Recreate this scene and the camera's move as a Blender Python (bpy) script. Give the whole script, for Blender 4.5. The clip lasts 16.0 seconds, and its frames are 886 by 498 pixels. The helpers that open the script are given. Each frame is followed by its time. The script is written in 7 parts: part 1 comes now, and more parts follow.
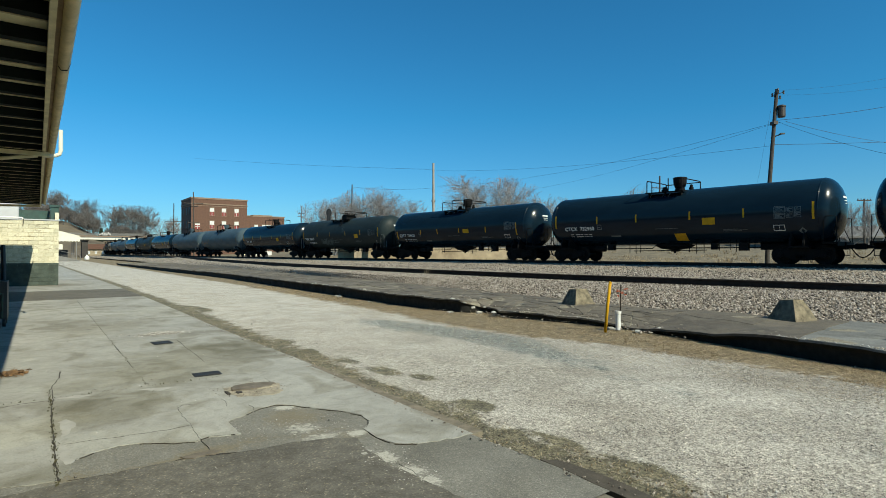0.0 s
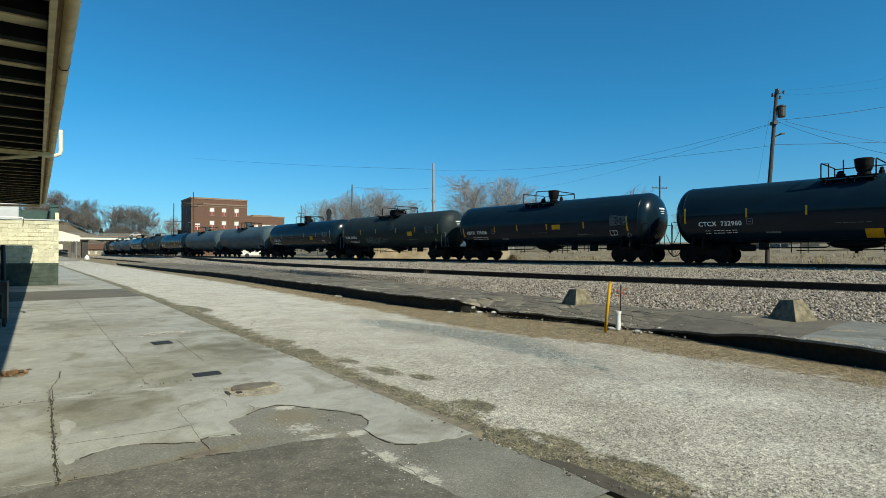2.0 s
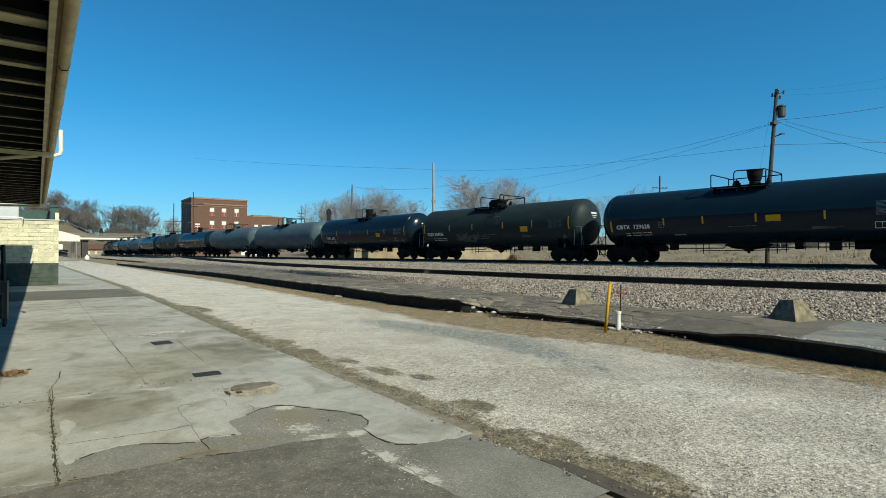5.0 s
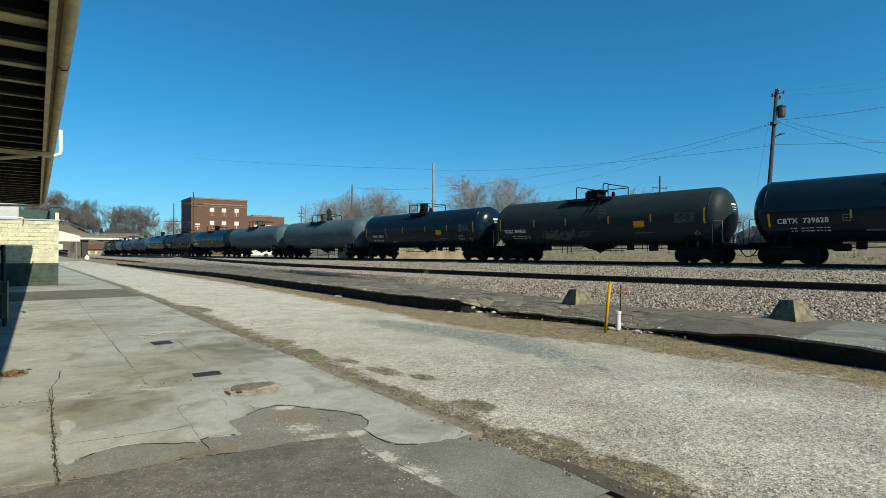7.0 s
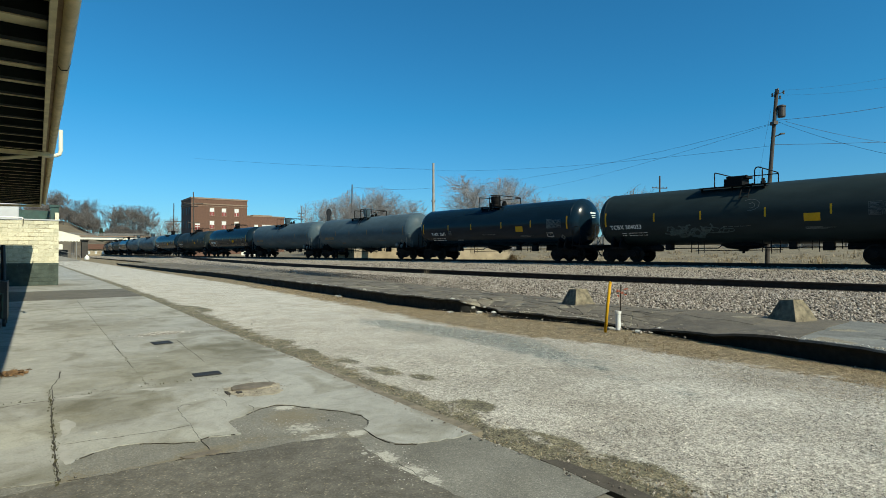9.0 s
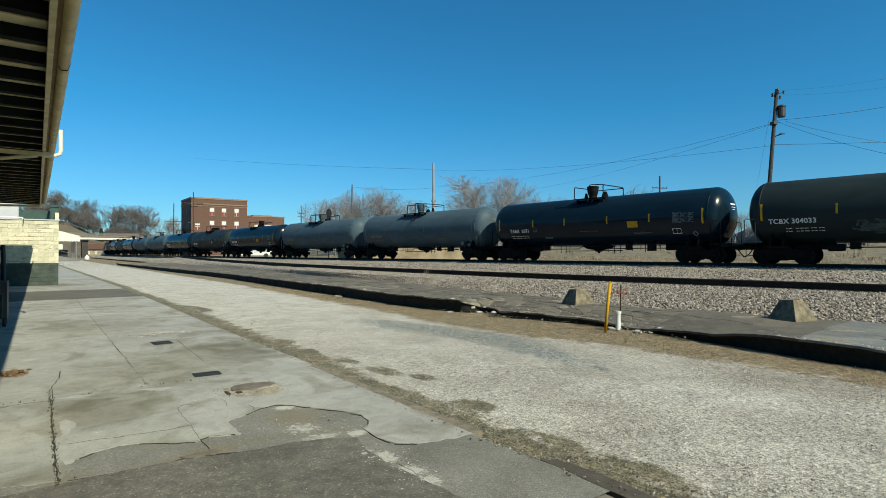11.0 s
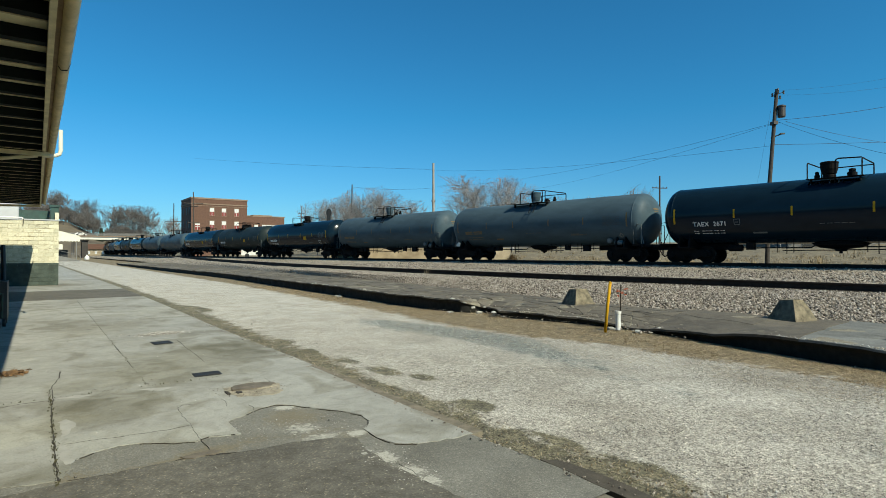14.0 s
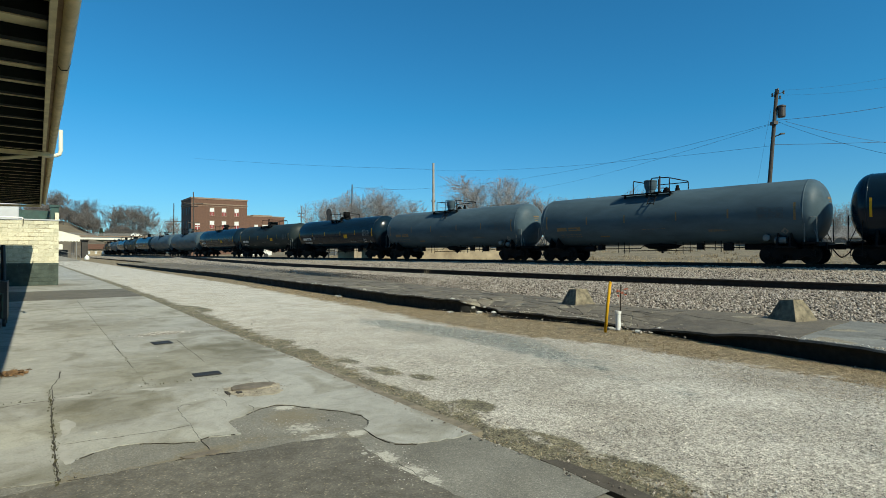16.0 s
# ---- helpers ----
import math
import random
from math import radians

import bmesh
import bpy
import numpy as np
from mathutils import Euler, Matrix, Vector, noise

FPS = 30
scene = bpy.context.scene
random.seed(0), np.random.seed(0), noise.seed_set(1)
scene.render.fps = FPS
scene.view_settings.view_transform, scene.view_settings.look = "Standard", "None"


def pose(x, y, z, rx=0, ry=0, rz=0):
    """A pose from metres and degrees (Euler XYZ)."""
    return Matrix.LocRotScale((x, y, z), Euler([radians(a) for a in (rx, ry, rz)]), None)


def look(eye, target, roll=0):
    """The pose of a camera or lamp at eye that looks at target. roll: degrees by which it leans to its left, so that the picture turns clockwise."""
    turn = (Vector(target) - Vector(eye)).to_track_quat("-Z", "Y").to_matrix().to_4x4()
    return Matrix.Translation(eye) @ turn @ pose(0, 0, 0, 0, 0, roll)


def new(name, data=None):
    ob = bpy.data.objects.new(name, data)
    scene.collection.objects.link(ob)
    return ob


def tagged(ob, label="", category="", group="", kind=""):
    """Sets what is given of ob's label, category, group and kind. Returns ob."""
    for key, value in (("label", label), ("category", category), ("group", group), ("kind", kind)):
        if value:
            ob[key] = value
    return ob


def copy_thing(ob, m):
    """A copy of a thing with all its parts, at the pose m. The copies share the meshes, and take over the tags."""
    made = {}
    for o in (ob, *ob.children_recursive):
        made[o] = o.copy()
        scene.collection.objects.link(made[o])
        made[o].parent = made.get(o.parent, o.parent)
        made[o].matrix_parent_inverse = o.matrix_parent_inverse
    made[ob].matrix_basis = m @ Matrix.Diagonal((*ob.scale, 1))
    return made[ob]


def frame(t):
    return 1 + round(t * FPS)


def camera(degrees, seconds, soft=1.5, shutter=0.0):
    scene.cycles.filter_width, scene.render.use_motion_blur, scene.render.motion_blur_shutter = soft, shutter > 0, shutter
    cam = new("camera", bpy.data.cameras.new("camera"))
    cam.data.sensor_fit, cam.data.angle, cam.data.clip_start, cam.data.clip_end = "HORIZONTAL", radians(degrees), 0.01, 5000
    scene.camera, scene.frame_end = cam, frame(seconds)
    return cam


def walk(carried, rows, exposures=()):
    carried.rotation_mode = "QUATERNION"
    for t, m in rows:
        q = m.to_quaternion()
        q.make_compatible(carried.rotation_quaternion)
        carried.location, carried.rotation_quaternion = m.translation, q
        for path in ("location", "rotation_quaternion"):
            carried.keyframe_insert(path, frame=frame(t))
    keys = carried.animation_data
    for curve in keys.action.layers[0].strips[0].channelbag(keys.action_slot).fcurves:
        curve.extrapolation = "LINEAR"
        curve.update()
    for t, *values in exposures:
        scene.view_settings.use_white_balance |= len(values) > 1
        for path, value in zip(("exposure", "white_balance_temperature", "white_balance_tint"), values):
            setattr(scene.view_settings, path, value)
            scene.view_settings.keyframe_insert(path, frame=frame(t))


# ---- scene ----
cam = camera(78, 16.0, soft=0.55)
walk(cam, [(0, pose(0, 0, 1.6, 90.414, 0, 0)), (16.0, pose(0, 0, 1.6, 90.414, 0, 0))],
     exposures=[(0, 0.45, 6500, 10), (16.0, 0.45, 6500, 10)])

# ---- light ----
SUN_AZ, SUN_EL = 135.0, 40.0
world = bpy.data.worlds.new("sky")
scene.world = world
world.use_nodes = True
wn = world.node_tree.nodes
sky = wn.new("ShaderNodeTexSky")
sky.sky_type = "NISHITA"
sky.sun_disc = False
sky.sun_elevation, sky.sun_rotation = radians(SUN_EL), radians(SUN_AZ)
sky.altitude, sky.air_density, sky.dust_density, sky.ozone_density = 200, 1.0, 0.4, 5.0
wn["Background"].inputs["Strength"].default_value = 0.0883
tint = wn.new("ShaderNodeMix")
tint.data_type, tint.blend_type = "RGBA", "MULTIPLY"
tint.inputs[0].default_value = 1.0
tint.inputs[7].default_value = (0.25, 0.84, 1.0, 1)
way = wn.new("ShaderNodeTexCoord")
split = wn.new("ShaderNodeSeparateXYZ")
haze = wn.new("ShaderNodeValToRGB")
haze.color_ramp.elements[0].position, haze.color_ramp.elements[0].color = 0.0, (0.46, 0.79, 0.96, 1)
haze.color_ramp.elements[1].position, haze.color_ramp.elements[1].color = 0.24, (0.205, 0.845, 1.0, 1)
world.node_tree.links.new(way.outputs["Generated"], split.inputs[0])
world.node_tree.links.new(split.outputs["Z"], haze.inputs["Fac"])
world.node_tree.links.new(haze.outputs["Color"], tint.inputs[7])
world.node_tree.links.new(sky.outputs[0], tint.inputs[6])
world.node_tree.links.new(tint.outputs[2], wn["Background"].inputs["Color"])
sun = new("sun", bpy.data.lights.new("sun", "SUN"))
sun.data.energy, sun.data.angle, sun.data.color = 5.0, radians(0.55), (0.97, 0.945, 0.74)
to_sun = Vector((math.sin(radians(SUN_AZ)) * math.cos(radians(SUN_EL)), math.cos(radians(SUN_AZ)) * math.cos(radians(SUN_EL)), math.sin(radians(SUN_EL))))
sun.matrix_world = look(to_sun * 60, (0, 0, 0))


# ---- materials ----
COLOR_SCALE = 0.81  # outdoor colours below are cut a fifth to deepen shadows under the raised exposure
# Unscaled: canopy paints, which would turn too dark in shade, and tank paints.
UNSCALED = ("cream_rafter_paint", "brown_cream_gutter_paint", "cream_eaves_paint", "dark_green_soffit_boards", "glossy_black_tank_paint", "faded_black_tank_paint", "grey_tank_paint")


class Nodes:
    """A small wrapper round a material's node tree."""

    def __init__(self, name, rough=0.8, metal=0.0):
        self.m = bpy.data.materials.new(name)
        self.m.use_nodes = True
        self.t = self.m.node_tree
        self.b = self.t.nodes["Principled BSDF"]
        self.b.inputs["Roughness"].default_value = rough
        self.b.inputs["Metallic"].default_value = metal

    def put(self, kind, **inputs):
        n = self.t.nodes.new(kind)
        for k, v in inputs.items():
            k = k.replace("_", " ")
            if isinstance(v, bpy.types.NodeSocket):
                self.t.links.new(v, n.inputs[k])
            else:
                n.inputs[k].default_value = v
        return n

    def coords(self, stretch=(1, 1, 1), world_space=False):
        src = self.put("ShaderNodeNewGeometry").outputs["Position"] if world_space else self.put("ShaderNodeTexCoord").outputs["Object"]
        mp = self.put("ShaderNodeMapping", Vector=src, Scale=stretch)
        return mp.outputs[0]

    def noise(self, scale, detail=4.0, rough=0.55, co=None, distort=0.0):
        n = self.put("ShaderNodeTexNoise", Scale=scale, Detail=detail, Roughness=rough, Distortion=distort)
        self.t.links.new(co or self.coords(), n.inputs["Vector"])
        return n.outputs["Fac"]

    def cells(self, scale, co=None, feature="F1", out="Distance"):
        n = self.t.nodes.new("ShaderNodeTexVoronoi")
        n.feature = feature
        n.inputs["Scale"].default_value = scale
        self.t.links.new(co or self.coords(), n.inputs["Vector"])
        return n.outputs[out]

    def ramp(self, fac, stops):
        n = self.put("ShaderNodeValToRGB", Fac=fac)
        e = n.color_ramp.elements
        while len(e) < len(stops):
            e.new(0.5)
        for el, (pos, c) in zip(e, stops):
            el.position = pos
            el.color = (*c, 1) if len(c) == 3 else c
        return n.outputs["Color"]

    def mix(self, fac, a, b, mode="MIX"):
        n = self.t.nodes.new("ShaderNodeMix")
        n.data_type, n.blend_type = "RGBA", mode
        for sock, v in ((n.inputs[0], fac), (n.inputs[6], a), (n.inputs[7], b)):
            if isinstance(v, bpy.types.NodeSocket):
                self.t.links.new(v, sock)
            else:
                sock.default_value = v if not isinstance(v, tuple) or len(v) == 4 else (*v, 1)
        return n.outputs[2]

    def spot(self, co, rag, at, radii):
        """A soft, ragged oval at a place of the plan: 1 inside, 0 outside."""
        off = self.put("ShaderNodeVectorMath")
        off.operation = "SUBTRACT"
        self.t.links.new(co, off.inputs[0])
        off.inputs[1].default_value = (*at, 0)
        sc = self.put("ShaderNodeVectorMath")
        sc.operation = "MULTIPLY"
        self.t.links.new(off.outputs[0], sc.inputs[0])
        sc.inputs[1].default_value = (1 / radii[0], 1 / radii[1], 0)
        ln = self.put("ShaderNodeVectorMath")
        ln.operation = "LENGTH"
        self.t.links.new(sc.outputs[0], ln.inputs[0])
        n = self.put("ShaderNodeMath")
        n.operation = "MULTIPLY_ADD"
        self.t.links.new(rag, n.inputs[0])
        n.inputs[1].default_value = 1.6
        self.t.links.new(ln.outputs["Value"], n.inputs[2])
        return self.fade(n.outputs[0], 1.25, 1.95)

    def fade(self, socket, lo, hi):
        """1 below lo, 0 above hi."""
        n = self.put("ShaderNodeMapRange")
        n.interpolation_type = "SMOOTHSTEP"
        self.t.links.new(socket, n.inputs["Value"])
        n.inputs["From Min"].default_value, n.inputs["From Max"].default_value = lo, hi
        n.inputs["To Min"].default_value, n.inputs["To Max"].default_value = 1.0, 0.0
        return n.outputs["Result"]

    def color(self, socket):
        if self.m.name not in UNSCALED:
            socket = self.mix(1.0, socket, (COLOR_SCALE, COLOR_SCALE, COLOR_SCALE, 1), "MULTIPLY")
        self.t.links.new(socket, self.b.inputs["Base Color"])
        return self

    def rough(self, socket):
        self.t.links.new(socket, self.b.inputs["Roughness"])
        return self

    def bump(self, socket, strength=0.4, distance=0.02):
        n = self.put("ShaderNodeBump", Height=socket, Strength=strength, Distance=distance)
        self.t.links.new(n.outputs[0], self.b.inputs["Normal"])
        return self


def grey(v, tint=(1, 1, 1)):
    return tuple(v * t for t in tint)


def worn(name, base, vary=0.25, scale=3.0, rough=0.7, metal=0.0, bump=0.15, dirt=(0.09, 0.07, 0.05), dirt_amount=0.3, world_space=False):
    """A painted or plain surface with fine grain, broad patches and some dirt."""
    k = Nodes(name, rough, metal)
    co = k.coords(world_space=world_space)
    lo, hi = tuple(c * (1 - vary) for c in base), tuple(min(1, c * (1 + vary)) for c in base)
    c = k.ramp(k.noise(scale, 5, 0.6, co), [(0.3, lo), (0.7, hi)])
    d = k.ramp(k.noise(scale * 0.35, 6, 0.7, co), [(0.45, (0, 0, 0)), (0.8, (dirt_amount,) * 3)])
    k.color(k.mix(d, c, (*dirt, 1)))
    if bump:
        k.bump(k.noise(scale * 14, 3, 0.6, co), bump, 0.01)
    return k.m


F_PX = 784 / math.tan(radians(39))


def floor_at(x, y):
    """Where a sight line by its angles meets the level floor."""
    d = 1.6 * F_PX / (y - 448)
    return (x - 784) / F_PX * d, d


def make_concrete():
    """Trowelled concrete with broad, soft-edged water stains and paler, cleaner areas."""
    k = Nodes("platform_concrete", 0.9)
    co = k.coords(world_space=True)
    c = k.ramp(k.noise(0.45, 4, 0.5, co, 0.5), [(0.34, (0.297, 0.287, 0.256)), (0.5, (0.348, 0.339, 0.307)), (0.68, (0.415, 0.405, 0.368))])
    c = k.mix(0.9, c, k.ramp(k.noise(1.0, 4, 0.5, co, 1.4), [(0.36, (0.70, 0.68, 0.62)), (0.47, (1, 1, 1)), (0.60, (1, 1, 1)), (0.70, (1.15, 1.15, 1.13))]), "MULTIPLY")
    rag = k.noise(1.9, 5, 0.6, co, 0.6)
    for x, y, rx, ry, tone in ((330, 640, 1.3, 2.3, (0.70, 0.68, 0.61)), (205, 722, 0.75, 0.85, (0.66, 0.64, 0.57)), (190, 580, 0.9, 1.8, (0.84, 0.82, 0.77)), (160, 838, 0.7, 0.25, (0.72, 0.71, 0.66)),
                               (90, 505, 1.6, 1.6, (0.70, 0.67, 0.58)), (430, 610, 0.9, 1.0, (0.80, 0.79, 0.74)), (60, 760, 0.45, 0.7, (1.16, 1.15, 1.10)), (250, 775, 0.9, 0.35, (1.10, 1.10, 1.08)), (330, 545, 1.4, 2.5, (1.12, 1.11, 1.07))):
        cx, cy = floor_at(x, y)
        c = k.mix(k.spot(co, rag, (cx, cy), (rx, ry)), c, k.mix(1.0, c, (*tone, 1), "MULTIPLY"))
    fine = k.ramp(k.noise(55, 4, 0.7, co), [(0.3, (0.88, 0.88, 0.87)), (0.7, (1.07, 1.07, 1.06))])
    mott = k.ramp(k.noise(6, 5, 0.6, co, 0.8), [(0.34, (0.86, 0.85, 0.83)), (0.5, (1, 1, 1)), (0.66, (1.07, 1.07, 1.06))])
    grit = k.ramp(k.cells(90, co, out="Color"), [(0.16, (0.5, 0.49, 0.46)), (0.24, (1, 1, 1)), (0.82, (1, 1, 1)), (0.9, (1.4, 1.4, 1.36))])
    tint = k.ramp(k.put("ShaderNodeObjectInfo").outputs["Random"], [(0.0, (0.94, 0.94, 0.935)), (1.0, (1.06, 1.06, 1.055))])
    c = k.mix(1.0, k.mix(1.0, c, fine, "MULTIPLY"), mott, "MULTIPLY")
    k.color(k.mix(1.0, k.mix(0.35, c, grit, "MULTIPLY"), tint, "MULTIPLY"))
    k.bump(k.noise(45, 5, 0.7, co), 0.4, 0.006)
    return k.m


def make_asphalt(name, dark, light, broken=0.0):
    k = Nodes(name, 0.92)
    co = k.coords(world_space=True)
    broad = k.ramp(k.noise(0.9, 7, 0.68, co, 0.5), [(0.32, dark), (0.68, light)])
    mott = k.ramp(k.noise(7, 5, 0.7, co, 0.3), [(0.35, (0.7, 0.69, 0.66)), (0.65, (1.12, 1.12, 1.1))])
    stone = k.ramp(k.cells(85, co, out="Color"), [(0.25, (0.75, 0.75, 0.75)), (0.8, (1.05, 1.04, 1.02)), (0.95, (2.0, 1.9, 1.7))])
    c = k.mix(1.0, k.mix(1.0, broad, stone, "MULTIPLY"), mott, "MULTIPLY")
    if broken:
        dust = k.ramp(k.noise(0.7, 8, 0.74, co, 0.6), [(0.46, (0, 0, 0)), (0.64, (0.6, 0.6, 0.6))])
        c = k.mix(dust, c, (0.25, 0.215, 0.165, 1))
        warped = k.put("ShaderNodeVectorMath")
        warped.operation = "ADD"
        n = k.put("ShaderNodeTexNoise", Scale=1.6, Detail=4.0)
        k.t.links.new(co, n.inputs["Vector"])
        k.t.links.new(co, warped.inputs[0])
        k.t.links.new(n.outputs["Color"], warped.inputs[1])
        line = k.ramp(k.cells(0.55, warped.outputs[0], "DISTANCE_TO_EDGE"), [(0.0, (broken,) * 3), (0.035, (0, 0, 0))])
        c = k.mix(line, c, (0.30, 0.26, 0.18, 1))
        weeds = k.ramp(k.noise(1.3, 6, 0.75, co), [(0.60, (0, 0, 0)), (0.72, (0.7, 0.7, 0.7))])
        c = k.mix(weeds, c, (0.17, 0.135, 0.08, 1))
    k.color(c)
    k.bump(k.cells(90, co), 0.5, 0.006)
    return k.m


def make_gravel():
    k = Nodes("pale_gravel", 0.95)
    co = k.coords(world_space=True)
    broad = k.ramp(k.noise(0.5, 7, 0.66, co, 0.4), [(0.3, (0.32, 0.285, 0.235)), (0.47, (0.445, 0.41, 0.352)), (0.66, (0.545, 0.51, 0.448))])
    rag = k.noise(2.6, 9, 0.84, co, 0.3)

    def mask(name, lo, hi):
        at = k.t.nodes.new("ShaderNodeAttribute")
        at.attribute_name = name
        n = k.put("ShaderNodeMath")
        n.operation = "MULTIPLY_ADD"
        k.t.links.new(rag, n.inputs[0])
        n.inputs[1].default_value = 1.7
        k.t.links.new(at.outputs["Fac"], n.inputs[2])
        m = k.put("ShaderNodeMath")
        m.operation = "SUBTRACT"
        k.t.links.new(n.outputs[0], m.inputs[0])
        m.inputs[1].default_value = 0.3
        return k.ramp(m.outputs[0], [(lo, (0, 0, 0)), (hi, (1, 1, 1))])
    c = k.mix(k.mix(0.85, (0, 0, 0, 1), mask("cool", 0.74, 0.98)), broad, k.ramp(k.cells(52, co, out="Color"), [(0.3, (0.045, 0.07, 0.066)), (0.48, (0.135, 0.178, 0.165)), (0.66, (0.28, 0.305, 0.285)), (0.8, (0.55, 0.55, 0.53))]))
    packed = k.t.nodes.new("ShaderNodeAttribute")
    packed.attribute_name = "packed"
    c = k.mix(packed.outputs["Fac"], c, k.ramp(k.noise(1.4, 6, 0.6, co, 0.6), [(0.34, (0.45, 0.405, 0.335)), (0.5, (0.57, 0.53, 0.455)), (0.66, (0.65, 0.61, 0.535))]))
    soil = k.ramp(k.noise(3.5, 6, 0.7, co), [(0.34, (0.04, 0.036, 0.013)), (0.5, (0.115, 0.099, 0.044)), (0.66, (0.25, 0.212, 0.122))])
    c = k.mix(k.mix(0.85, (0, 0, 0, 1), mask("soil", 0.82, 1.06)), c, soil)
    thatch = k.ramp(k.noise(9, 6, 0.75, co, 0.5), [(0.34, (0.10, 0.072, 0.036)), (0.5, (0.235, 0.178, 0.10)), (0.66, (0.38, 0.30, 0.185))])
    c = k.mix(mask("thatch", 0.78, 0.98), c, thatch)
    stones = k.ramp(k.cells(78, co, out="Color"), [(0.16, (0.30, 0.29, 0.28)), (0.36, (0.86, 0.85, 0.83)), (0.66, (1.06, 1.05, 1.04)), (0.84, (1.5, 1.5, 1.47))])
    lumps = k.ramp(k.cells(34, co, out="Color"), [(0.2, (0.40, 0.39, 0.37)), (0.36, (0.92, 0.91, 0.90)), (0.64, (1.05, 1.05, 1.04)), (0.8, (1.45, 1.45, 1.43))])
    drift = k.ramp(k.noise(4.2, 6, 0.7, co, 0.5), [(0.36, (0.90, 0.895, 0.885)), (0.5, (1, 1, 1)), (0.64, (1.05, 1.05, 1.045))])
    smooth = packed.outputs["Fac"]
    c = k.mix(1.0, k.mix(k.ramp(smooth, [(0.0, (0.55,) * 3), (0.8, (0.25,) * 3)]), c, lumps, "MULTIPLY"), drift, "MULTIPLY")
    fine = k.ramp(k.noise(130, 2, 0.6, co), [(0.3, (0.65, 0.65, 0.65)), (0.7, (1.3, 1.3, 1.3))])
    k.color(k.mix(1.0, k.mix(k.ramp(smooth, [(0.0, (0.85,) * 3), (0.8, (0.45,) * 3)]), c, stones, "MULTIPLY"), fine, "MULTIPLY"))
    k.bump(k.cells(78, co), 0.8, 0.010)
    return k.m


def make_plates(name, dark, light):
    """Old paving plates, each of its own tone."""
    k = Nodes(name, 0.9)
    co = k.coords(world_space=True)
    tone = k.ramp(k.put("ShaderNodeObjectInfo").outputs["Random"], [(0.0, dark), (1.0, light)])
    spots = k.ramp(k.noise(2.6, 7, 0.72, co, 0.6), [(0.32, (0.62, 0.60, 0.57)), (0.5, (1, 1, 1)), (0.66, (1.25, 1.24, 1.2)), (0.74, (1.9, 1.85, 1.7))])
    fine = k.ramp(k.noise(40, 5, 0.75, co), [(0.3, (0.7, 0.7, 0.7)), (0.7, (1.2, 1.2, 1.18))])
    k.color(k.mix(1.0, k.mix(1.0, tone, spots, "MULTIPLY"), fine, "MULTIPLY"))
    k.bump(k.noise(30, 5, 0.7, co), 0.6, 0.01)
    return k.m


def make_base():
    """Worn aggregate with crumbled pale cement and brown dirt where the attributes say."""
    k = Nodes("worn_aggregate_with_cement", 0.95)
    co = k.coords(world_space=True)
    broad = k.ramp(k.noise(1.2, 6, 0.65, co, 0.4), [(0.32, (0.16, 0.152, 0.130)), (0.68, (0.265, 0.255, 0.225))])
    stone = k.ramp(k.cells(110, co, out="Color"), [(0.1, (0.66, 0.66, 0.65)), (0.75, (1.05, 1.04, 1.02)), (0.96, (1.7, 1.65, 1.55))])
    c = k.mix(0.8, broad, stone, "MULTIPLY")
    rag = k.noise(14, 7, 0.72, k.coords((1, 1.5, 1), True), 1.2)
    for name, lo, hi, col in (("dirt", 0.66, 0.88, (0.205, 0.175, 0.12, 1)), ("pale", 0.73, 0.85, (0.50, 0.48, 0.42, 1))):
        at = k.t.nodes.new("ShaderNodeAttribute")
        at.attribute_name = name
        n = k.put("ShaderNodeMath")
        n.operation = "ADD"
        k.t.links.new(rag, n.inputs[0])
        k.t.links.new(at.outputs["Fac"], n.inputs[1])
        c = k.mix(k.ramp(n.outputs[0], [(lo, (0, 0, 0)), (hi, (0.9, 0.9, 0.9))]), c, col)
    k.color(k.mix(0.8, c, k.ramp(k.noise(60, 4, 0.7, co), [(0.3, (0.66, 0.66, 0.65)), (0.7, (1.2, 1.2, 1.18))]), "MULTIPLY"))
    k.bump(k.cells(110, co), 0.5, 0.005)
    return k.m


def make_ballast():
    k = Nodes("grey_ballast", 0.95)
    co = k.coords(world_space=True)
    c = k.ramp(k.cells(16, co, out="Color"), [(0.1, (0.06, 0.05, 0.04)), (0.4, (0.27, 0.24, 0.20)), (0.7, (0.42, 0.38, 0.325)), (0.9, (0.60, 0.55, 0.48))])
    d = k.ramp(k.noise(0.6, 5, 0.6, co), [(0.35, (0.72, 0.64, 0.54)), (0.65, (1.02, 0.98, 0.92))])
    k.color(k.mix(1.0, c, d, "MULTIPLY"))
    k.bump(k.cells(16, co), 0.5, 0.03)
    return k.m


def make_stone():
    k = Nodes("loose_stone", 0.95)
    rnd = k.put("ShaderNodeNewGeometry").outputs["Random Per Island"]
    c = k.ramp(rnd, [(0.0, (0.045, 0.037, 0.03)), (0.25, (0.18, 0.148, 0.118)), (0.7, (0.36, 0.305, 0.25)), (1.0, (0.56, 0.50, 0.43))])
    k.color(k.mix(0.4, c, k.ramp(k.noise(40), [(0.3, (0.6, 0.6, 0.6)), (0.7, (1, 1, 1))]), "MULTIPLY"))
    return k.m


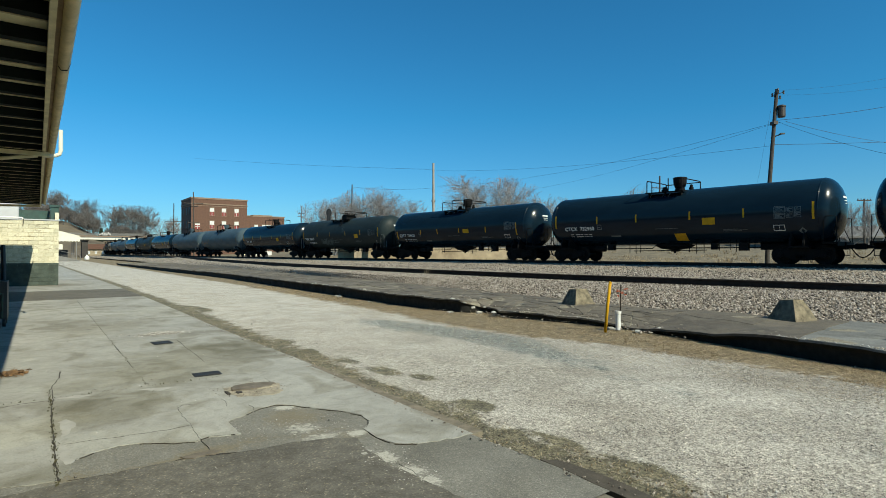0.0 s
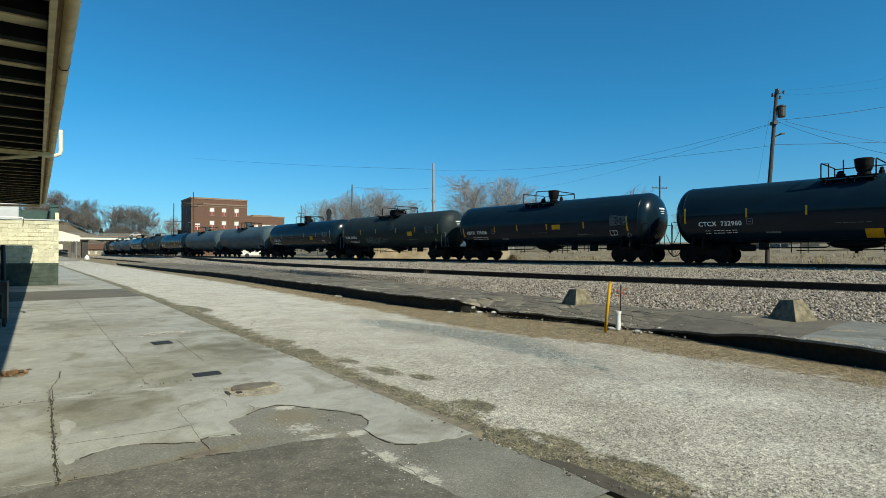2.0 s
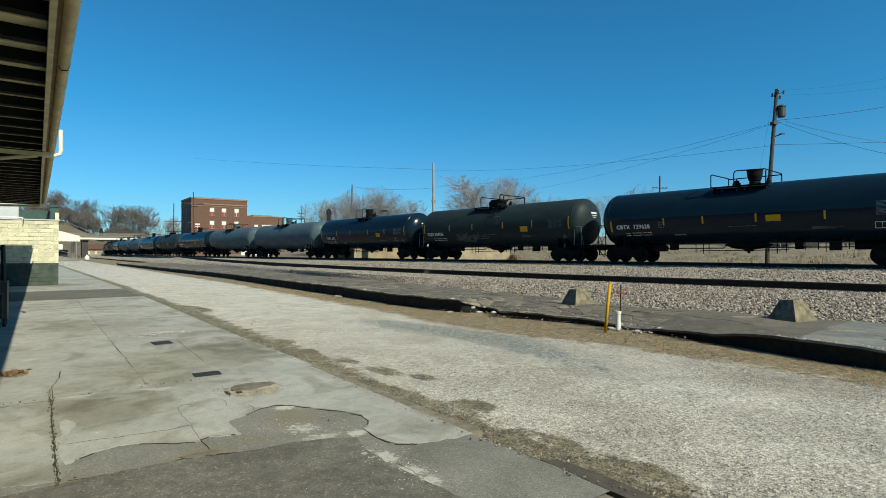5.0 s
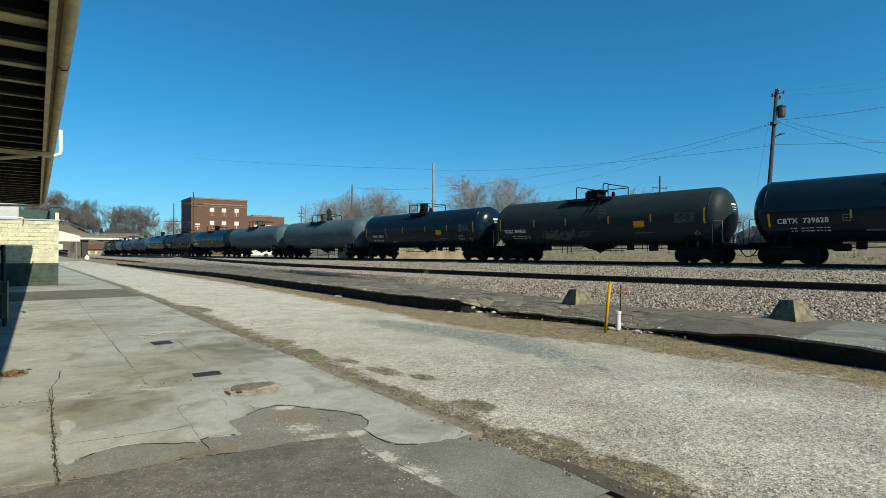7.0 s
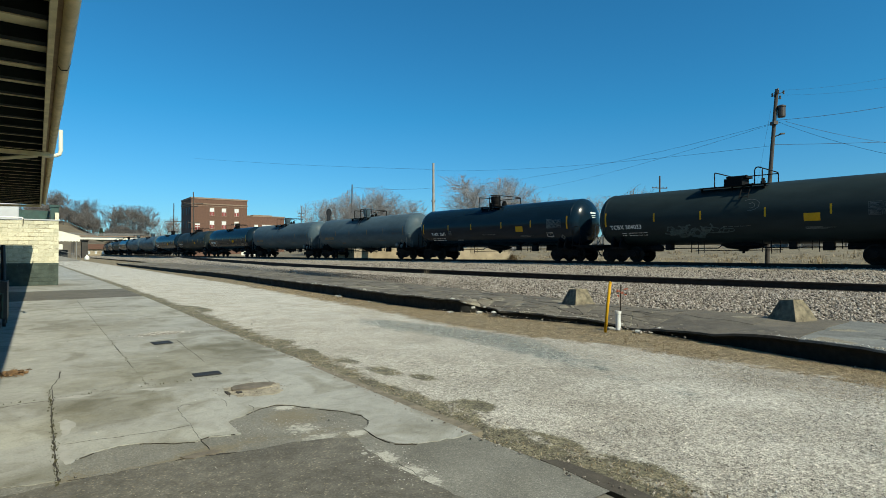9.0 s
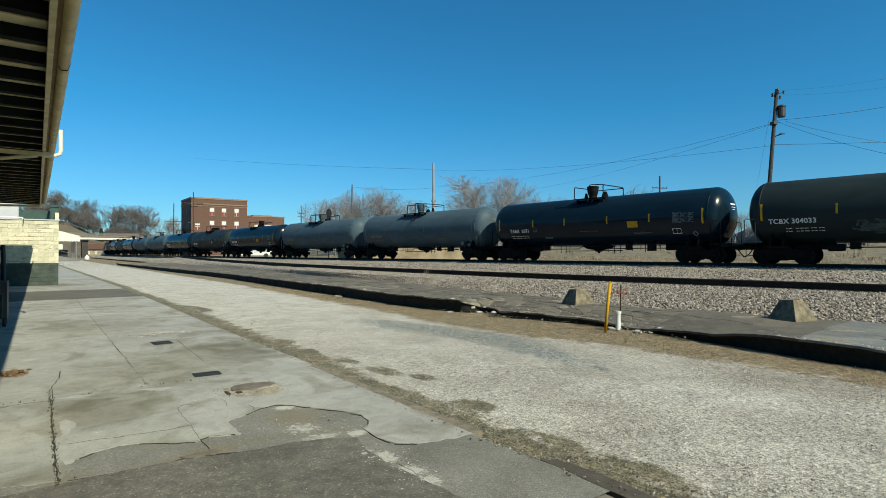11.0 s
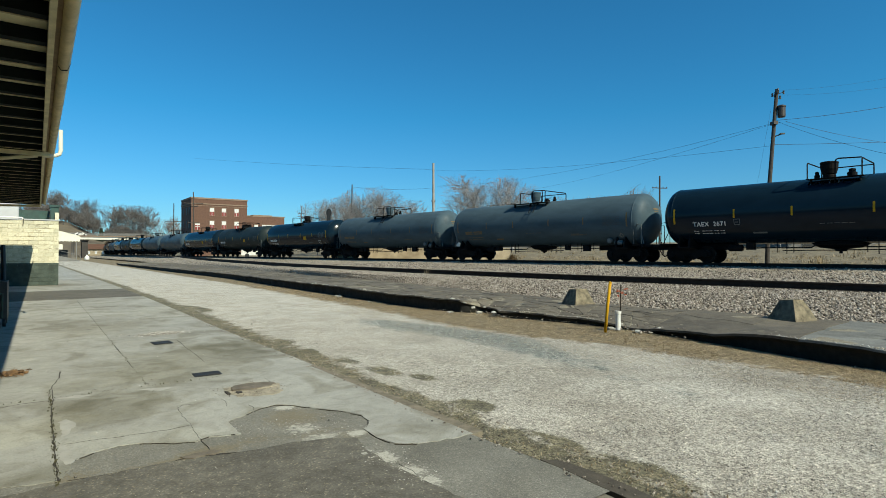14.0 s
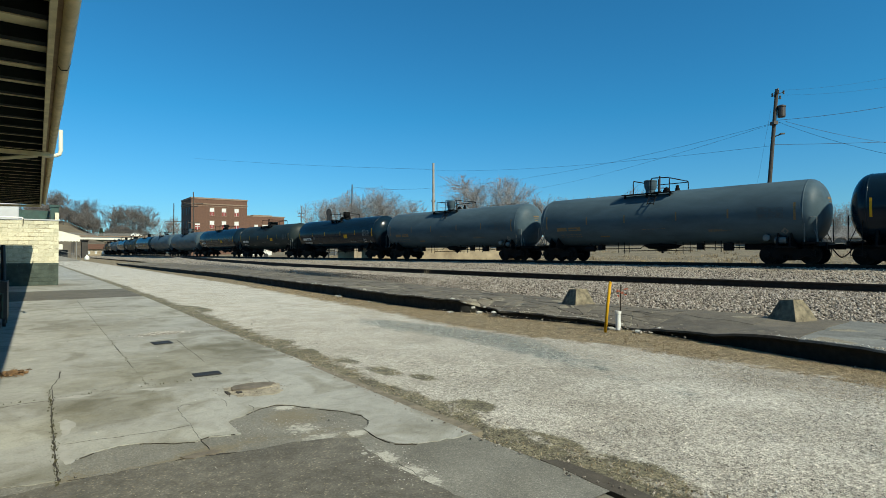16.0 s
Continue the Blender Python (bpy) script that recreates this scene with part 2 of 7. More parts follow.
def make_dry_ground(name="dry_ground"):
    k = Nodes(name, 1.0)
    co = k.coords(world_space=True)
    c = k.ramp(k.noise(1.3, 7, 0.7, co, 0.8), [(0.3, (0.11, 0.085, 0.05)), (0.5, (0.24, 0.19, 0.115)), (0.7, (0.36, 0.30, 0.19))])
    k.color(k.mix(0.6, c, k.ramp(k.noise(35, 4, 0.7, co), [(0.35, (0.45, 0.42, 0.36)), (0.65, (1.15, 1.1, 1.0))]), "MULTIPLY"))
    k.bump(k.noise(30, 5, 0.7, co), 0.8, 0.03)
    return k.m


def make_blade():
    k = Nodes("dry_grass", 0.9)
    rnd = k.put("ShaderNodeNewGeometry").outputs["Random Per Island"]
    k.color(k.ramp(rnd, [(0.0, (0.13, 0.088, 0.044)), (0.5, (0.33, 0.245, 0.138)), (1.0, (0.54, 0.435, 0.285))]))
    return k.m


def make_tank(name, base, rough, coat, streaky):
    k = Nodes(name, rough)
    co = k.coords((0.35, 1.0, 1.0))
    v = k.ramp(k.noise(1.4, 6, 0.65, co, 0.3), [(0.3, tuple(c * 0.8 for c in base)), (0.7, tuple(c * 1.2 for c in base))])
    dust = k.ramp(k.noise(2.2, 7, 0.7, k.coords((2.2, 1, 0.35))), [(0.5, (0, 0, 0)), (0.85, (streaky,) * 3)])
    k.color(k.mix(dust, v, (0.085, 0.09, 0.09, 1)))
    k.rough(k.ramp(k.noise(1.1, 5, 0.6, co), [(0.3, (rough * 0.75,) * 3), (0.7, (rough * 1.3,) * 3)]))
    k.b.inputs["Specular IOR Level"].default_value = coat
    return k.m


def make_bark():
    k = Nodes("grey_bark", 0.95)
    co = k.coords()
    k.color(k.ramp(k.noise(3, 5, 0.6, co), [(0.3, (0.20, 0.185, 0.18)), (0.7, (0.345, 0.325, 0.318))]))
    return k.m


def make_brick(name, lo, hi, peel=0.0):
    k = Nodes(name, 0.9)
    rnd = k.put("ShaderNodeObjectInfo").outputs["Random"]
    co = k.coords(world_space=True)
    a = k.ramp(k.noise(4, 5, 0.6, co), [(0.3, lo), (0.7, hi)])
    grain = k.ramp(k.noise(30, 4, 0.6, co), [(0.35, (0.75, 0.75, 0.75)), (0.6, (1.05, 1.05, 1.05))])
    tint = k.ramp(rnd, [(0.0, (0.80, 0.80, 0.78)), (1.0, (1.08, 1.07, 1.05))])
    c = k.mix(1.0, k.mix(1.0, a, grain, "MULTIPLY"), tint, "MULTIPLY")
    if peel:
        c = k.mix(k.ramp(k.noise(5.0, 6, 0.72, k.coords((0.6, 0.6, 1.3), True), 0.0), [(0.57, (0, 0, 0)), (0.66, (peel,) * 3)]), c, (0.13, 0.095, 0.06, 1))
    k.color(c)
    k.bump(k.noise(40, 4, 0.6, co), 0.3, 0.006)
    return k.m


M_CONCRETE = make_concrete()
M_ASPHALT = make_asphalt("worn_asphalt", (0.105, 0.095, 0.078), (0.185, 0.171, 0.145))
M_OLD_SLAB = make_asphalt("weathered_old_paving", (0.15, 0.13, 0.095), (0.36, 0.32, 0.24), 0.45)
M_SLAB_SHADE = worn("shaded_slab_face", (0.022, 0.021, 0.017), 0.5, 8, 1.0, bump=0.6, dirt=(0.04, 0.033, 0.022), dirt_amount=0.4, world_space=True)
M_PLATES = make_plates("brown_grey_old_paving", (0.105, 0.088, 0.066), (0.15, 0.127, 0.096))
M_PLATES_PALE = make_plates("grey_old_concrete", (0.15, 0.148, 0.135), (0.235, 0.235, 0.22))
M_BASE = make_base()
M_GRAVEL = make_gravel()
M_BALLAST = make_ballast()
M_STONE = make_stone()
M_DRY = make_dry_ground()
M_BLADE = make_blade()
M_STRAW = worn("pale_straw", (0.50, 0.37, 0.20), 0.3, 6, 0.9, bump=0)
M_RAIL = worn("rusty_rail_steel", (0.032, 0.024, 0.019), 0.3, 6, 0.85, 0.0)
M_RAILTOP = worn("dull_rail_head", (0.10, 0.085, 0.075), 0.15, 5, 0.65, 0.4, 0.05, dirt_amount=0.1)
M_BARK = make_bark()
M_GLOSS = make_tank("glossy_black_tank_paint", (0.0045, 0.0125, 0.0205), 0.18, 0.19, 0.01)
M_MATTE = make_tank("faded_black_tank_paint", (0.0155, 0.0235, 0.025), 0.45, 0.10, 0.015)
M_SILVER = make_tank("grey_tank_paint", (0.050, 0.076, 0.092), 0.42, 0.09, 0.02)
M_UNDER = worn("grimy_black_steel", (0.0045, 0.0043, 0.0045), 0.35, 5, 0.8, 0.0, dirt=(0.03, 0.025, 0.02), dirt_amount=0.3)
M_WHEEL = worn("dark_wheel_steel", (0.006, 0.0055, 0.005), 0.3, 8, 0.8, 0.0)
M_YELLOW = worn("yellow_reflective", (0.60, 0.32, 0.012), 0.12, 6, 0.7, dirt_amount=0.25)
M_WHITE = worn("white_stencil_paint", (0.70, 0.70, 0.68), 0.1, 9, 0.7, bump=0, dirt_amount=0.2)
M_STENCIL_YELLOW = worn("faded_yellow_stencil", (0.17, 0.11, 0.045), 0.2, 9, 0.8, bump=0)
M_FAINT = worn("faint_dark_stencil", (0.045, 0.055, 0.06), 0.2, 12, 0.7, bump=0)
M_SPRAY = worn("faded_blue_spray", (0.028, 0.055, 0.060), 0.6, 5, 0.7, bump=0)
M_PIER = worn("dark_stained_pier_concrete", (0.05, 0.045, 0.04), 0.3, 0.6, 0.95)
M_PANEL = worn("faint_grey_data_panel", (0.07, 0.08, 0.08), 0.35, 9, 0.7, bump=0)
M_DATA = worn("grey_data_panel", (0.125, 0.14, 0.138), 0.2, 12, 0.7, bump=0)
M_WOOD = worn("weathered_pole_wood", (0.06, 0.05, 0.042), 0.3, 5, 0.9, dirt_amount=0.4)
M_WOOD_PALE = worn("pale_pole_wood", (0.36, 0.31, 0.25), 0.2, 5, 0.9)
M_CABLE = worn("black_cable", (0.02, 0.02, 0.02), 0.1, 1, 0.7, bump=0)
M_TANKGREY = worn("transformer_grey", (0.04, 0.036, 0.033), 0.3, 8, 0.6, dirt=(0.15, 0.07, 0.03))
M_AGGREGATE = make_asphalt("worn_aggregate_surface", (0.17, 0.16, 0.14), (0.28, 0.265, 0.235))
M_PALE = worn("pale_crumbled_cement", (0.46, 0.44, 0.385), 0.3, 9, 0.95, bump=0.5, dirt_amount=0.5, world_space=True)
M_MOSS = worn("weeds_in_joints", (0.06, 0.055, 0.025), 0.4, 20, 1.0)
M_BOX = worn("pale_grey_metal_box", (0.52, 0.52, 0.52), 0.08, 2, 0.5)
M_CREAM_PAINT = worn("cream_eaves_paint", (0.60, 0.53, 0.31), 0.2, 4, 0.65, dirt=(0.13, 0.10, 0.06), dirt_amount=0.55, world_space=True)
M_GUTTER = worn("brown_cream_gutter_paint", (0.55, 0.45, 0.24), 0.25, 4, 0.6, dirt=(0.10, 0.075, 0.04), dirt_amount=0.5, world_space=True)
M_RAFTER = worn("cream_rafter_paint", (0.84, 0.76, 0.46), 0.12, 4, 0.6, dirt=(0.13, 0.10, 0.06), dirt_amount=0.3, world_space=True)
M_EAVES = worn("brown_eaves_board", (0.30, 0.21, 0.12), 0.3, 5, 0.8, dirt=(0.08, 0.06, 0.04), dirt_amount=0.5, world_space=True)
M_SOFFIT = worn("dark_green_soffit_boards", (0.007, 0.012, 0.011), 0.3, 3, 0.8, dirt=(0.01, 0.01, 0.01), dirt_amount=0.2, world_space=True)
M_CREAM_BRICK = make_brick("cream_painted_brick", (0.68, 0.63, 0.45), (0.80, 0.75, 0.56), 0.7)
M_GREEN_BRICK = make_brick("green_painted_brick", (0.045, 0.062, 0.05), (0.085, 0.11, 0.09), 0.2)
M_MORTAR = worn("dirty_mortar", (0.40, 0.33, 0.20), 0.5, 6, 0.95)
M_GREEN = worn("dark_green_paint", (0.02, 0.062, 0.05), 0.25, 4, 0.5)
M_BLACK_IRON = worn("black_painted_iron", (0.012, 0.013, 0.014), 0.3, 6, 0.55)
M_PVC = worn("white_plastic_pipe", (0.78, 0.77, 0.72), 0.05, 5, 0.4, bump=0, dirt_amount=0.15)
M_ORANGE = worn("faded_orange_flag", (0.42, 0.10, 0.05), 0.25, 9, 0.8)
M_BLOCK = worn("mossy_cast_concrete", (0.20, 0.163, 0.105), 0.6, 7, 0.95, bump=0.9, dirt=(0.07, 0.065, 0.04), dirt_amount=0.6)
M_RED_BRICK = make_brick("red_brick_wall", (0.135, 0.068, 0.045), (0.20, 0.105, 0.072))
M_STONE_TRIM = worn("pale_stone_trim", (0.26, 0.18, 0.125), 0.15, 3, 0.85)
M_GLASS_WHITE = worn("white_window_blind", (0.72, 0.71, 0.68), 0.08, 3, 0.4, bump=0)
M_RED_PANEL = worn("red_window_panel", (0.22, 0.022, 0.018), 0.2, 3, 0.5, bump=0)
M_BRIDGE = worn("pale_bridge_concrete", (0.74, 0.70, 0.60), 0.1, 0.4, 0.9, dirt_amount=0.12)
M_FAR_BARK = worn("far_grey_bark", (0.155, 0.14, 0.13), 0.3, 0.3, 0.95, bump=0)
M_WHITE_WALL = worn("white_painted_wall", (0.74, 0.73, 0.69), 0.06, 0.6, 0.8, dirt_amount=0.15)
M_FIELD = worn("grey_brown_field_soil", (0.15, 0.122, 0.078), 0.6, 2.2, 1.0, bump=1.0, dirt=(0.34, 0.27, 0.16), dirt_amount=0.8, world_space=True)
M_AWNING = worn("cream_awning_canvas", (0.78, 0.74, 0.60), 0.08, 1.5, 0.85, dirt_amount=0.15)
M_SHED = worn("grey_metal_cladding", (0.17, 0.165, 0.155), 0.12, 0.8, 0.7)
M_LIGHT_WALL = worn("cream_block_wall", (0.44, 0.35, 0.23), 0.3, 1.0, 0.9, dirt=(0.16, 0.11, 0.06), dirt_amount=0.9)
M_HILL = worn("leaf_litter_hillside", (0.105, 0.085, 0.062), 0.4, 0.12, 1.0, dirt=(0.2, 0.16, 0.10), dirt_amount=0.8, world_space=True)
M_LEAF = worn("brown_dead_leaves", (0.22, 0.12, 0.05), 0.4, 20, 0.9)
M_CRACK = worn("dark_crack_dirt", (0.035, 0.03, 0.024), 0.3, 12, 1.0)
M_PLATE = worn("black_iron_cover", (0.025, 0.024, 0.023), 0.3, 14, 0.7, 0.3)

for dull in (M_RAIL, M_RAILTOP, M_UNDER, M_WHEEL, M_SOFFIT, M_YELLOW):
    dull.node_tree.nodes["Principled BSDF"].inputs["Specular IOR Level"].default_value = 0.15

# ---- mesh helpers ----


def finish(ob, bm, material, smooth=False):
    me = bpy.data.meshes.new(ob if isinstance(ob, str) else ob.name)
    bmesh.ops.recalc_face_normals(bm, faces=bm.faces)
    bm.to_mesh(me)
    bm.free()
    for mt in (material if isinstance(material, (list, tuple)) else [material]):
        me.materials.append(mt)
    if smooth:
        me.polygons.foreach_set("use_smooth", [True] * len(me.polygons))
    return me


def part(name, bm, material, parent, label="", smooth=False):
    ob = new(name, finish(name, bm, material, smooth))
    ob.parent = parent
    if label:
        tagged(ob, label)
    return ob


def thing(name, at, label, category, group="", kind=""):
    ob = new(name)
    ob.matrix_basis = at
    ob.empty_display_size = 0.2
    return tagged(ob, label, category, group, kind)


def solid(name, bm, material, label, category, kind="", group="", smooth=False):
    """A thing that is one mesh."""
    ob = new(name, finish(name, bm, material, smooth))
    return tagged(ob, label, category, group, kind)


def box(bm, x0, x1, y0, y1, z0, z1, m=None):
    vs = [Vector((x, y, z)) for z in (z0, z1) for y in (y0, y1) for x in (x0, x1)]
    vs = [bm.verts.new(m @ v if m else v) for v in vs]
    for f in ((0, 2, 3, 1), (4, 5, 7, 6), (0, 1, 5, 4), (2, 6, 7, 3), (0, 4, 6, 2), (1, 3, 7, 5)):
        bm.faces.new([vs[i] for i in f])
    return bm


def tube(bm, pts, r, sides=6, r1=None, cap=True):
    """A round bar along a line of points, tapering to r1."""
    pts = [Vector(p) for p in pts]
    rings = []
    ref = None
    for i, p in enumerate(pts):
        d = (pts[min(i + 1, len(pts) - 1)] - pts[max(i - 1, 0)]).normalized()
        if ref is None:
            ref = d.orthogonal().normalized()
        ref = (ref - d * ref.dot(d)).normalized()
        w = d.cross(ref)
        rr = r if r1 is None else r + (r1 - r) * i / (len(pts) - 1)
        rings.append([bm.verts.new(p + (ref * math.cos(2 * math.pi * k / sides) + w * math.sin(2 * math.pi * k / sides)) * rr) for k in range(sides)])
    for a, b in zip(rings, rings[1:]):
        for k in range(sides):
            bm.faces.new((a[k], a[(k + 1) % sides], b[(k + 1) % sides], b[k]))
    if cap:
        bm.faces.new(rings[0][::-1])
        bm.faces.new(rings[-1])
    return bm


def lathe(bm, profile, axis="Z", sides=24, m=None):
    """Turn a profile of (radius, height) round an axis; ends with radius 0 close to a point."""
    def put(r, h, a):
        c, s = math.cos(a) * r, math.sin(a) * r
        v = Vector((c, s, h)) if axis == "Z" else (Vector((h, c, s)) if axis == "X" else Vector((c, h, s)))
        return bm.verts.new(m @ v if m else v)
    rings = []
    for r, h in profile:
        rings.append([put(0, h, 0)] if r < 1e-6 else [put(r, h, 2 * math.pi * k / sides) for k in range(sides)])
    for a, b in zip(rings, rings[1:]):
        for k in range(sides):
            j = (k + 1) % sides
            if len(a) == 1 and len(b) > 1:
                bm.faces.new((a[0], b[k], b[j]))
            elif len(b) == 1 and len(a) > 1:
                bm.faces.new((a[k], a[j], b[0]))
            elif len(a) > 1:
                bm.faces.new((a[k], a[j], b[j], b[k]))
    for ring in (rings[0], rings[-1]):
        if len(ring) > 1:
            bm.faces.new(ring)
    return bm


def extrude_profile(bm, outline, y0, y1, m=None):
    """A plate: an outline in x and z, from y0 to y1."""
    a = [bm.verts.new(m @ Vector((x, y0, z)) if m else Vector((x, y0, z))) for x, z in outline]
    b = [bm.verts.new(m @ Vector((x, y1, z)) if m else Vector((x, y1, z))) for x, z in outline]
    bm.faces.new(a)
    bm.faces.new(b[::-1])
    for i in range(len(a)):
        j = (i + 1) % len(a)
        bm.faces.new((a[i], a[j], b[j], b[i]))
    return bm


# ---- plan: q runs along the tracks, n across them, away from the station ----
P_AX, N_AX = Vector((-0.66638, 0.74561, 0)), Vector((0.74561, 0.66638, 0))


def W(q, n, z=0.0):
    v = P_AX * q + N_AX * n
    return Vector((v.x, v.y, z))


def lerp_line(points):
    qs = [p[0] for p in points]
    ns = [p[1] for p in points]
    order = np.argsort(qs)
    qs, ns = np.array(qs)[order], np.array(ns)[order]

    def at(q):
        if q < qs[0]:
            return float(ns[0] + (q - qs[0]) * (ns[min(4, len(ns) - 1)] - ns[0]) / (qs[min(4, len(qs) - 1)] - qs[0]) * 0.4)
        if q > qs[-1]:
            return float(ns[-1] + (q - qs[-1]) * (ns[-1] - ns[-2]) / (qs[-1] - qs[-2]))
        return float(np.interp(q, qs, ns))
    return at


# the train's track: straight, then a wide curve to the far side
TRACK_S = np.arange(-80.0, 460.0, 1.0)
_h = np.cumsum(np.clip((TRACK_S - 63.4) / 17.0, 0, 1) * 0.000886)
_q = np.cumsum(np.cos(_h))
_n = np.cumsum(np.sin(_h))
_i0 = 80
TRACK_Q, TRACK_N = _q - _q[_i0], _n - _n[_i0] + 31.31


def track(s):
    """Place and heading (towards growing s) on the train's track."""
    q, n = np.interp(s, TRACK_S, TRACK_Q), np.interp(s, TRACK_S, TRACK_N)
    h = np.interp(s, TRACK_S, _h)
    d = P_AX * math.cos(h) + N_AX * math.sin(h)
    return W(q, n), d


def train_n(q):
    return float(np.interp(q, TRACK_Q, TRACK_N))


RAIL_Z = 1.06
plat_edge = lerp_line([(1.85, 3.39), (3.43, 3.44), (4.8, 3.59), (6.24, 3.75), (7.82, 3.91), (11.76, 4.2), (15.87, 4.61), (21.4, 5.13), (31.2, 5.95), (46.96, 7.1), (75, 9.2)])
slab_edge = lerp_line([(1.57, 9.66), (2.38, 9.76), (3.74, 10.18), (5.97, 10.80), (7.65, 10.75), (9.6, 10.55), (9.9, 10.85), (10.7, 10.9), (10.88, 10.36), (12.2, 10.33), (13.88, 10.39), (18.23, 10.97), (24.51, 11.7), (36.45, 13.2), (50.39, 14.0), (75.1, 15.8)])
grass_edge = lerp_line([(1.4, 8.61), (2.46, 8.69), (4.09, 8.77), (6.16, 8.6), (7.4, 8.39), (9.11, 8.41), (12.0, 8.99), (17.54, 9.63), (27.26, 10.85), (44.2, 12.3), (75, 15.0)])
toe_line = lerp_line([(2.15, 13.2), (4.71, 12.8), (8.06, 12.47), (10.7, 13.4), (13.46, 13.8), (20.29, 15.0), (28.97, 15.9), (40.53, 17.2), (50, 18.5), (81.7, 22.2), (147, 27.9)])
rail1_line = lerp_line([(2.82, 17.3), (6.26, 17.05), (9.7, 16.75), (14.62, 16.6), (20, 16.75), (28.9, 17.4), (39.34, 18.75), (57.5, 21.1), (66.5, 22.5), (85, 26.0), (110, 31.2)])

# ---- ground ----
Q_STEPS = [-40, -25, -16] + [-12 + 0.5 * i for i in range(100)] + [38 + 2 * i for i in range(20)] + [80 + 8 * i for i in range(28)] + [330, 400]


def loft(name, columns, material, label, category="ground", kind="structure", steps=Q_STEPS, rough=0.0, split=1, seed=0):
    """A sheet across the plan: columns(q) gives (n, z) from one side to the other; rough adds small unevenness."""
    verts, faces, wide = [], [], 0
    for q in steps:
        cols = columns(q)
        row = []
        for (a, za), (b, zb) in zip(cols, cols[1:]):
            row += [(a + (b - a) * k / split, za + (zb - za) * k / split) for k in range(split)]
        row.append(cols[-1])
        wide = len(row)
        for n, z in row:
            p = W(q, n, z)
            if rough:
                p.z += noise.noise(Vector((p.x * 0.9, p.y * 0.9, seed))) * rough + noise.noise(Vector((p.x * 3.1, p.y * 3.1, seed + 5))) * rough * 0.5
            verts.append(p)
    for i in range(len(steps) - 1):
        for j in range(wide - 1):
            a = i * wide + j
            faces.append((a, a + wide, a + wide + 1, a + 1))
    me = bpy.data.meshes.new(name)
    me.from_pydata([tuple(v) for v in verts], [], faces)
    me.materials.append(material)
    me.polygons.foreach_set("use_smooth", [True] * len(me.polygons))
    return tagged(new(name, me), label, category, kind=kind)


def rising(cols):
    """Keep the columns in order where lines run together."""
    out, last = [], -1e9
    for n, z in cols:
        last = max(n, last + 0.01)
        out.append((last, z))
    return out


def ballast_cols(q):
    r1, tr = rail1_line(q), train_n(q)
    r1 = min(r1, tr)
    lift = min(1.0, max(0.0, (q - 40) / 60)) * 0.2
    return rising([(toe_line(q) - 0.15, 0.12), (toe_line(q), 0.24), (r1 - 1.5, 0.50 + lift * 0.5), (r1 - 0.4, 0.575 + lift), (r1 + 0.8, 0.62 + lift), (r1 + 2.2, 0.6 + lift),
                   (tr - 5, 0.66 + lift * 0.7), (tr - 2.6, 0.72 + lift * 0.4), (tr - 1.3, 0.885), (tr + 1.4, 0.88), (tr + 3.2, 0.5)])


def field_cols(q):
    tr = train_n(q)
    return [(tr + 3.15, 0.45), (tr + 5, 0.55), (tr + 12, 0.9), (tr + 25, 1.7), (tr + 50, 2.7), (tr + 120, 4.6), (tr + 800, 6.0)]


loft("ground", lambda q: [(-900, -0.25), (-60, -0.25), (plat_edge(q) - 0.4, -0.25), (slab_edge(q) + 0.6, -0.25), (toe_line(q) + 0.2, -0.1)], M_DRY, "dry brown earth round the station")
far = bmesh.new()
box(far, -4000, 4000, -4000, 4000, -1.6, -0.6)
solid("far_ground", far, M_DRY, "flat brown land out to the horizon", "ground", "structure")
ROAD_STEPS = [-40, -25, -16, -12, -9, -6] + [-4 + 0.14 * i for i in range(250)] + [31.2 + 0.5 * i for i in range(60)] + [62 + 2 * i for i in range(10)] + [84 + 8 * i for i in range(28)]
road = loft("gravel_road", lambda q: [(plat_edge(q) - 0.3, -0.06), (plat_edge(q) + 0.15, -0.055), (plat_edge(q) + 1.2, -0.04), ((plat_edge(q) + grass_edge(q)) / 2, -0.02), (grass_edge(q) - 0.8, -0.045), (grass_edge(q), -0.05), (slab_edge(q) + 0.4, -0.06)], M_GRAVEL,
            "pale gravel driveway with muddy margins along the platform", "road", rough=0.022, split=8, steps=ROAD_STEPS)
HOLES = [(6.26, 4.49, 0.34, 0.16), (5.63, 4.66, 0.24, 0.14), (4.13, 4.2, 0.28, 0.16), (8.3, 4.45, 0.3, 0.13), (9.6, 4.6, 0.4, 0.12), (7.2, 4.5, 0.3, 0.12), (17.0, 5.4, 1.2, 0.2), (2.9, 3.95, 0.3, 0.10), (2.1, 3.95, 0.35, 0.12)]


def soil_at(q, n):
    """How muddy the driveway is: along the platform, along the old slab and in the puddle hollows."""
    e, g = plat_edge(q), grass_edge(q)
    wide = float(np.interp(q, [0, 3, 6, 10, 16, 24, 40], [0.75, 0.75, 0.68, 0.85, 0.85, 0.75, 0.75]))
    v = 0.92 * max(0.0, 1 - (n - e) / wide)
    for hq, hn, a, b in HOLES:
        d = ((q - hq) / a) ** 2 + ((n - hn) / b) ** 2
        if d < 2:
            v = max(v, 0.85 * (1 - d / 2))
    return v


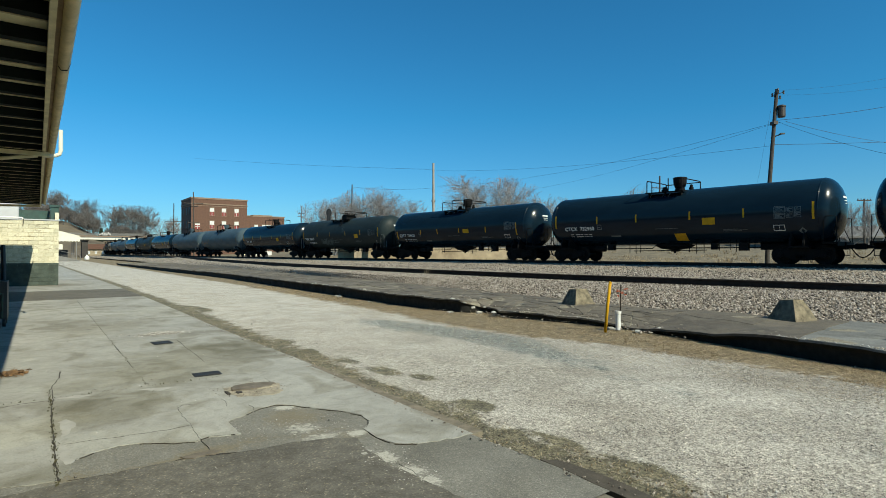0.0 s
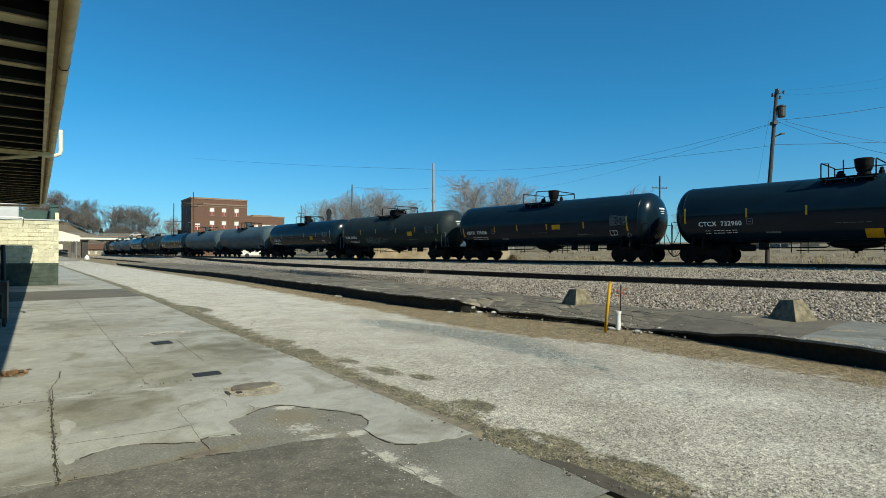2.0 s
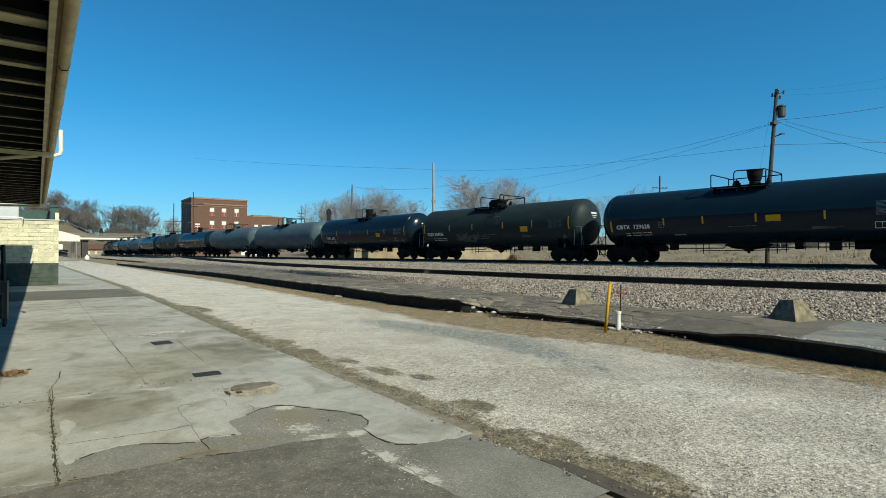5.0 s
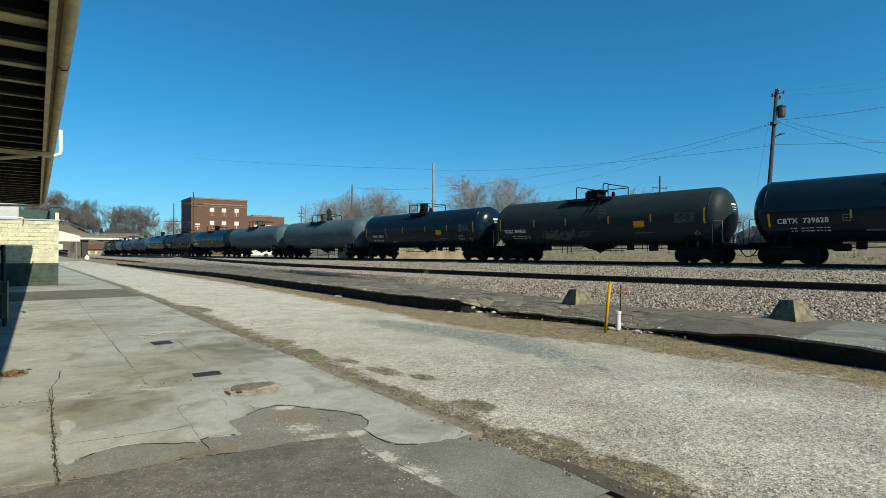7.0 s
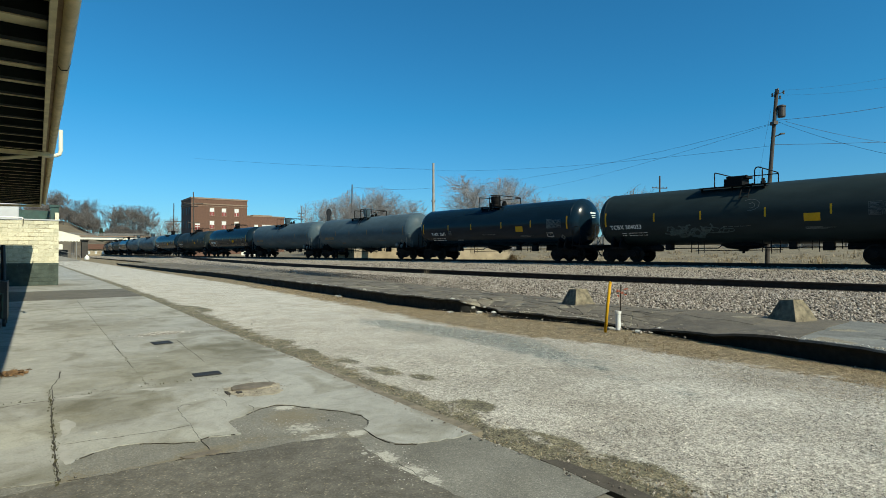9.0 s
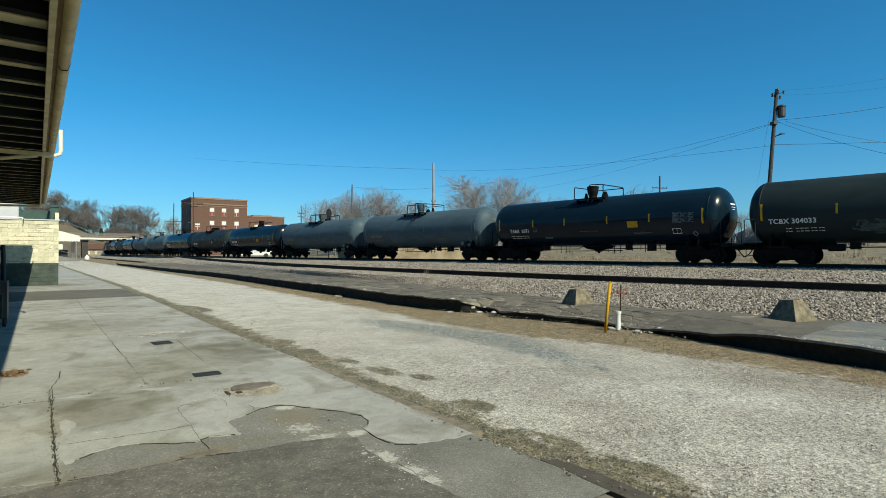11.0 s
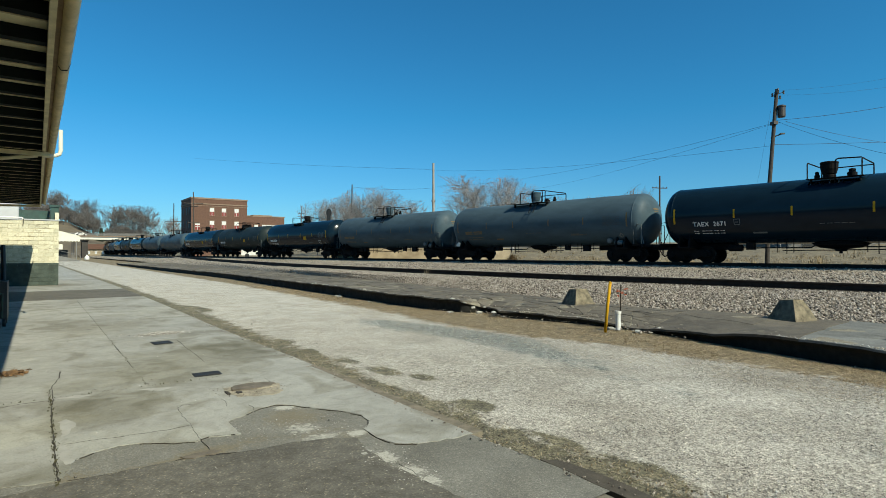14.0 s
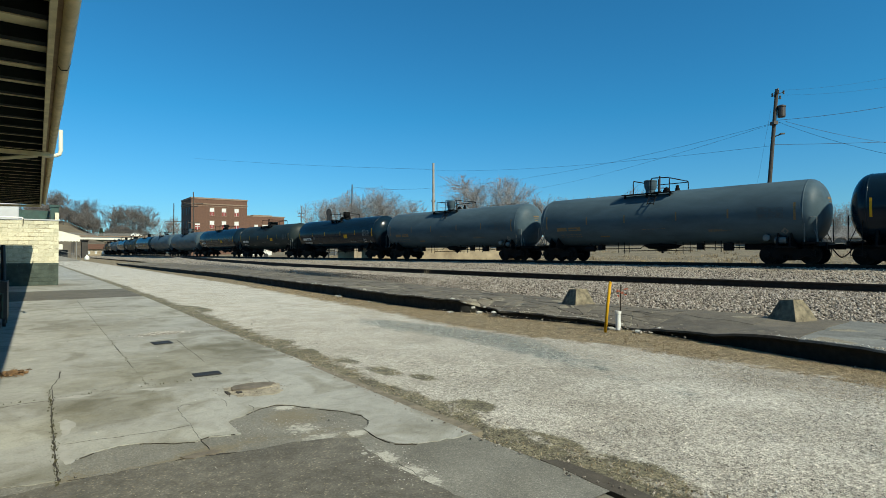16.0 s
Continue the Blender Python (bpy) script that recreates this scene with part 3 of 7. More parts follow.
def cool_at(q, n):
    """The darker bluish stone that was tipped down the middle of the driveway."""
    mid = float(np.interp(q, [-4, 1, 2.6, 3.9, 5.5, 6.8, 8.1, 10, 12.4], [5.2, 5.7, 6.1, 6.7, 7.25, 7.65, 7.75, 7.55, 7.4]))
    return 0.86 * max(0.0, 1 - abs(n - mid) / 0.85) * float(np.interp(q, [-6, 0, 4, 5.5, 7, 9, 10.5, 11.8], [0.05, 0.1, 0.3, 0.65, 1.2, 1.25, 0.95, 0]))


def thatch_at(q, n):
    """Matted dry grass between the driveway and the old slab."""
    g = grass_edge(q)
    return min(0.66, 0.26 + (n - g) / 0.9) if n > g - 0.5 else 0.0


soil, cool, thatch, packed = [], [], [], []
for v in road.data.vertices:
    q, n = v.co.dot(P_AX), v.co.dot(N_AX)
    soil.append(soil_at(q, n))
    cool.append(cool_at(q, n))
    thatch.append(thatch_at(q, n))
    packed.append(0.8 * float(np.interp(q, [5, 9, 16, 60, 90], [0, 0.5, 1, 1, 0.4])) * (1 - 0.9 * min(1.0, 1.3 * cool[-1])))
for nm, vals in (("soil", soil), ("cool", cool), ("thatch", thatch), ("packed", packed)):
    road.data.attributes.new(nm, "FLOAT", "POINT").data.foreach_set("value", vals)

loft("ballast_bank", ballast_cols, M_BALLAST, "grey crushed stone ballast under the tracks", "ballast", rough=0.05, split=3, seed=3)
loft("field", field_cols, M_FIELD, "dry grassy field rising behind the railway", "field", rough=0.10, split=4, seed=8)


def platform_cols(q):
    e = plat_edge(q)
    return [(-30, -0.03), (e - 3, -0.03), (e - 0.12, -0.035), (e - 0.01, -0.045), (e, -0.14)]


loft("platform", platform_cols, M_AGGREGATE, "worn base of the station platform", "platform")


def slab_height(q):
    return float(np.interp(q, [0, 2.5, 3.2, 4, 5.2, 6.1, 6.6, 7.2, 9.6, 10.0, 10.7, 10.88, 12, 18, 30, 75], [0.24, 0.25, 0.24, 0.13, 0.05, 0.0, 0.06, 0.11, 0.11, 0.09, 0.12, 0.295, 0.30, 0.31, 0.28, 0.2]))


def slab_cols(q):
    e, h = slab_edge(q), slab_height(q)
    e += 0.06 * noise.noise(Vector((q * 1.7, 2, 0))) + 0.05 * noise.noise(Vector((q * 6, 4, 0)))
    return [(e + 0.12, -0.08), (e + 0.07, h - 0.06), (e + 0.02, h - 0.055), (e, h - 0.015), (e + 0.05, h), (e + 0.6, max(h, 0.12 + h * 0.5)), (toe_line(q) - 0.6, 0.25), (toe_line(q) + 0.4, 0.26)]


old_slab = loft("old_platform_slab", slab_cols, M_OLD_SLAB, "dark broken edge of an old low platform", "platform", steps=[-12 + 0.2 * i for i in range(240)] + [37 + i for i in range(50)], rough=0.035, split=4, seed=6)



# Shade under the slab's lip is painted: lower faces take a near-black material.
old_slab.data.materials.append(M_SLAB_SHADE)
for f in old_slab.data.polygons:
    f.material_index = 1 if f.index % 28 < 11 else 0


def slab_surface(q, n):
    """Height of the old slab's top."""
    cols = slab_cols(q)[4:]
    z = float(np.interp(n, [c[0] for c in cols], [c[1] for c in cols]))
    p = W(q, n, 0)
    return z + noise.noise(Vector((p.x * 0.9, p.y * 0.9, 6))) * 0.035 + noise.noise(Vector((p.x * 3.1, p.y * 3.1, 11))) * 0.0175


def split_ring(ring, limit, r):
    """Break a convex outline by random straight cracks until its pieces are small."""
    area = abs(sum(p[0] * q[1] - q[0] * p[1] for p, q in zip(ring, ring[1:] + ring[:1]))) / 2
    if area < limit * r.uniform(0.35, 1.7):
        return [ring]
    cx, cy = sum(p[0] for p in ring) / len(ring), sum(p[1] for p in ring) / len(ring)
    wide = max(p[0] for p in ring) - min(p[0] for p in ring)
    tall = max(p[1] for p in ring) - min(p[1] for p in ring)
    ang = r.gauss(math.pi / 2 if wide > tall else 0.0, 0.45)
    nx, ny = -math.sin(ang), math.cos(ang)
    cx, cy = cx + r.uniform(-0.12, 0.12) * wide, cy + r.uniform(-0.12, 0.12) * tall
    sides = [[], []]
    for p, q in zip(ring, ring[1:] + ring[:1]):
        da, db = (p[0] - cx) * nx + (p[1] - cy) * ny, (q[0] - cx) * nx + (q[1] - cy) * ny
        sides[0 if da >= 0 else 1].append(p)
        if (da >= 0) != (db >= 0):
            u = da / (da - db)
            x = (p[0] + (q[0] - p[0]) * u, p[1] + (q[1] - p[1]) * u)
            sides[0].append(x)
            sides[1].append(x)
    if min(len(x) for x in sides) < 3:
        return [ring]
    return split_ring(sides[0], limit, r) + split_ring(sides[1], limit, r)


def paving_plates(q0, q1, limit, material, gap, lost, seed):
    """Cracked plates over the old slab, with ragged gaps."""
    r = random.Random(seed)

    def wide(q):
        return toe_line(q) + 0.1 - slab_edge(q)
    mean = wide((q0 + q1) / 2)
    for ring in split_ring([(q0, 0.0), (q1, 0.0), (q1, mean), (q0, mean)], limit, r):
        if r.random() < lost:
            continue
        fine = []
        for p, q in zip(ring, ring[1:] + ring[:1]):
            k = max(1, int(math.hypot(q[0] - p[0], q[1] - p[1]) / 0.16))
            fine += [(p[0] + (q[0] - p[0]) * i / k, p[1] + (q[1] - p[1]) * i / k) for i in range(k)]
        cx, cy = sum(p[0] for p in fine) / len(fine), sum(p[1] for p in fine) / len(fine)
        out = []
        for x, y in fine:
            jag = (0.03 * noise.noise(Vector((x * 5, y * 5, 1))), 0.03 * noise.noise(Vector((x * 5, y * 5, 9))))
            k = 1 - gap * r.uniform(0.2, 1.8) / max(math.hypot(x - cx, y - cy), 0.08)
            x, y = cx + (x - cx) * k + jag[0], cy + (y - cy) * k + jag[1]
            e = slab_edge(x) + 0.06 * noise.noise(Vector((x * 1.7, 2, 0))) + 0.05 * noise.noise(Vector((x * 6, 4, 0)))
            out.append((x, e - 0.02 + y * wide(x) / mean))
        c = (sum(p[0] for p in out) / len(out), sum(p[1] for p in out) / len(out))
        lift = r.uniform(0.004, 0.014)
        bm = bmesh.new()
        top = [bm.verts.new(W(x, y, slab_surface(x, y) + lift)) for x, y in out]
        low = [bm.verts.new(W(x, y, slab_surface(x, y) - 0.03)) for x, y in out]
        mid = bm.verts.new(W(c[0], c[1], slab_surface(c[0], c[1]) + lift))
        for a in range(len(out)):
            b = (a + 1) % len(out)
            bm.faces.new((top[a], top[b], mid))
            bm.faces.new((low[a], low[b], top[b], top[a]))
        part("paving_plate", bm, material, old_slab)


paving_plates(-9, 2.7, 6.0, M_PLATES_PALE, 0.005, 0.0, 1)
paving_plates(2.7, 5.6, 1.6, M_PLATES, 0.006, 0.0, 2)
paving_plates(5.6, 16, 0.40, M_PLATES, 0.02, 0.06, 3)
paving_plates(16, 34, 1.2, M_PLATES, 0.02, 0.03, 4)
paving_plates(34, 80, 4.0, M_PLATES, 0.03, 0.02, 5)

# ---- rails ----
RAIL_PROFILE = [(-0.07, 0), (0.07, 0), (0.07, 0.015), (0.015, 0.04), (0.012, 0.125), (0.035, 0.14), (0.035, 0.165), (0.026, 0.175), (-0.026, 0.175), (-0.035, 0.165), (-0.035, 0.14), (-0.012, 0.125), (-0.015, 0.04), (-0.07, 0.015)]


def rail(points, label, tall=1.0):
    """A rail along points of its top."""
    verts, faces, k = [], [], len(RAIL_PROFILE)
    for i, p in enumerate(points):
        d = (points[min(i + 1, len(points) - 1)] - points[max(i - 1, 0)])
        side = Vector((d.y, -d.x, 0)).normalized()
        verts += [tuple(p + side * x + Vector((0, 0, (z - 0.175) * tall))) for x, z in RAIL_PROFILE]
    for i in range(len(points) - 1):
        for j in range(k):
            a, b = i * k + j, i * k + (j + 1) % k
            faces.append((a, b, b + k, a + k))
    me = bpy.data.meshes.new("rail")
    me.from_pydata(verts, [], faces)
    me.materials.append(M_RAIL)
    me.materials.append(M_RAILTOP)
    for f in me.polygons:
        if f.index % k == 7:
            f.material_index = 1
    return tagged(new("rail", me), label, "rail", "steel rails")


for side in (-0.7525, 0.7525):
    pts = []
    for s in np.arange(-70, 340, 2.0):
        p, d = track(s)
        pts.append(p + Vector((d.y, -d.x, 0)) * side + Vector((0, 0, RAIL_Z)))
    rail(pts, "running rail under the tank car train")
for off, dz in ((0.0, 0.0), (1.5, -0.075)):
    pts = []
    for q in np.arange(-20, 104, 1.0):
        up = min(1.0, max(0.0, (q - 40) / 60)) * 0.2
        pts.append(W(q, rail1_line(q) + off, 0.82 + dz + up))
    rail(pts, "dark rusty rail of the empty siding", 1.35)

# ---- train ----
CAR_L, TRUCK_X, TANK_R, TANK_Z, TANK_END = 17.54, 6.62, 1.58, 2.575, 7.42


def on_tank(x, z, lift=0.006):
    """A place on the tank's near flank at that height."""
    dz = z - TANK_Z
    r = TANK_R + lift
    return Vector((x, -math.sqrt(max(r * r - dz * dz, 0.01)), z))


def decal(bm, x0, x1, z0, z1, lean=0.0, lift=0.006, steps=5):
    """A patch that lies on the tank's flank."""
    rows = []
    for i in range(steps + 1):
        z = z0 + (z1 - z0) * i / steps
        sh = lean * (z - z0)
        rows.append([bm.verts.new(on_tank(x0 + sh, z, lift)), bm.verts.new(on_tank(x1 + sh, z, lift))])
    for a, b in zip(rows, rows[1:]):
        bm.faces.new((a[0], a[1], b[1], b[0]))
    return bm


def lettering(body, size, at, parent, material, label, gap=1.0):
    """Words laid onto the tank's flank; at is the x of their start and the z of their base line."""
    cu = bpy.data.curves.new("lettering", "FONT")
    cu.body, cu.size, cu.space_character = body, size, gap
    cu.fill_mode, cu.offset = "FRONT", 0.008
    tmp = new("lettering", cu)
    bpy.context.view_layer.update()
    me = bpy.data.meshes.new_from_object(tmp.evaluated_get(bpy.context.evaluated_depsgraph_get()))
    bpy.data.objects.remove(tmp)
    bpy.data.curves.remove(cu)
    for v in me.vertices:
        v.co = on_tank(at[0] + v.co.x, at[1] + v.co.y, 0.008)
    me.materials.clear()
    me.materials.append(material)
    ob = new("lettering", me)
    ob.parent = parent
    return tagged(ob, label)


def wheelset_mesh():
    bm = bmesh.new()
    for y in (-0.75, 0.75):
        s = 1 if y > 0 else -1
        lathe(bm, [(0.0, y + s * 0.02), (0.11, y + s * 0.05), (0.13, y + s * 0.02), (0.36, y + s * 0.03), (0.40, y + s * 0.06), (0.445, y + s * 0.06), (0.457, y - s * 0.04), (0.485, y - s * 0.06), (0.485, y - s * 0.085), (0.0, y - s * 0.08)], "Y", 28)
        for k in range(3):
            a = 2 * math.pi * k / 3
            box(bm, math.cos(a) * 0.24 - 0.035, math.cos(a) * 0.24 + 0.035, y + s * 0.02 - 0.02, y + s * 0.02 + 0.02, math.sin(a) * 0.24 - 0.035, math.sin(a) * 0.24 + 0.035)
    lathe(bm, [(0.08, -0.95), (0.08, 0.95)], "Y", 10)
    return finish("wheelset", bm, M_WHEEL)


def truck_parts(car, x):
    """One truck with its two side frames, bolster, springs and wheelsets."""
    bm = bmesh.new()
    box(bm, -0.2, 0.2, -1.05, 1.05, 0.42, 0.72)
    box(bm, -0.3, 0.3, -0.3, 0.3, 0.70, 0.86)
    tr = part("truck", bm, M_UNDER, car, "cast steel four-wheel truck")
    tr.location = (x, 0, 0)
    outline = [(-1.16, 0.36), (-1.16, 0.60), (-0.98, 0.68), (-0.55, 0.70), (-0.32, 0.80), (0.32, 0.80), (0.55, 0.70), (0.98, 0.68), (1.16, 0.60), (1.16, 0.36), (1.0, 0.34), (0.80, 0.40), (0.48, 0.26), (0.30, 0.17), (-0.30, 0.17), (-0.48, 0.26), (-0.80, 0.40), (-1.0, 0.34)]
    for y in (-1.08, 0.96):
        bm = bmesh.new()
        extrude_profile(bm, outline, y, y + 0.12)
        for cx in (-0.89, 0.89):
            lathe(bm, [(0.0, -0.04), (0.15, -0.04), (0.15, 0.05), (0.09, 0.09), (0.0, 0.09)], "Y", 14, Matrix.Translation((cx, y + (-0.04 if y < 0 else 0.16), 0.46)))
        part("side_frame", bm, M_UNDER, tr)
        bm = bmesh.new()
        for k in (-1, 0, 1):
            lathe(bm, [(0.075, 0.24 + 0.012 * i) if i % 2 else (0.06, 0.24 + 0.012 * i) for i in range(16)], "Z", 10, Matrix.Translation((k * 0.16, y + (-0.03 if y < 0 else 0.15), 0)))
        part("spring_nest", bm, M_UNDER, tr)
    for cx in (-0.89, 0.89):
        ws = new("wheelset", WHEELSET)
        ws.parent = tr
        ws.location = (cx, 0, 0.457)
    return tr


def build_tank_car(paint, label, style, group="tank cars of one train"):
    car = thing("tank_car", Matrix(), label, "tank car", group)
    TANK_END, TRUCK_X = {"grey": (7.57, 6.82), "late": (7.48, 6.77)}.get(style, (7.42, 6.62))
    n = 56
    bm = bmesh.new()
    prof = [(0.0, -TANK_END - 0.80)]
    for i in range(1, 9):
        a = math.pi / 2 * i / 8
        prof.append((TANK_R * math.sin(a), -TANK_END - 0.80 * math.cos(a)))
    rings = [-TANK_END + 0.02, -5.0, -4.98, -2.5, -2.48, 0.0, 0.02, 2.5, 2.52, 5.0, 5.02, TANK_END - 0.02]
    prof += [(TANK_R + (0.004 if i % 2 else 0.0), x) for i, x in enumerate(rings)]
    for i in range(8, -1, -1):
        a = math.pi / 2 * i / 8
        prof.append((TANK_R * math.sin(a), TANK_END + 0.80 * math.cos(a)))
    lathe(bm, prof, "X", n, Matrix.Translation((0, 0, TANK_Z)))
    tank = part("tank", bm, paint, car, smooth=True)
    tank.data.set_sharp_from_angle(angle=radians(40))
    for x in (-TANK_END, TANK_END):
        bm = bmesh.new()
        lathe(bm, [(TANK_R + 0.001, x - 0.035), (TANK_R + 0.011, x - 0.02), (TANK_R + 0.011, x + 0.02), (TANK_R + 0.001, x + 0.035)], "X", n, Matrix.Translation((0, 0, TANK_Z)))
        part("weld_ring", bm, paint, tank, smooth=True)
    # bottom sump, outlet and its skid
    bm = bmesh.new()
    lathe(bm, [(0.0, 0.62), (0.12, 0.62), (0.14, 0.72), (0.45, 0.80), (0.62, 0.98), (0.62, 1.10)], "Z", 18, Matrix.Diagonal((1.9, 0.9, 1, 1)))
    tube(bm, [(0, 0, 0.72), (0, 0, 0.52)], 0.07, 10)
    part("bottom_outlet", bm, M_UNDER, car, "black bottom outlet skid", smooth=False)
    # stub sills, bolsters and saddles
    for s in (-1, 1):
        bm = bmesh.new()
        box(bm, min(s * 4.6, s * 8.25), max(s * 4.6, s * 8.25), -0.23, 0.23, 0.70, 1.06)
        box(bm, min(s * 7.55, s * 8.15), max(s * 7.55, s * 8.15), -1.45, 1.45, 0.98, 1.06)
        box(bm, min(s * 8.12, s * 8.2), max(s * 8.12, s * 8.2), -1.45, 1.45, 0.86, 1.06)
        part("stub_sill", bm, M_UNDER, car)
        bm = bmesh.new()
        saddle = [(-1.45, 0.82), (1.45, 0.82), (1.45, 1.02)] + [(TANK_R * 1.01 * math.sin(a), TANK_Z - TANK_R * 1.01 * math.cos(a)) for a in np.linspace(0.85, -0.85, 15)] + [(-1.45, 1.02)]
        for dx in (-0.32, 0.24):
            extrude_profile(bm, saddle, 0, 0.08, pose(s * TRUCK_X + dx, 0, 0, 0, 0, 90))
        box(bm, s * TRUCK_X - 0.45, s * TRUCK_X + 0.45, -1.5, 1.5, 0.80, 0.88)
        part("bolster", bm, M_UNDER, car)
        bm = bmesh.new()
        box(bm, min(s * 8.2, s * 8.62), max(s * 8.2, s * 8.62), -0.09, 0.09, 0.74, 0.92)
        box(bm, min(s * 8.55, s * 8.80), max(s * 8.55, s * 8.80), -0.16, 0.14, 0.70, 0.98)
        tube(bm, [(s * 8.3, 0.35, 0.8), (s * 8.5, 0.36, 0.5), (s * 8.65, 0.3, 0.36), (s * 8.77, 0.2, 0.33)], 0.03, 6)
        part("coupler", bm, M_UNDER, car, "knuckle coupler with hanging air hose")
        # end platform hand rails
        for y in (-1.42, 1.42):
            bm = bmesh.new()
            tube(bm, [(s * 7.0, y * 1.02, 2.22), (s * 7.9, y, 2.24), (s * 8.12, y, 2.22), (s * 8.14, y, 1.06)], 0.022, 6)
            tube(bm, [(s * 8.14, y * 0.8, 1.06), (s * 7.9, y * 0.7, 1.7), (s * 7.6, y * 0.62, 2.0)], 0.02, 6)
            tube(bm, [(s * 7.62, y, 1.06), (s * 7.62, y, 2.22)], 0.02, 6)
            part("hand_rail", bm, M_DATA if style in ("matte", "grey") and y < 0 else M_UNDER, car)
        for y in (-1.46, 1.46):
            bm = bmesh.new()
            for dx in (0.0, 0.42):
                tube(bm, [(s * (7.62 + dx), y, 1.05), (s * (7.62 + dx), y, 0.42)], 0.018, 6)
            for z in (0.42, 0.72):
                tube(bm, [(s * 7.62, y, z), (s * 8.04, y, z)], 0.018, 6)
            part("sill_step", bm, M_UNDER, car)
        truck_parts(car, s * TRUCK_X)
    # brake pipe and hangers along the belly
    bm = bmesh.new()
    tube(bm, [(-5.0, -0.75, 0.80), (-1.0, -0.75, 0.80), (-0.8, -0.75, 0.95), (0.9, -0.75, 0.95), (1.1, -0.75, 0.82), (5.0, -0.75, 0.82)], 0.028, 6)
    tube(bm, [(-2.3, -0.5, 0.66), (2.0, -0.5, 0.70)], 0.024, 6)
    for x, low in ((-4.4, 0.72), (-2.45, 0.56), (-2.05, 0.50), (-1.75, 0.56), (1.15, 0.58), (1.55, 0.50), (1.95, 0.56), (2.75, 0.66), (3.3, 0.70), (3.6, 0.60), (4.5, 0.72)):
        tube(bm, [(x, -0.72, 1.30), (x, -0.72, low)], 0.022, 6)
    for x0, x1, z0 in ((2.35, 2.65, 0.72), (3.75, 4.2, 0.66)):
        box(bm, x0, x1, -0.82, -0.55, z0, 1.06)
    part("brake_pipe", bm, M_UNDER, car)
    bm = bmesh.new()
    lathe(bm, [(0.0, -4.75), (0.15, -4.73), (0.18, -4.66), (0.18, -4.12), (0.15, -4.05), (0.0, -4.03)], "X", 14, Matrix.Translation((0, -0.75, 0.80)))
    box(bm, -3.85, -3.5, -0.9, -0.5, 0.70, 1.06)
    part("air_reservoir", bm, M_UNDER, car)
    if style == "grey":
        bm = bmesh.new()
        lathe(bm, [(0, -0.28), (0.15, -0.26), (0.19, 0), (0.15, 0.26), (0, 0.28)], "X", 12, Matrix.Translation((6.55, -1.12, 1.16)))
        lathe(bm, [(0, -0.1), (0.16, -0.08), (0.16, 0.08), (0, 0.1)], "Y", 12, Matrix.Translation((5.95, -1.2, 1.3)))
        part("brake_cylinder", bm, M_DATA, car, "pale grey brake cylinder")
    # top fittings
    top = TANK_Z + TANK_R
    bm = bmesh.new()
    if style == "matte":
        box(bm, -0.80, 0.10, -0.5, 0.5, top - 0.04, top + 0.34)
        box(bm, -0.7, 0.3, -0.45, 0.45, top + 0.34, top + 0.46)
    else:
        d = {"grey": -0.75, "late": -0.45}.get(style, 0.3)
        lathe(bm, [(0.34, top - 0.05), (0.34, top + 0.10), (0.30, top + 0.14), (0.36, top + 0.18), (0.44, top + 0.40), (0.46, top + 0.66), (0.48, top + 0.67), (0.48, top + 0.73), (0.40, top + 0.76), (0.0, top + 0.78)], "Z", 24, Matrix.Translation((d, 0, 0)) @ Matrix.Diagonal((0.8, 0.8, 1, 1)))
    manway = part("manway", bm, M_UNDER if style != "grey" else M_SILVER, car, "round manway housing on the tank top", smooth=False)
    bm = bmesh.new()
    for x, r, h in {"late": ((-0.95, 0.12, 0.30), (0.45, 0.20, 0.32)), "grey": ((0.25, 0.20, 0.22), (0.9, 0.13, 0.30))}.get(style, ((-0.6, 0.20, 0.24), (0.95, 0.12, 0.26))):
        if bm.verts:
            part("valve", bm, M_UNDER, car)
            bm = bmesh.new()
        lathe(bm, [(r, top - 0.05), (r, top + h * 0.5), (r * 0.7, top + h * 0.55), (r * 0.7, top + h), (0.0, top + h + 0.05)], "Z", 14, Matrix.Translation((x, 0, 0)))
    part("valve", bm, M_UNDER, car)
    bm = bmesh.new()
    px = {"gloss": -0.55, "grey": -0.4}.get(style, d + 0.1 if style == "late" else -0.7)
    tube(bm, [(px, 0.3, top - 0.05), (px, 0.3, top + (0.82 if style in ("gloss", "grey", "late") else 0.4))], 0.032, 6)
    part("vent_pipe", bm, M_UNDER, car)
    # walkways beside the fittings, the railed ends and grab irons
    xl, xr, arch, deck = {"gloss": (-1.1, 0.95, None, (-1.2, 1.0)), "late": (-1.05, 1.05, (0.05, 1.05), (-1.1, 1.1)), "wide": (-1.45, 1.2, (-0.3, 1.2), (-1.5, 1.3)),
                          "matte": (-1.0, 1.3, (0.95, 1.3), (-1.9, 1.5)), "grey": (-1.2, 1.0, (-0.1, 1.0), (-2.0, 1.1))}[style]
    for y in (-0.98, 0.98):
        bm = bmesh.new()
        box(bm, deck[0], deck[1], y - 0.24, y + 0.24, top - 0.15, top - 0.12)
        for x in (deck[0] + 0.15, (deck[0] + deck[1]) / 2, deck[1] - 0.15):
            box(bm, x - 0.02, x + 0.02, y - 0.10, y + 0.10, top - 0.36, top - 0.13)
        part("walkway", bm, M_UNDER, car, "black grating walkway")
    rails_z = top + (0.56 if style in ("gloss", "wide") else 0.64)
    low = top - 0.13
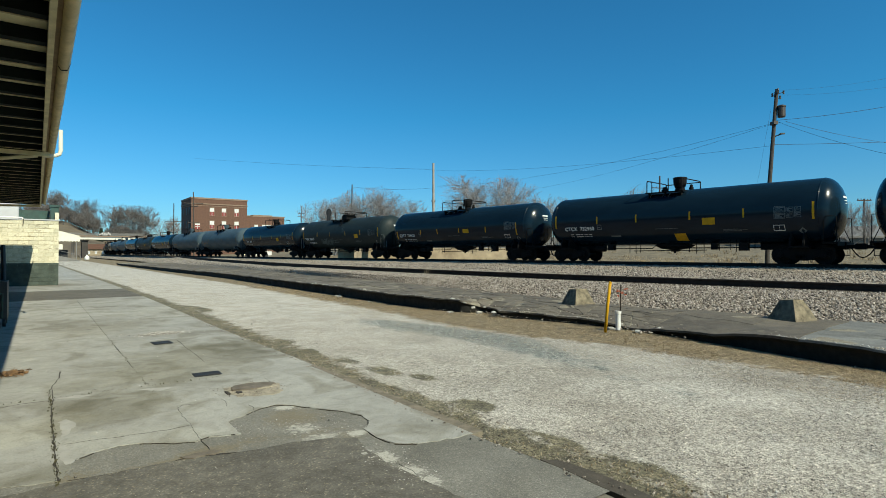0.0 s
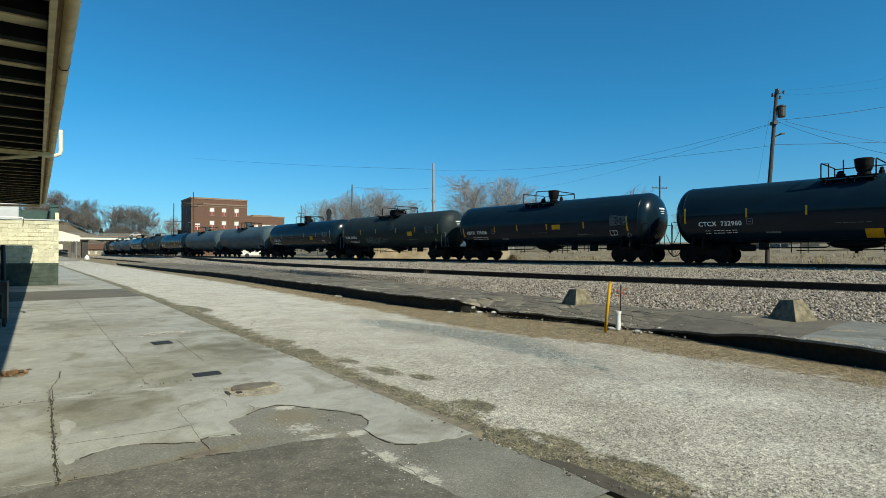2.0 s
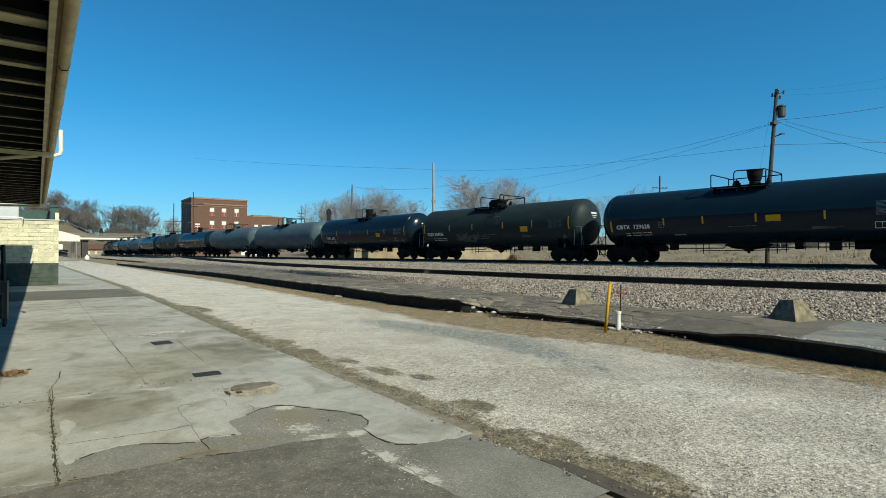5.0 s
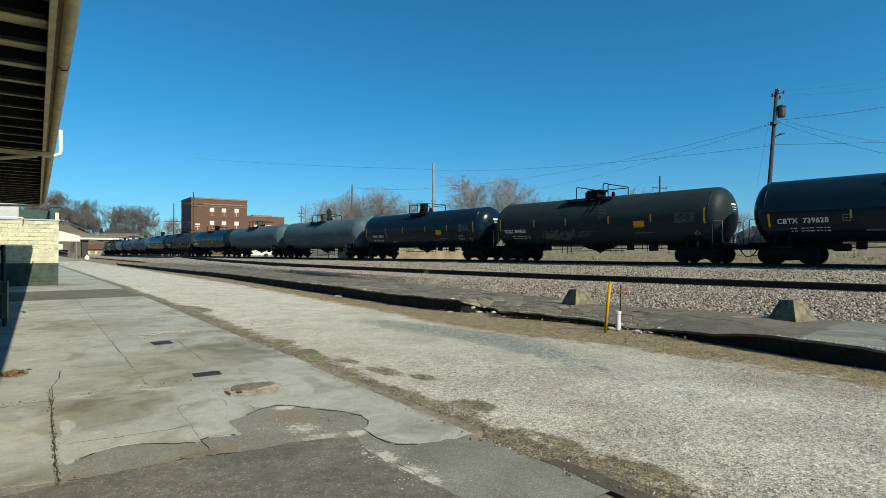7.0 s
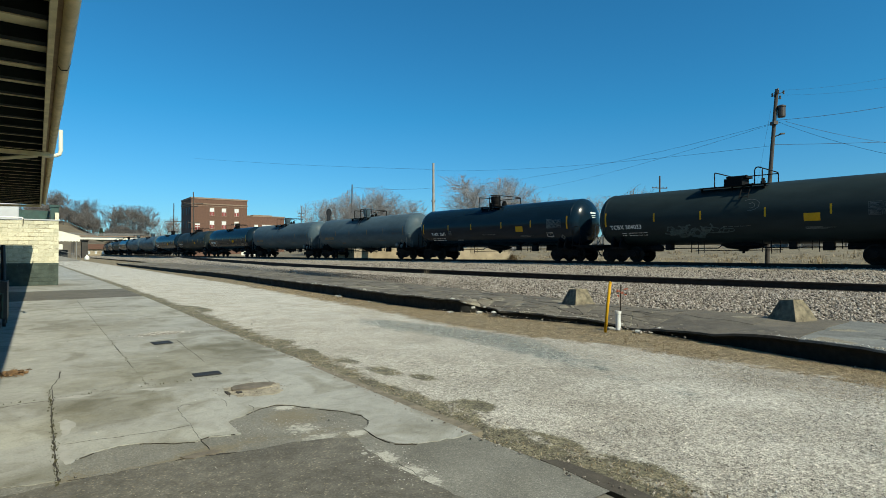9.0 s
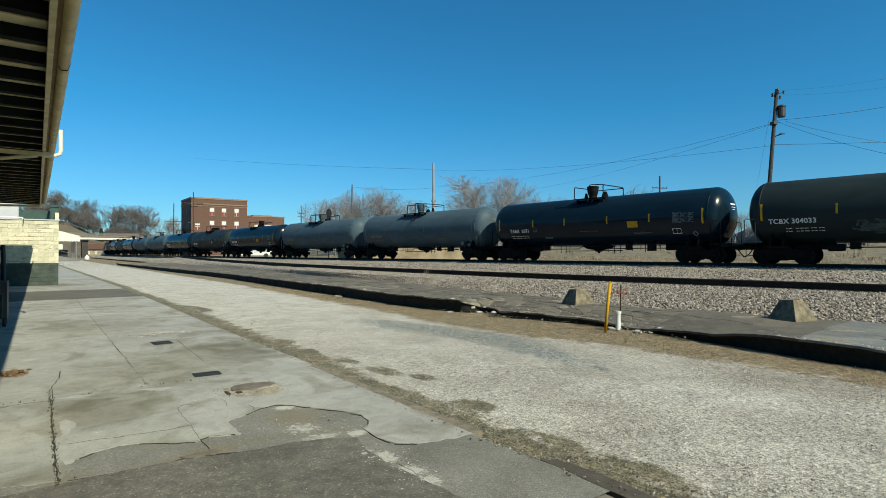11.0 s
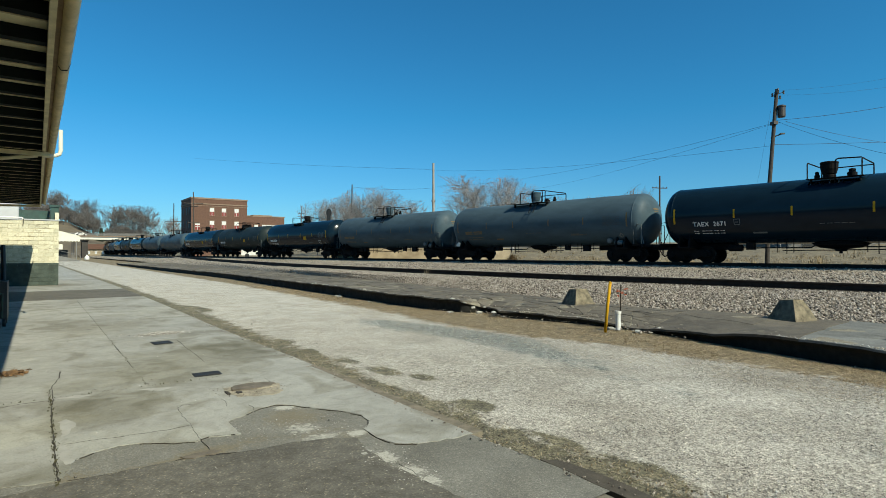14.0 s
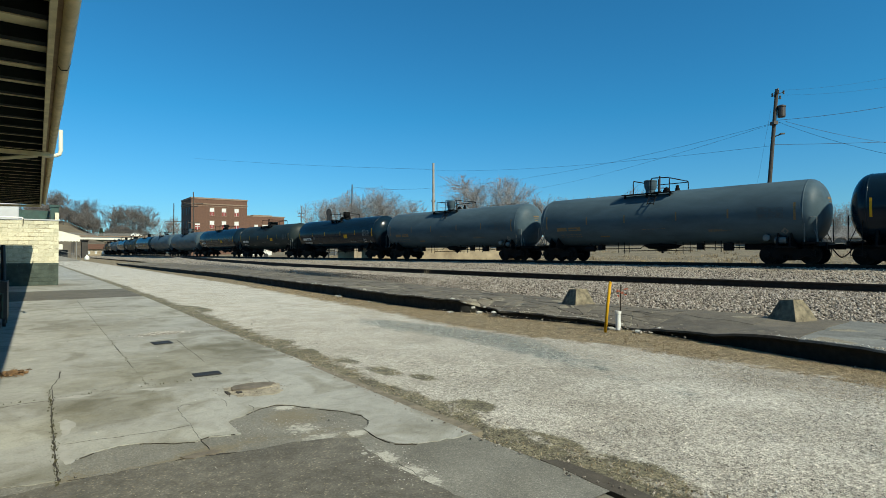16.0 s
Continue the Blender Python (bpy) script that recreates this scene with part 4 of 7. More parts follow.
    for x in (xl, xr):
        bm = bmesh.new()
        tube(bm, [(x, -1.2, low), (x, -1.2, rails_z - 0.1), (x, -1.16, rails_z - 0.02), (x, -1.08, rails_z), (x, 1.08, rails_z), (x, 1.16, rails_z - 0.02), (x, 1.2, rails_z - 0.1), (x, 1.2, low)], 0.031, 6)
        part("guard_rail", bm, M_UNDER, car)
    bm = bmesh.new()
    tube(bm, [(xl, 1.18, rails_z - 0.05), (xr, 1.18, rails_z - 0.05)], 0.028, 6)
    part("guard_rail", bm, M_UNDER, car)
    if arch:
        bm = bmesh.new()
        tube(bm, [(arch[0], -1.2, low), (arch[0], -1.2, rails_z - 0.06), (arch[0] + 0.05, -1.2, rails_z + 0.04), (arch[0] + 0.14, -1.2, rails_z + 0.07), (arch[1], -1.2, rails_z + 0.02)], 0.031, 6)
        part("guard_rail", bm, M_UNDER, car)
    else:
        bm = bmesh.new()
        tube(bm, [(xl, -1.2, rails_z - 0.03), (xl + 0.3, -1.2, rails_z - 0.05), (xl + 0.3, -1.2, low)], 0.026, 6)
        part("guard_rail", bm, M_UNDER, car)
    if style in ("gloss", "late", "wide"):
        # the grab irons' highlight is put into their pale colour
        for x in (-0.95, -0.2, 0.15):
            bm = bmesh.new()
            pts = [(x, -math.cos(a) * (TANK_R + 0.05), TANK_Z + math.sin(a) * (TANK_R + 0.05)) for a in (1.02, 0.92, 0.82)]
            tube(bm, pts, 0.016, 6)
            part("grab_iron", bm, M_DATA, car, "small grab iron in a pale highlight colour")
    # side ladder, on the two kinds of car that have one
    if style in ("matte", "grey"):
        bm = bmesh.new()
        mid = 0.55 if style == "matte" else 0.05
        for x in (mid - 0.2, mid + 0.2):
            tube(bm, [(x, -0.1 - math.cos(a) * (TANK_R + 0.09), TANK_Z + math.sin(a) * (TANK_R + 0.09)) for a in np.linspace(1.25, 0.45, 7)], 0.024, 6)
        for a in np.linspace(1.15, 0.5, 5):
            yy, zz = -0.1 - math.cos(a) * (TANK_R + 0.09), TANK_Z + math.sin(a) * (TANK_R + 0.09)
            tube(bm, [(mid - 0.2, yy, zz), (mid + 0.2, yy, zz)], 0.018, 6)
        part("ladder", bm, M_UNDER, car)
    # reflective strips and placards
    strip = M_YELLOW if style != "grey" else M_STENCIL_YELLOW
    spots = ((-7.30, 2.12, 2.95, 0.10), (-4.2, 2.33, 2.79, 0.085), (-1.6, 2.33, 2.79, 0.085), (1.53, 2.33, 2.79, 0.085), (4.25, 2.33, 2.79, 0.085), (7.26, 2.12, 2.95, 0.10))
    if style == "wide":
        spots = ((-7.2, 1.80, 2.45, 0.10), (-3.9, 2.10, 2.50, 0.085), (-1.75, 2.10, 2.50, 0.085), (0.85, 2.10, 2.50, 0.085), (3.75, 2.10, 2.50, 0.085), (6.75, 1.85, 2.72, 0.10))
    for x, z0, z1, w in spots:
        bm = bmesh.new()
        decal(bm, x - w / 2, x + w / 2, z0, z1)
        part("reflective_strip", bm, strip, car, "yellow reflective strip" if style != "grey" else "dirty yellow reflective strip")
    # the block of stencilled data: ruled cells with short lines of small writing in them
    ink = M_DATA if style in ("gloss", "wide", "late") else M_PANEL if style == "matte" else M_FAINT
    bm = bmesh.new()
    for i, (x0, x1, z0, z1) in enumerate(((5.62, 6.10, 2.50, 2.80), (6.14, 6.46, 2.50, 2.74), (6.50, 6.78, 2.50, 2.74), (5.62, 6.10, 2.20, 2.46), (6.14, 6.46, 2.24, 2.46), (6.50, 6.78, 2.24, 2.46))):
        for z in (z0, z1 - 0.02):
            decal(bm, x0, x1, z, z + 0.02, steps=1)
        for x in (x0, x1 - 0.02):
            decal(bm, x, x + 0.02, z0, z1, steps=2)
        rows = 4 if i in (0, 3) else 3
        for j in range(rows):
            z = z0 + 0.05 + (z1 - z0 - 0.08) * j / rows
            decal(bm, x0 + 0.04, x1 - 0.05 - 0.07 * ((i + j) % 3), z, z + 0.030, steps=1)
    tagged(part("data_panel", bm, ink, car, "stencilled panel of unreadable data"), kind="stuff")
    bm = bmesh.new()
    c = on_tank(6.3, 1.62, 0.012)
    for pts in ([(0, 0.22), (0.22, 0), (0, -0.22), (-0.22, 0)],):
        bm.faces.new([bm.verts.new(on_tank(6.78 + x * 0.8, 1.60 + z * 0.8, 0.012)) for x, z in pts])
    part("hazard_placard", bm, M_DATA, car, "small diamond placard, pale and dark")
    bm = bmesh.new()
    hx = TANK_END + 0.80
    for k, wd in ((0, 0.62), (1, 0.5), (2, 0.36)):
        z = 3.12 - k * 0.13
        hh = 0.09 if k == 0 else 0.035
        rows = []
        for zz in (z, z + hh):
            row = []
            for y in np.linspace(-wd / 2, wd / 2, 5):
                rr = min(1.0, math.hypot(y, zz - TANK_Z) / TANK_R)
                row.append(bm.verts.new((TANK_END + 0.80 * math.sqrt(1 - rr * rr) + 0.012, y, zz)))
            rows.append(row)
        for i in range(4):
            bm.faces.new((rows[0][i], rows[0][i + 1], rows[1][i + 1], rows[1][i]))
    part("end_stencil", bm, M_WHITE if style != "grey" else M_STENCIL_YELLOW, car, "small stencilled lines on the tank end")
    return car


def plain_bars(car, material, big=True, style_ink=False):
    """Writing too small to read, as bars."""
    bars = [(-3.4, -2.75, 1.52, 1.60)]
    words = [(0.0, 0.07), (0.12, 0.26), (0.42, 0.56), (0.60, 0.74), (0.78, 0.95), (1.05, 1.12), (1.16, 1.28), (1.36, 1.42), (1.46, 1.58)]
    for z in (1.70, 1.57):
        bars += [(-6.3 + a, -6.3 + b, z, z + 0.032) for a, b in words]
    bars += [(-0.5 + i * 0.28, -0.28 + i * 0.28, 1.90, 1.92) for i in range(5)] + [(3.2, 3.9, 1.76, 1.775), (3.2, 4.4, 1.72, 1.735), (3.2, 4.1, 1.68, 1.695)]
    if big:
        bars += [(-6.5, -5.75, 1.96, 2.18), (-5.62, -4.7, 1.96, 2.18)]
    for x0, x1, z0, z1 in bars:
        bm = bmesh.new()
        decal(bm, x0, x1, z0, z1, steps=1)
        part("stencil_bar", bm, M_DATA if x0 > -4 and material is M_WHITE else material, car)
    if style_ink:
        for x0, x1, z0, z1 in ((-4.22, -3.92, 1.98, 2.01), (-4.22, -3.92, 2.25, 2.28), (-4.22, -4.19, 2.01, 2.25), (-3.95, -3.92, 2.01, 2.25), (-4.14, -4.0, 2.10, 2.14)):
            bm = bmesh.new()
            decal(bm, x0, x1, z0, z1, steps=1)
            part("stencil_frame", bm, M_DATA, car)
        for x0, x1, z0, z1 in ((5.55, 6.05, 1.62, 1.645), (5.55, 6.05, 1.88, 1.905), (5.55, 5.575, 1.645, 1.88), (6.025, 6.05, 1.645, 1.88), (5.8, 5.82, 1.645, 1.88)):
            bm = bmesh.new()
            decal(bm, x0, x1, z0, z1, steps=1)
            part("stencil_frame", bm, M_WHITE, car)


def scrawl(car, strokes, material, label, wide=0.014):
    """Spray-paint strokes on the flank, thin bent lines without words."""
    for pts in strokes:
        bm = bmesh.new()
        rows = []
        for i, (x, z) in enumerate(pts):
            a, b = pts[max(i - 1, 0)], pts[min(i + 1, len(pts) - 1)]
            d = Vector((b[0] - a[0], b[1] - a[1])).normalized() * wide
            rows.append((bm.verts.new(on_tank(x - d.y, z + d.x, 0.007)), bm.verts.new(on_tank(x + d.y, z - d.x, 0.007))))
        for a, b in zip(rows, rows[1:]):
            bm.faces.new((a[0], a[1], b[1], b[0]))
        part("spray_stroke", bm, material, car, label)


def loops(x0, x1, z0, z1, count, seed):
    """Wavy lines that fill a strip."""
    r = random.Random(seed)
    out = []
    for _ in range(count):
        cx, cz = r.uniform(x0, x1), r.uniform(z0, z1)
        w, h, ph = r.uniform(0.15, 0.5), r.uniform(0.08, 0.3), r.uniform(0, 6)
        out.append([(cx + w * math.cos(ph + t * 0.45), cz + h * math.sin(ph + t * 0.45 * r.choice((1, 1, 1.2)))) for t in range(10)])
    return out


WHEELSET = wheelset_mesh()
base_gloss = build_tank_car(M_GLOSS, "glossy black railway tank car with yellow reflective strips", "gloss")
base_wide = build_tank_car(M_GLOSS, "glossy black railway tank car with a long railed walkway on top", "wide")
base_late = build_tank_car(M_GLOSS, "glossy black railway tank car with an arched rail beside its manway", "late")
base_matte = build_tank_car(M_MATTE, "faded dull black railway tank car with a box-shaped manway", "matte")
base_grey = build_tank_car(M_SILVER, "grey painted railway tank car with a dark lower half", "grey")
STYLES = "GGWMTSSGMGSSWMTSGMGWM"
BASES = {"G": base_gloss, "T": base_late, "W": base_wide, "M": base_matte, "S": base_grey}
used = set()
TRAIN = []
for k, st in enumerate(STYLES):
    TRAIN.append(BASES[st] if st not in used else copy_thing(BASES[st], Matrix()))
    used.add(st)
WRITING = {1: "CTCX  732960", 2: "CBTX  739628", 3: "TCBX 304033", 4: "TAEX  2671"}
for k, car in enumerate(TRAIN):
    ink = M_STENCIL_YELLOW if STYLES[k] == "S" else M_WHITE
    plain_bars(car, ink, k not in WRITING, STYLES[k] in "GWT" and k < 8)
    if k in WRITING:
        lettering(WRITING[k], 0.32, ({1: -6.6, 2: -6.85, 3: -7.0, 4: -6.3}[k], 1.96), car, ink, "white stencilled reporting mark", 1.08)
    if STYLES[k] != "S" and k:
        bm = bmesh.new()
        c = {2: 1.62, 3: 3.5, 4: 3.2}.get(k, 2.52)
        low = 2.10 if k == 2 else 2.04
        decal(bm, c - 0.33, c + 0.33, low, low + (0.31 if k == 2 else 0.37))
        part("yellow_sign", bm, M_YELLOW, car, "yellow rectangular notice")
    if k == 1:
        bm = bmesh.new()
        decal(bm, 0.55, 1.2, 1.22, 1.62)
        part("yellow_sign", bm, M_YELLOW, car, "weathered yellow and white notice low on the tank")

scrawl(TRAIN[3], loops(-3.4, -1.2, 1.6, 1.95, 13, 3), M_SPRAY, "faded grey-blue spray paint stroke", 0.045)
scrawl(TRAIN[3], loops(-1.6, -0.2, 1.65, 1.9, 6, 4), M_SPRAY, "faded grey-blue spray paint stroke", 0.025)
scrawl(TRAIN[3], loops(0.75, 0.9, 2.9, 2.98, 2, 5), M_PANEL, "small pale spray paint stroke")


def run(t):
    """How far the train has come."""
    return 0.1 + 4.29 * t + 0.0022 * t * t


def car_pose(k, t):
    s = 6.074 + CAR_L * (k - 0.5) - run(t) - {4: 0.12, 5: 0.2}.get(k, 0.0)
    a, _ = track(s - TRUCK_X)
    b, _ = track(s + TRUCK_X)
    mid, ahead = (a + b) / 2, (a - b).normalized()
    return Matrix.Translation((mid.x, mid.y, RAIL_Z)) @ Matrix.Rotation(math.atan2(ahead.y, ahead.x), 4, "Z")


def motions():
    for k, car in enumerate(TRAIN):
        walk(car, [(t, car_pose(k, t)) for t in range(17)])
        for ws in car.children_recursive if k < 8 else ():
            if ws.name.startswith("wheelset"):
                at = ws.location.copy()
                walk(ws, [(i * 0.125, Matrix.Translation(at) @ Matrix.Rotation(run(i * 0.125) / 0.457, 4, "Y")) for i in range(129)])
    # cars on the far bridge drive across and wait at its near end
    metre = BRIDGE_LEN / 285
    for car, lane, heading, u0, u1, t0, t1 in ((BRIDGE_CARS[0], 2.2, 180, 116, 4, 0.0, 2.9), (BRIDGE_CARS[1], 2.2, 180, 275, 18, -0.2, 5.2), (BRIDGE_CARS[2], 6.2, 0, 6, 180, 12.6, 16.1)):
        rows = []
        for i in range(33):
            t = i * 0.5
            u = u0 + (u1 - u0) * min(1.0, max(0.0, (t - t0) / (t1 - t0)))
            rows.append((t, bridge_place(u * metre, lane, heading)))
        walk(car, rows)

# ---- station: a runs along the platform, b across it towards the tracks ----
PA, PB = Vector((-0.5957, 0.8032, 0)), Vector((0.8032, 0.5957, 0))


def S(a, b, z=0.0):
    v = PA * a + PB * b
    return Vector((v.x, v.y, z))


STATION = Matrix(((PB.x, PA.x, 0, 0), (PB.y, PA.y, 0, 0), (0, 0, 1, 0), (0, 0, 0, 1)))  # local x = b, y = a
def far_at(x, y, depth):
    """A place at that depth before the eye, by its angles across and above the level."""
    return Vector(((x - 784) / F_PX * depth, depth, 1.6 + (448 - y) / F_PX * depth))


def build_canopy():
    roof = thing("station_canopy", STATION, "station canopy with dark rafters under cream boards", "canopy")
    bm = bmesh.new()
    box(bm, -6.0, 0.16, -14, 30.9, 3.92, 4.0)
    part("roof_deck", bm, M_RAFTER, roof, "cream boarded underside")
    bm = bmesh.new()
    box(bm, 0.075, 0.13, -14, 30.9, 3.70, 3.92)
    part("fascia", bm, M_CREAM_PAINT, roof, "dirty cream fascia board")
    for i in range(54):
        a = -12.35 + 0.81 * i
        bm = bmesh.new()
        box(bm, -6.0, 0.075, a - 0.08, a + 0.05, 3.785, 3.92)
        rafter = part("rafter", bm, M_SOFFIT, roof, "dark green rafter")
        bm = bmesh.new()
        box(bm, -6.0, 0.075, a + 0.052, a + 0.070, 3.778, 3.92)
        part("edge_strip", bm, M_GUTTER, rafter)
    prof = [(0.165, 3.95), (0.165, 3.80), (0.20, 3.76), (0.27, 3.77), (0.31, 3.83), (0.32, 3.93), (0.33, 3.95), (0.34, 3.95), (0.33, 3.83), (0.285, 3.755), (0.20, 3.745), (0.15, 3.79), (0.15, 3.95)]
    prof = [(0.183 + (x - 0.15) * 0.68, z) for x, z in prof]
    bm = bmesh.new()
    rows = []
    for a in np.arange(-14, 31.0, 0.9):
        sag = 0.012 * math.sin(a * 0.55) + 0.008 * math.sin(a * 1.7 + 1)
        rows.append([bm.verts.new((x, min(a, 30.9), z + sag)) for x, z in prof])
    for r0, r1 in zip(rows, rows[1:]):
        for j in range(len(prof)):
            k = (j + 1) % len(prof)
            bm.faces.new((r0[j], r0[k], r1[k], r1[j]))
    bm.faces.new(rows[0])
    bm.faces.new(rows[-1])
    gutter = part("gutter", bm, M_GUTTER, roof, "sagging cream metal gutter", smooth=True)
    bm = bmesh.new()
    box(bm, 0.13, 0.20, -14, 30.9, 3.84, 3.853)
    part("eaves_board", bm, M_EAVES, roof, "brown board above the gutter gap")
    for a in (7.78, 19.0):
        bm = bmesh.new()
        extrude_profile(bm, [(x * 1.03 - 0.006, 3.85 + (z - 3.85) * 1.08) for x, z in prof], a, a + 0.04)
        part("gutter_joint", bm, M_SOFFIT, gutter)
    for i in range(30):
        a = 2.0 + 0.97 * i
        bm = bmesh.new()
        box(bm, 0.13, 0.185, a - 0.012, a + 0.012, 3.86, 3.905)
        part("gutter_bracket", bm, M_CREAM_PAINT, gutter)
    # tie beam with brace near the drain
    bm = bmesh.new()
    box(bm, -6.0, 0.20, 13.95, 14.05, 3.60, 3.68)
    part("tie_beam", bm, M_CREAM_PAINT, roof, "cream tie beam")
    bm = bmesh.new()
    tube(bm, [(-4.5, 14.0, 2.75), (0.0, 14.0, 3.60)], 0.035, 6)
    part("brace", bm, M_CREAM_PAINT, roof)
    bm = bmesh.new()
    tube(bm, [(-6.0, 30.85, 3.55), (0.1, 30.85, 3.74)], 0.05, 6)
    part("end_beam", bm, M_CREAM_PAINT, roof)
    bm = bmesh.new()
    tube(bm, [(0.10, 14.1, 3.62), (0.30, 14.1, 3.65), (0.365, 14.1, 3.68), (0.39, 14.1, 3.76), (0.39, 14.1, 4.20)], 0.04, 10)
    part("drain_pipe", bm, M_AWNING, roof, "cream elbow of a drain pipe")
    return roof


build_canopy()
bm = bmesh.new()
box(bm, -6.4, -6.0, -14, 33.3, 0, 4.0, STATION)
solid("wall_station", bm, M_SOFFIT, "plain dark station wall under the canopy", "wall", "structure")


def rough_rect(x0, x1, y0, y1, jag, step, seed):
    """The outline of a slab with slightly broken edges, anticlockwise."""
    pts = []
    def edge(ax, ay, bx, by):
        n = max(2, int(math.hypot(bx - ax, by - ay) / step))
        for i in range(n):
            u = i / n
            x, y = ax + (bx - ax) * u, ay + (by - ay) * u
            w = 0.022 * noise.noise(Vector((x * 0.9, y * 0.9, 11))) + jag * noise.noise(Vector((x * 6, y * 6, 3)))
            h = 0.022 * noise.noise(Vector((x * 0.9, y * 0.9, 17))) + jag * noise.noise(Vector((x * 6, y * 6, 9)))
            pts.append((x + w + 0.3 * jag * noise.noise(Vector((x * 9, y * 9, seed))), y + h))
    edge(x0, y0, x1, y0)
    edge(x1, y0, x1, y1)
    edge(x1, y1, x0, y1)
    edge(x0, y1, x0, y0)
    return pts


def clip_poly(poly, x0, x1, y0, y1):
    """Cut an outline to a rectangle."""
    for axis, lim, keep in ((0, x0, 1), (0, x1, -1), (1, y0, 1), (1, y1, -1)):
        out = []
        for i, p in enumerate(poly):
            o = poly[i - 1]
            dp, do = (p[axis] - lim) * keep, (o[axis] - lim) * keep
            if (dp >= 0) != (do >= 0):
                u = do / (do - dp)
                out.append((o[0] + (p[0] - o[0]) * u, o[1] + (p[1] - o[1]) * u))
            if dp >= 0:
                out.append(p)
        poly = out
    return poly


def plate(outline, z0, z1, material, name, parent=None, label=""):
    """A flat piece with that outline in the station's plan (b, a)."""
    clean = []
    for p in outline:
        if not clean or math.hypot(p[0] - clean[-1][0], p[1] - clean[-1][1]) > 0.004:
            clean.append(p)
    if len(clean) > 2 and math.hypot(clean[0][0] - clean[-1][0], clean[0][1] - clean[-1][1]) < 0.004:
        clean.pop()
    if len(clean) < 3:
        return None
    bm = bmesh.new()
    top = [bm.verts.new((x, y, z1)) for x, y in clean]
    low = [bm.verts.new((x, y, z0)) for x, y in clean]
    k = len(clean)
    for i in range(k):
        j = (i + 1) % k
        bm.faces.new((low[i], low[j], top[j], top[i]))
    edges = [bm.edges.get((top[i], top[(i + 1) % k])) for i in range(k)]
    bmesh.ops.triangle_fill(bm, use_beauty=True, use_dissolve=False, edges=edges, normal=(0, 0, 1))
    ob = new(name, finish(name, bm, material))
    if parent:
        ob.parent = parent
    else:
        ob.matrix_basis = STATION
    if label:
        tagged(ob, label)
    return ob


def plan(points):
    """Turn (x, y) angles of ground marks into the station's plan."""
    out = []
    for x, y in points:
        d = 1.6 * F_PX / (y - 448)
        v = Vector(((x - 784) / F_PX * d, d, 0))
        out.append((v.dot(PB), v.dot(PA)))
    return out


# the broken edge of the slabs, from the wall side to the driveway side
BREAK = plan([(-260, 872), (0, 862), (60, 856), (104, 850), (115, 842), (124, 826), (134, 813), (160, 801), (190, 793), (222, 786), (253, 783), (300, 783), (345, 781), (360, 776), (372, 772), (400, 770), (426, 767), (416, 757), (407, 747), (418, 739), (437, 733), (462, 722), (489, 715), (520, 717), (553, 721), (580, 724), (604, 727), (625, 730), (640, 734), (651, 742), (652, 749), (645, 758), (664, 772), (691, 782), (715, 785), (737, 784), (762, 781), (800, 775), (850, 764)])
FINE = []
for i, (p0, p1) in enumerate(zip(BREAK, BREAK[1:])):
    for k in range(8):
        x, y = p0[0] + (p1[0] - p0[0]) * k / 8, p0[1] + (p1[1] - p0[1]) * k / 8
        FINE.append((x + 0.022 * noise.noise(Vector((x * 9, y * 9, 1))) + 0.014 * noise.noise(Vector((x * 33, y * 33, 1))), y + 0.022 * noise.noise(Vector((x * 9, y * 9, 7))) + 0.02 * noise.noise(Vector((x * 33, y * 33, 7)))))
FINE.append(BREAK[-1])
WHOLE = FINE + [(12, BREAK[-1][1]), (12, 140), (-8, 140), (-8, FINE[0][1])]

slab_floor = thing("platform_paving", STATION, "cracked grey concrete slabs with weedy joints", "paving", kind="structure")
ROWS = [-2, 2.6, 7.4, 11.3, 17.0, 22.9]
COLS = [-7.0, -3.0, -1.0, 0.12]
rng = random.Random(5)


def edge_b(a):
    """Where the platform ends towards the driveway, in the station's plan."""
    lo, hi = 0.0, 20.0
    for _ in range(40):
        mid = (lo + hi) / 2
        v = S(a, mid)
        lo, hi = (mid, hi) if v.dot(N_AX) < plat_edge(v.dot(P_AX)) else (lo, mid)
    return lo


def lay_slab(c0, c1, r0, r1, top, broken, last):
    gap = 0.0025
    outline = rough_rect(c0 + gap, c1 - gap, r0 + gap, r1 - gap, 0.012, 0.09, c0 * 3 + r0)
    if last:
        side = [(edge_b(r0 + gap + (r1 - r0 - 2 * gap) * i / 24), r0 + gap + (r1 - r0 - 2 * gap) * i / 24) for i in range(25)]
        side = [(x + 0.02 * noise.noise(Vector((y * 4, 3, 0))) + 0.012 * noise.noise(Vector((y * 15, 5, 0))), y) for x, y in side]
        outline = [(c0 + gap, r0 + gap)] + side + [(c0 + gap, r1 - gap)]
    if broken:
        outline = clip_poly(WHOLE, c0 + gap, c1 - gap if not last else 3.12, r0 + gap, r1 - gap)
        if last:
            outline = [(min(x, edge_b(y) - 0.002), y) for x, y in outline]
    if len(outline) > 2:
        plate(outline, -0.06, top, M_CONCRETE, "slab", slab_floor)


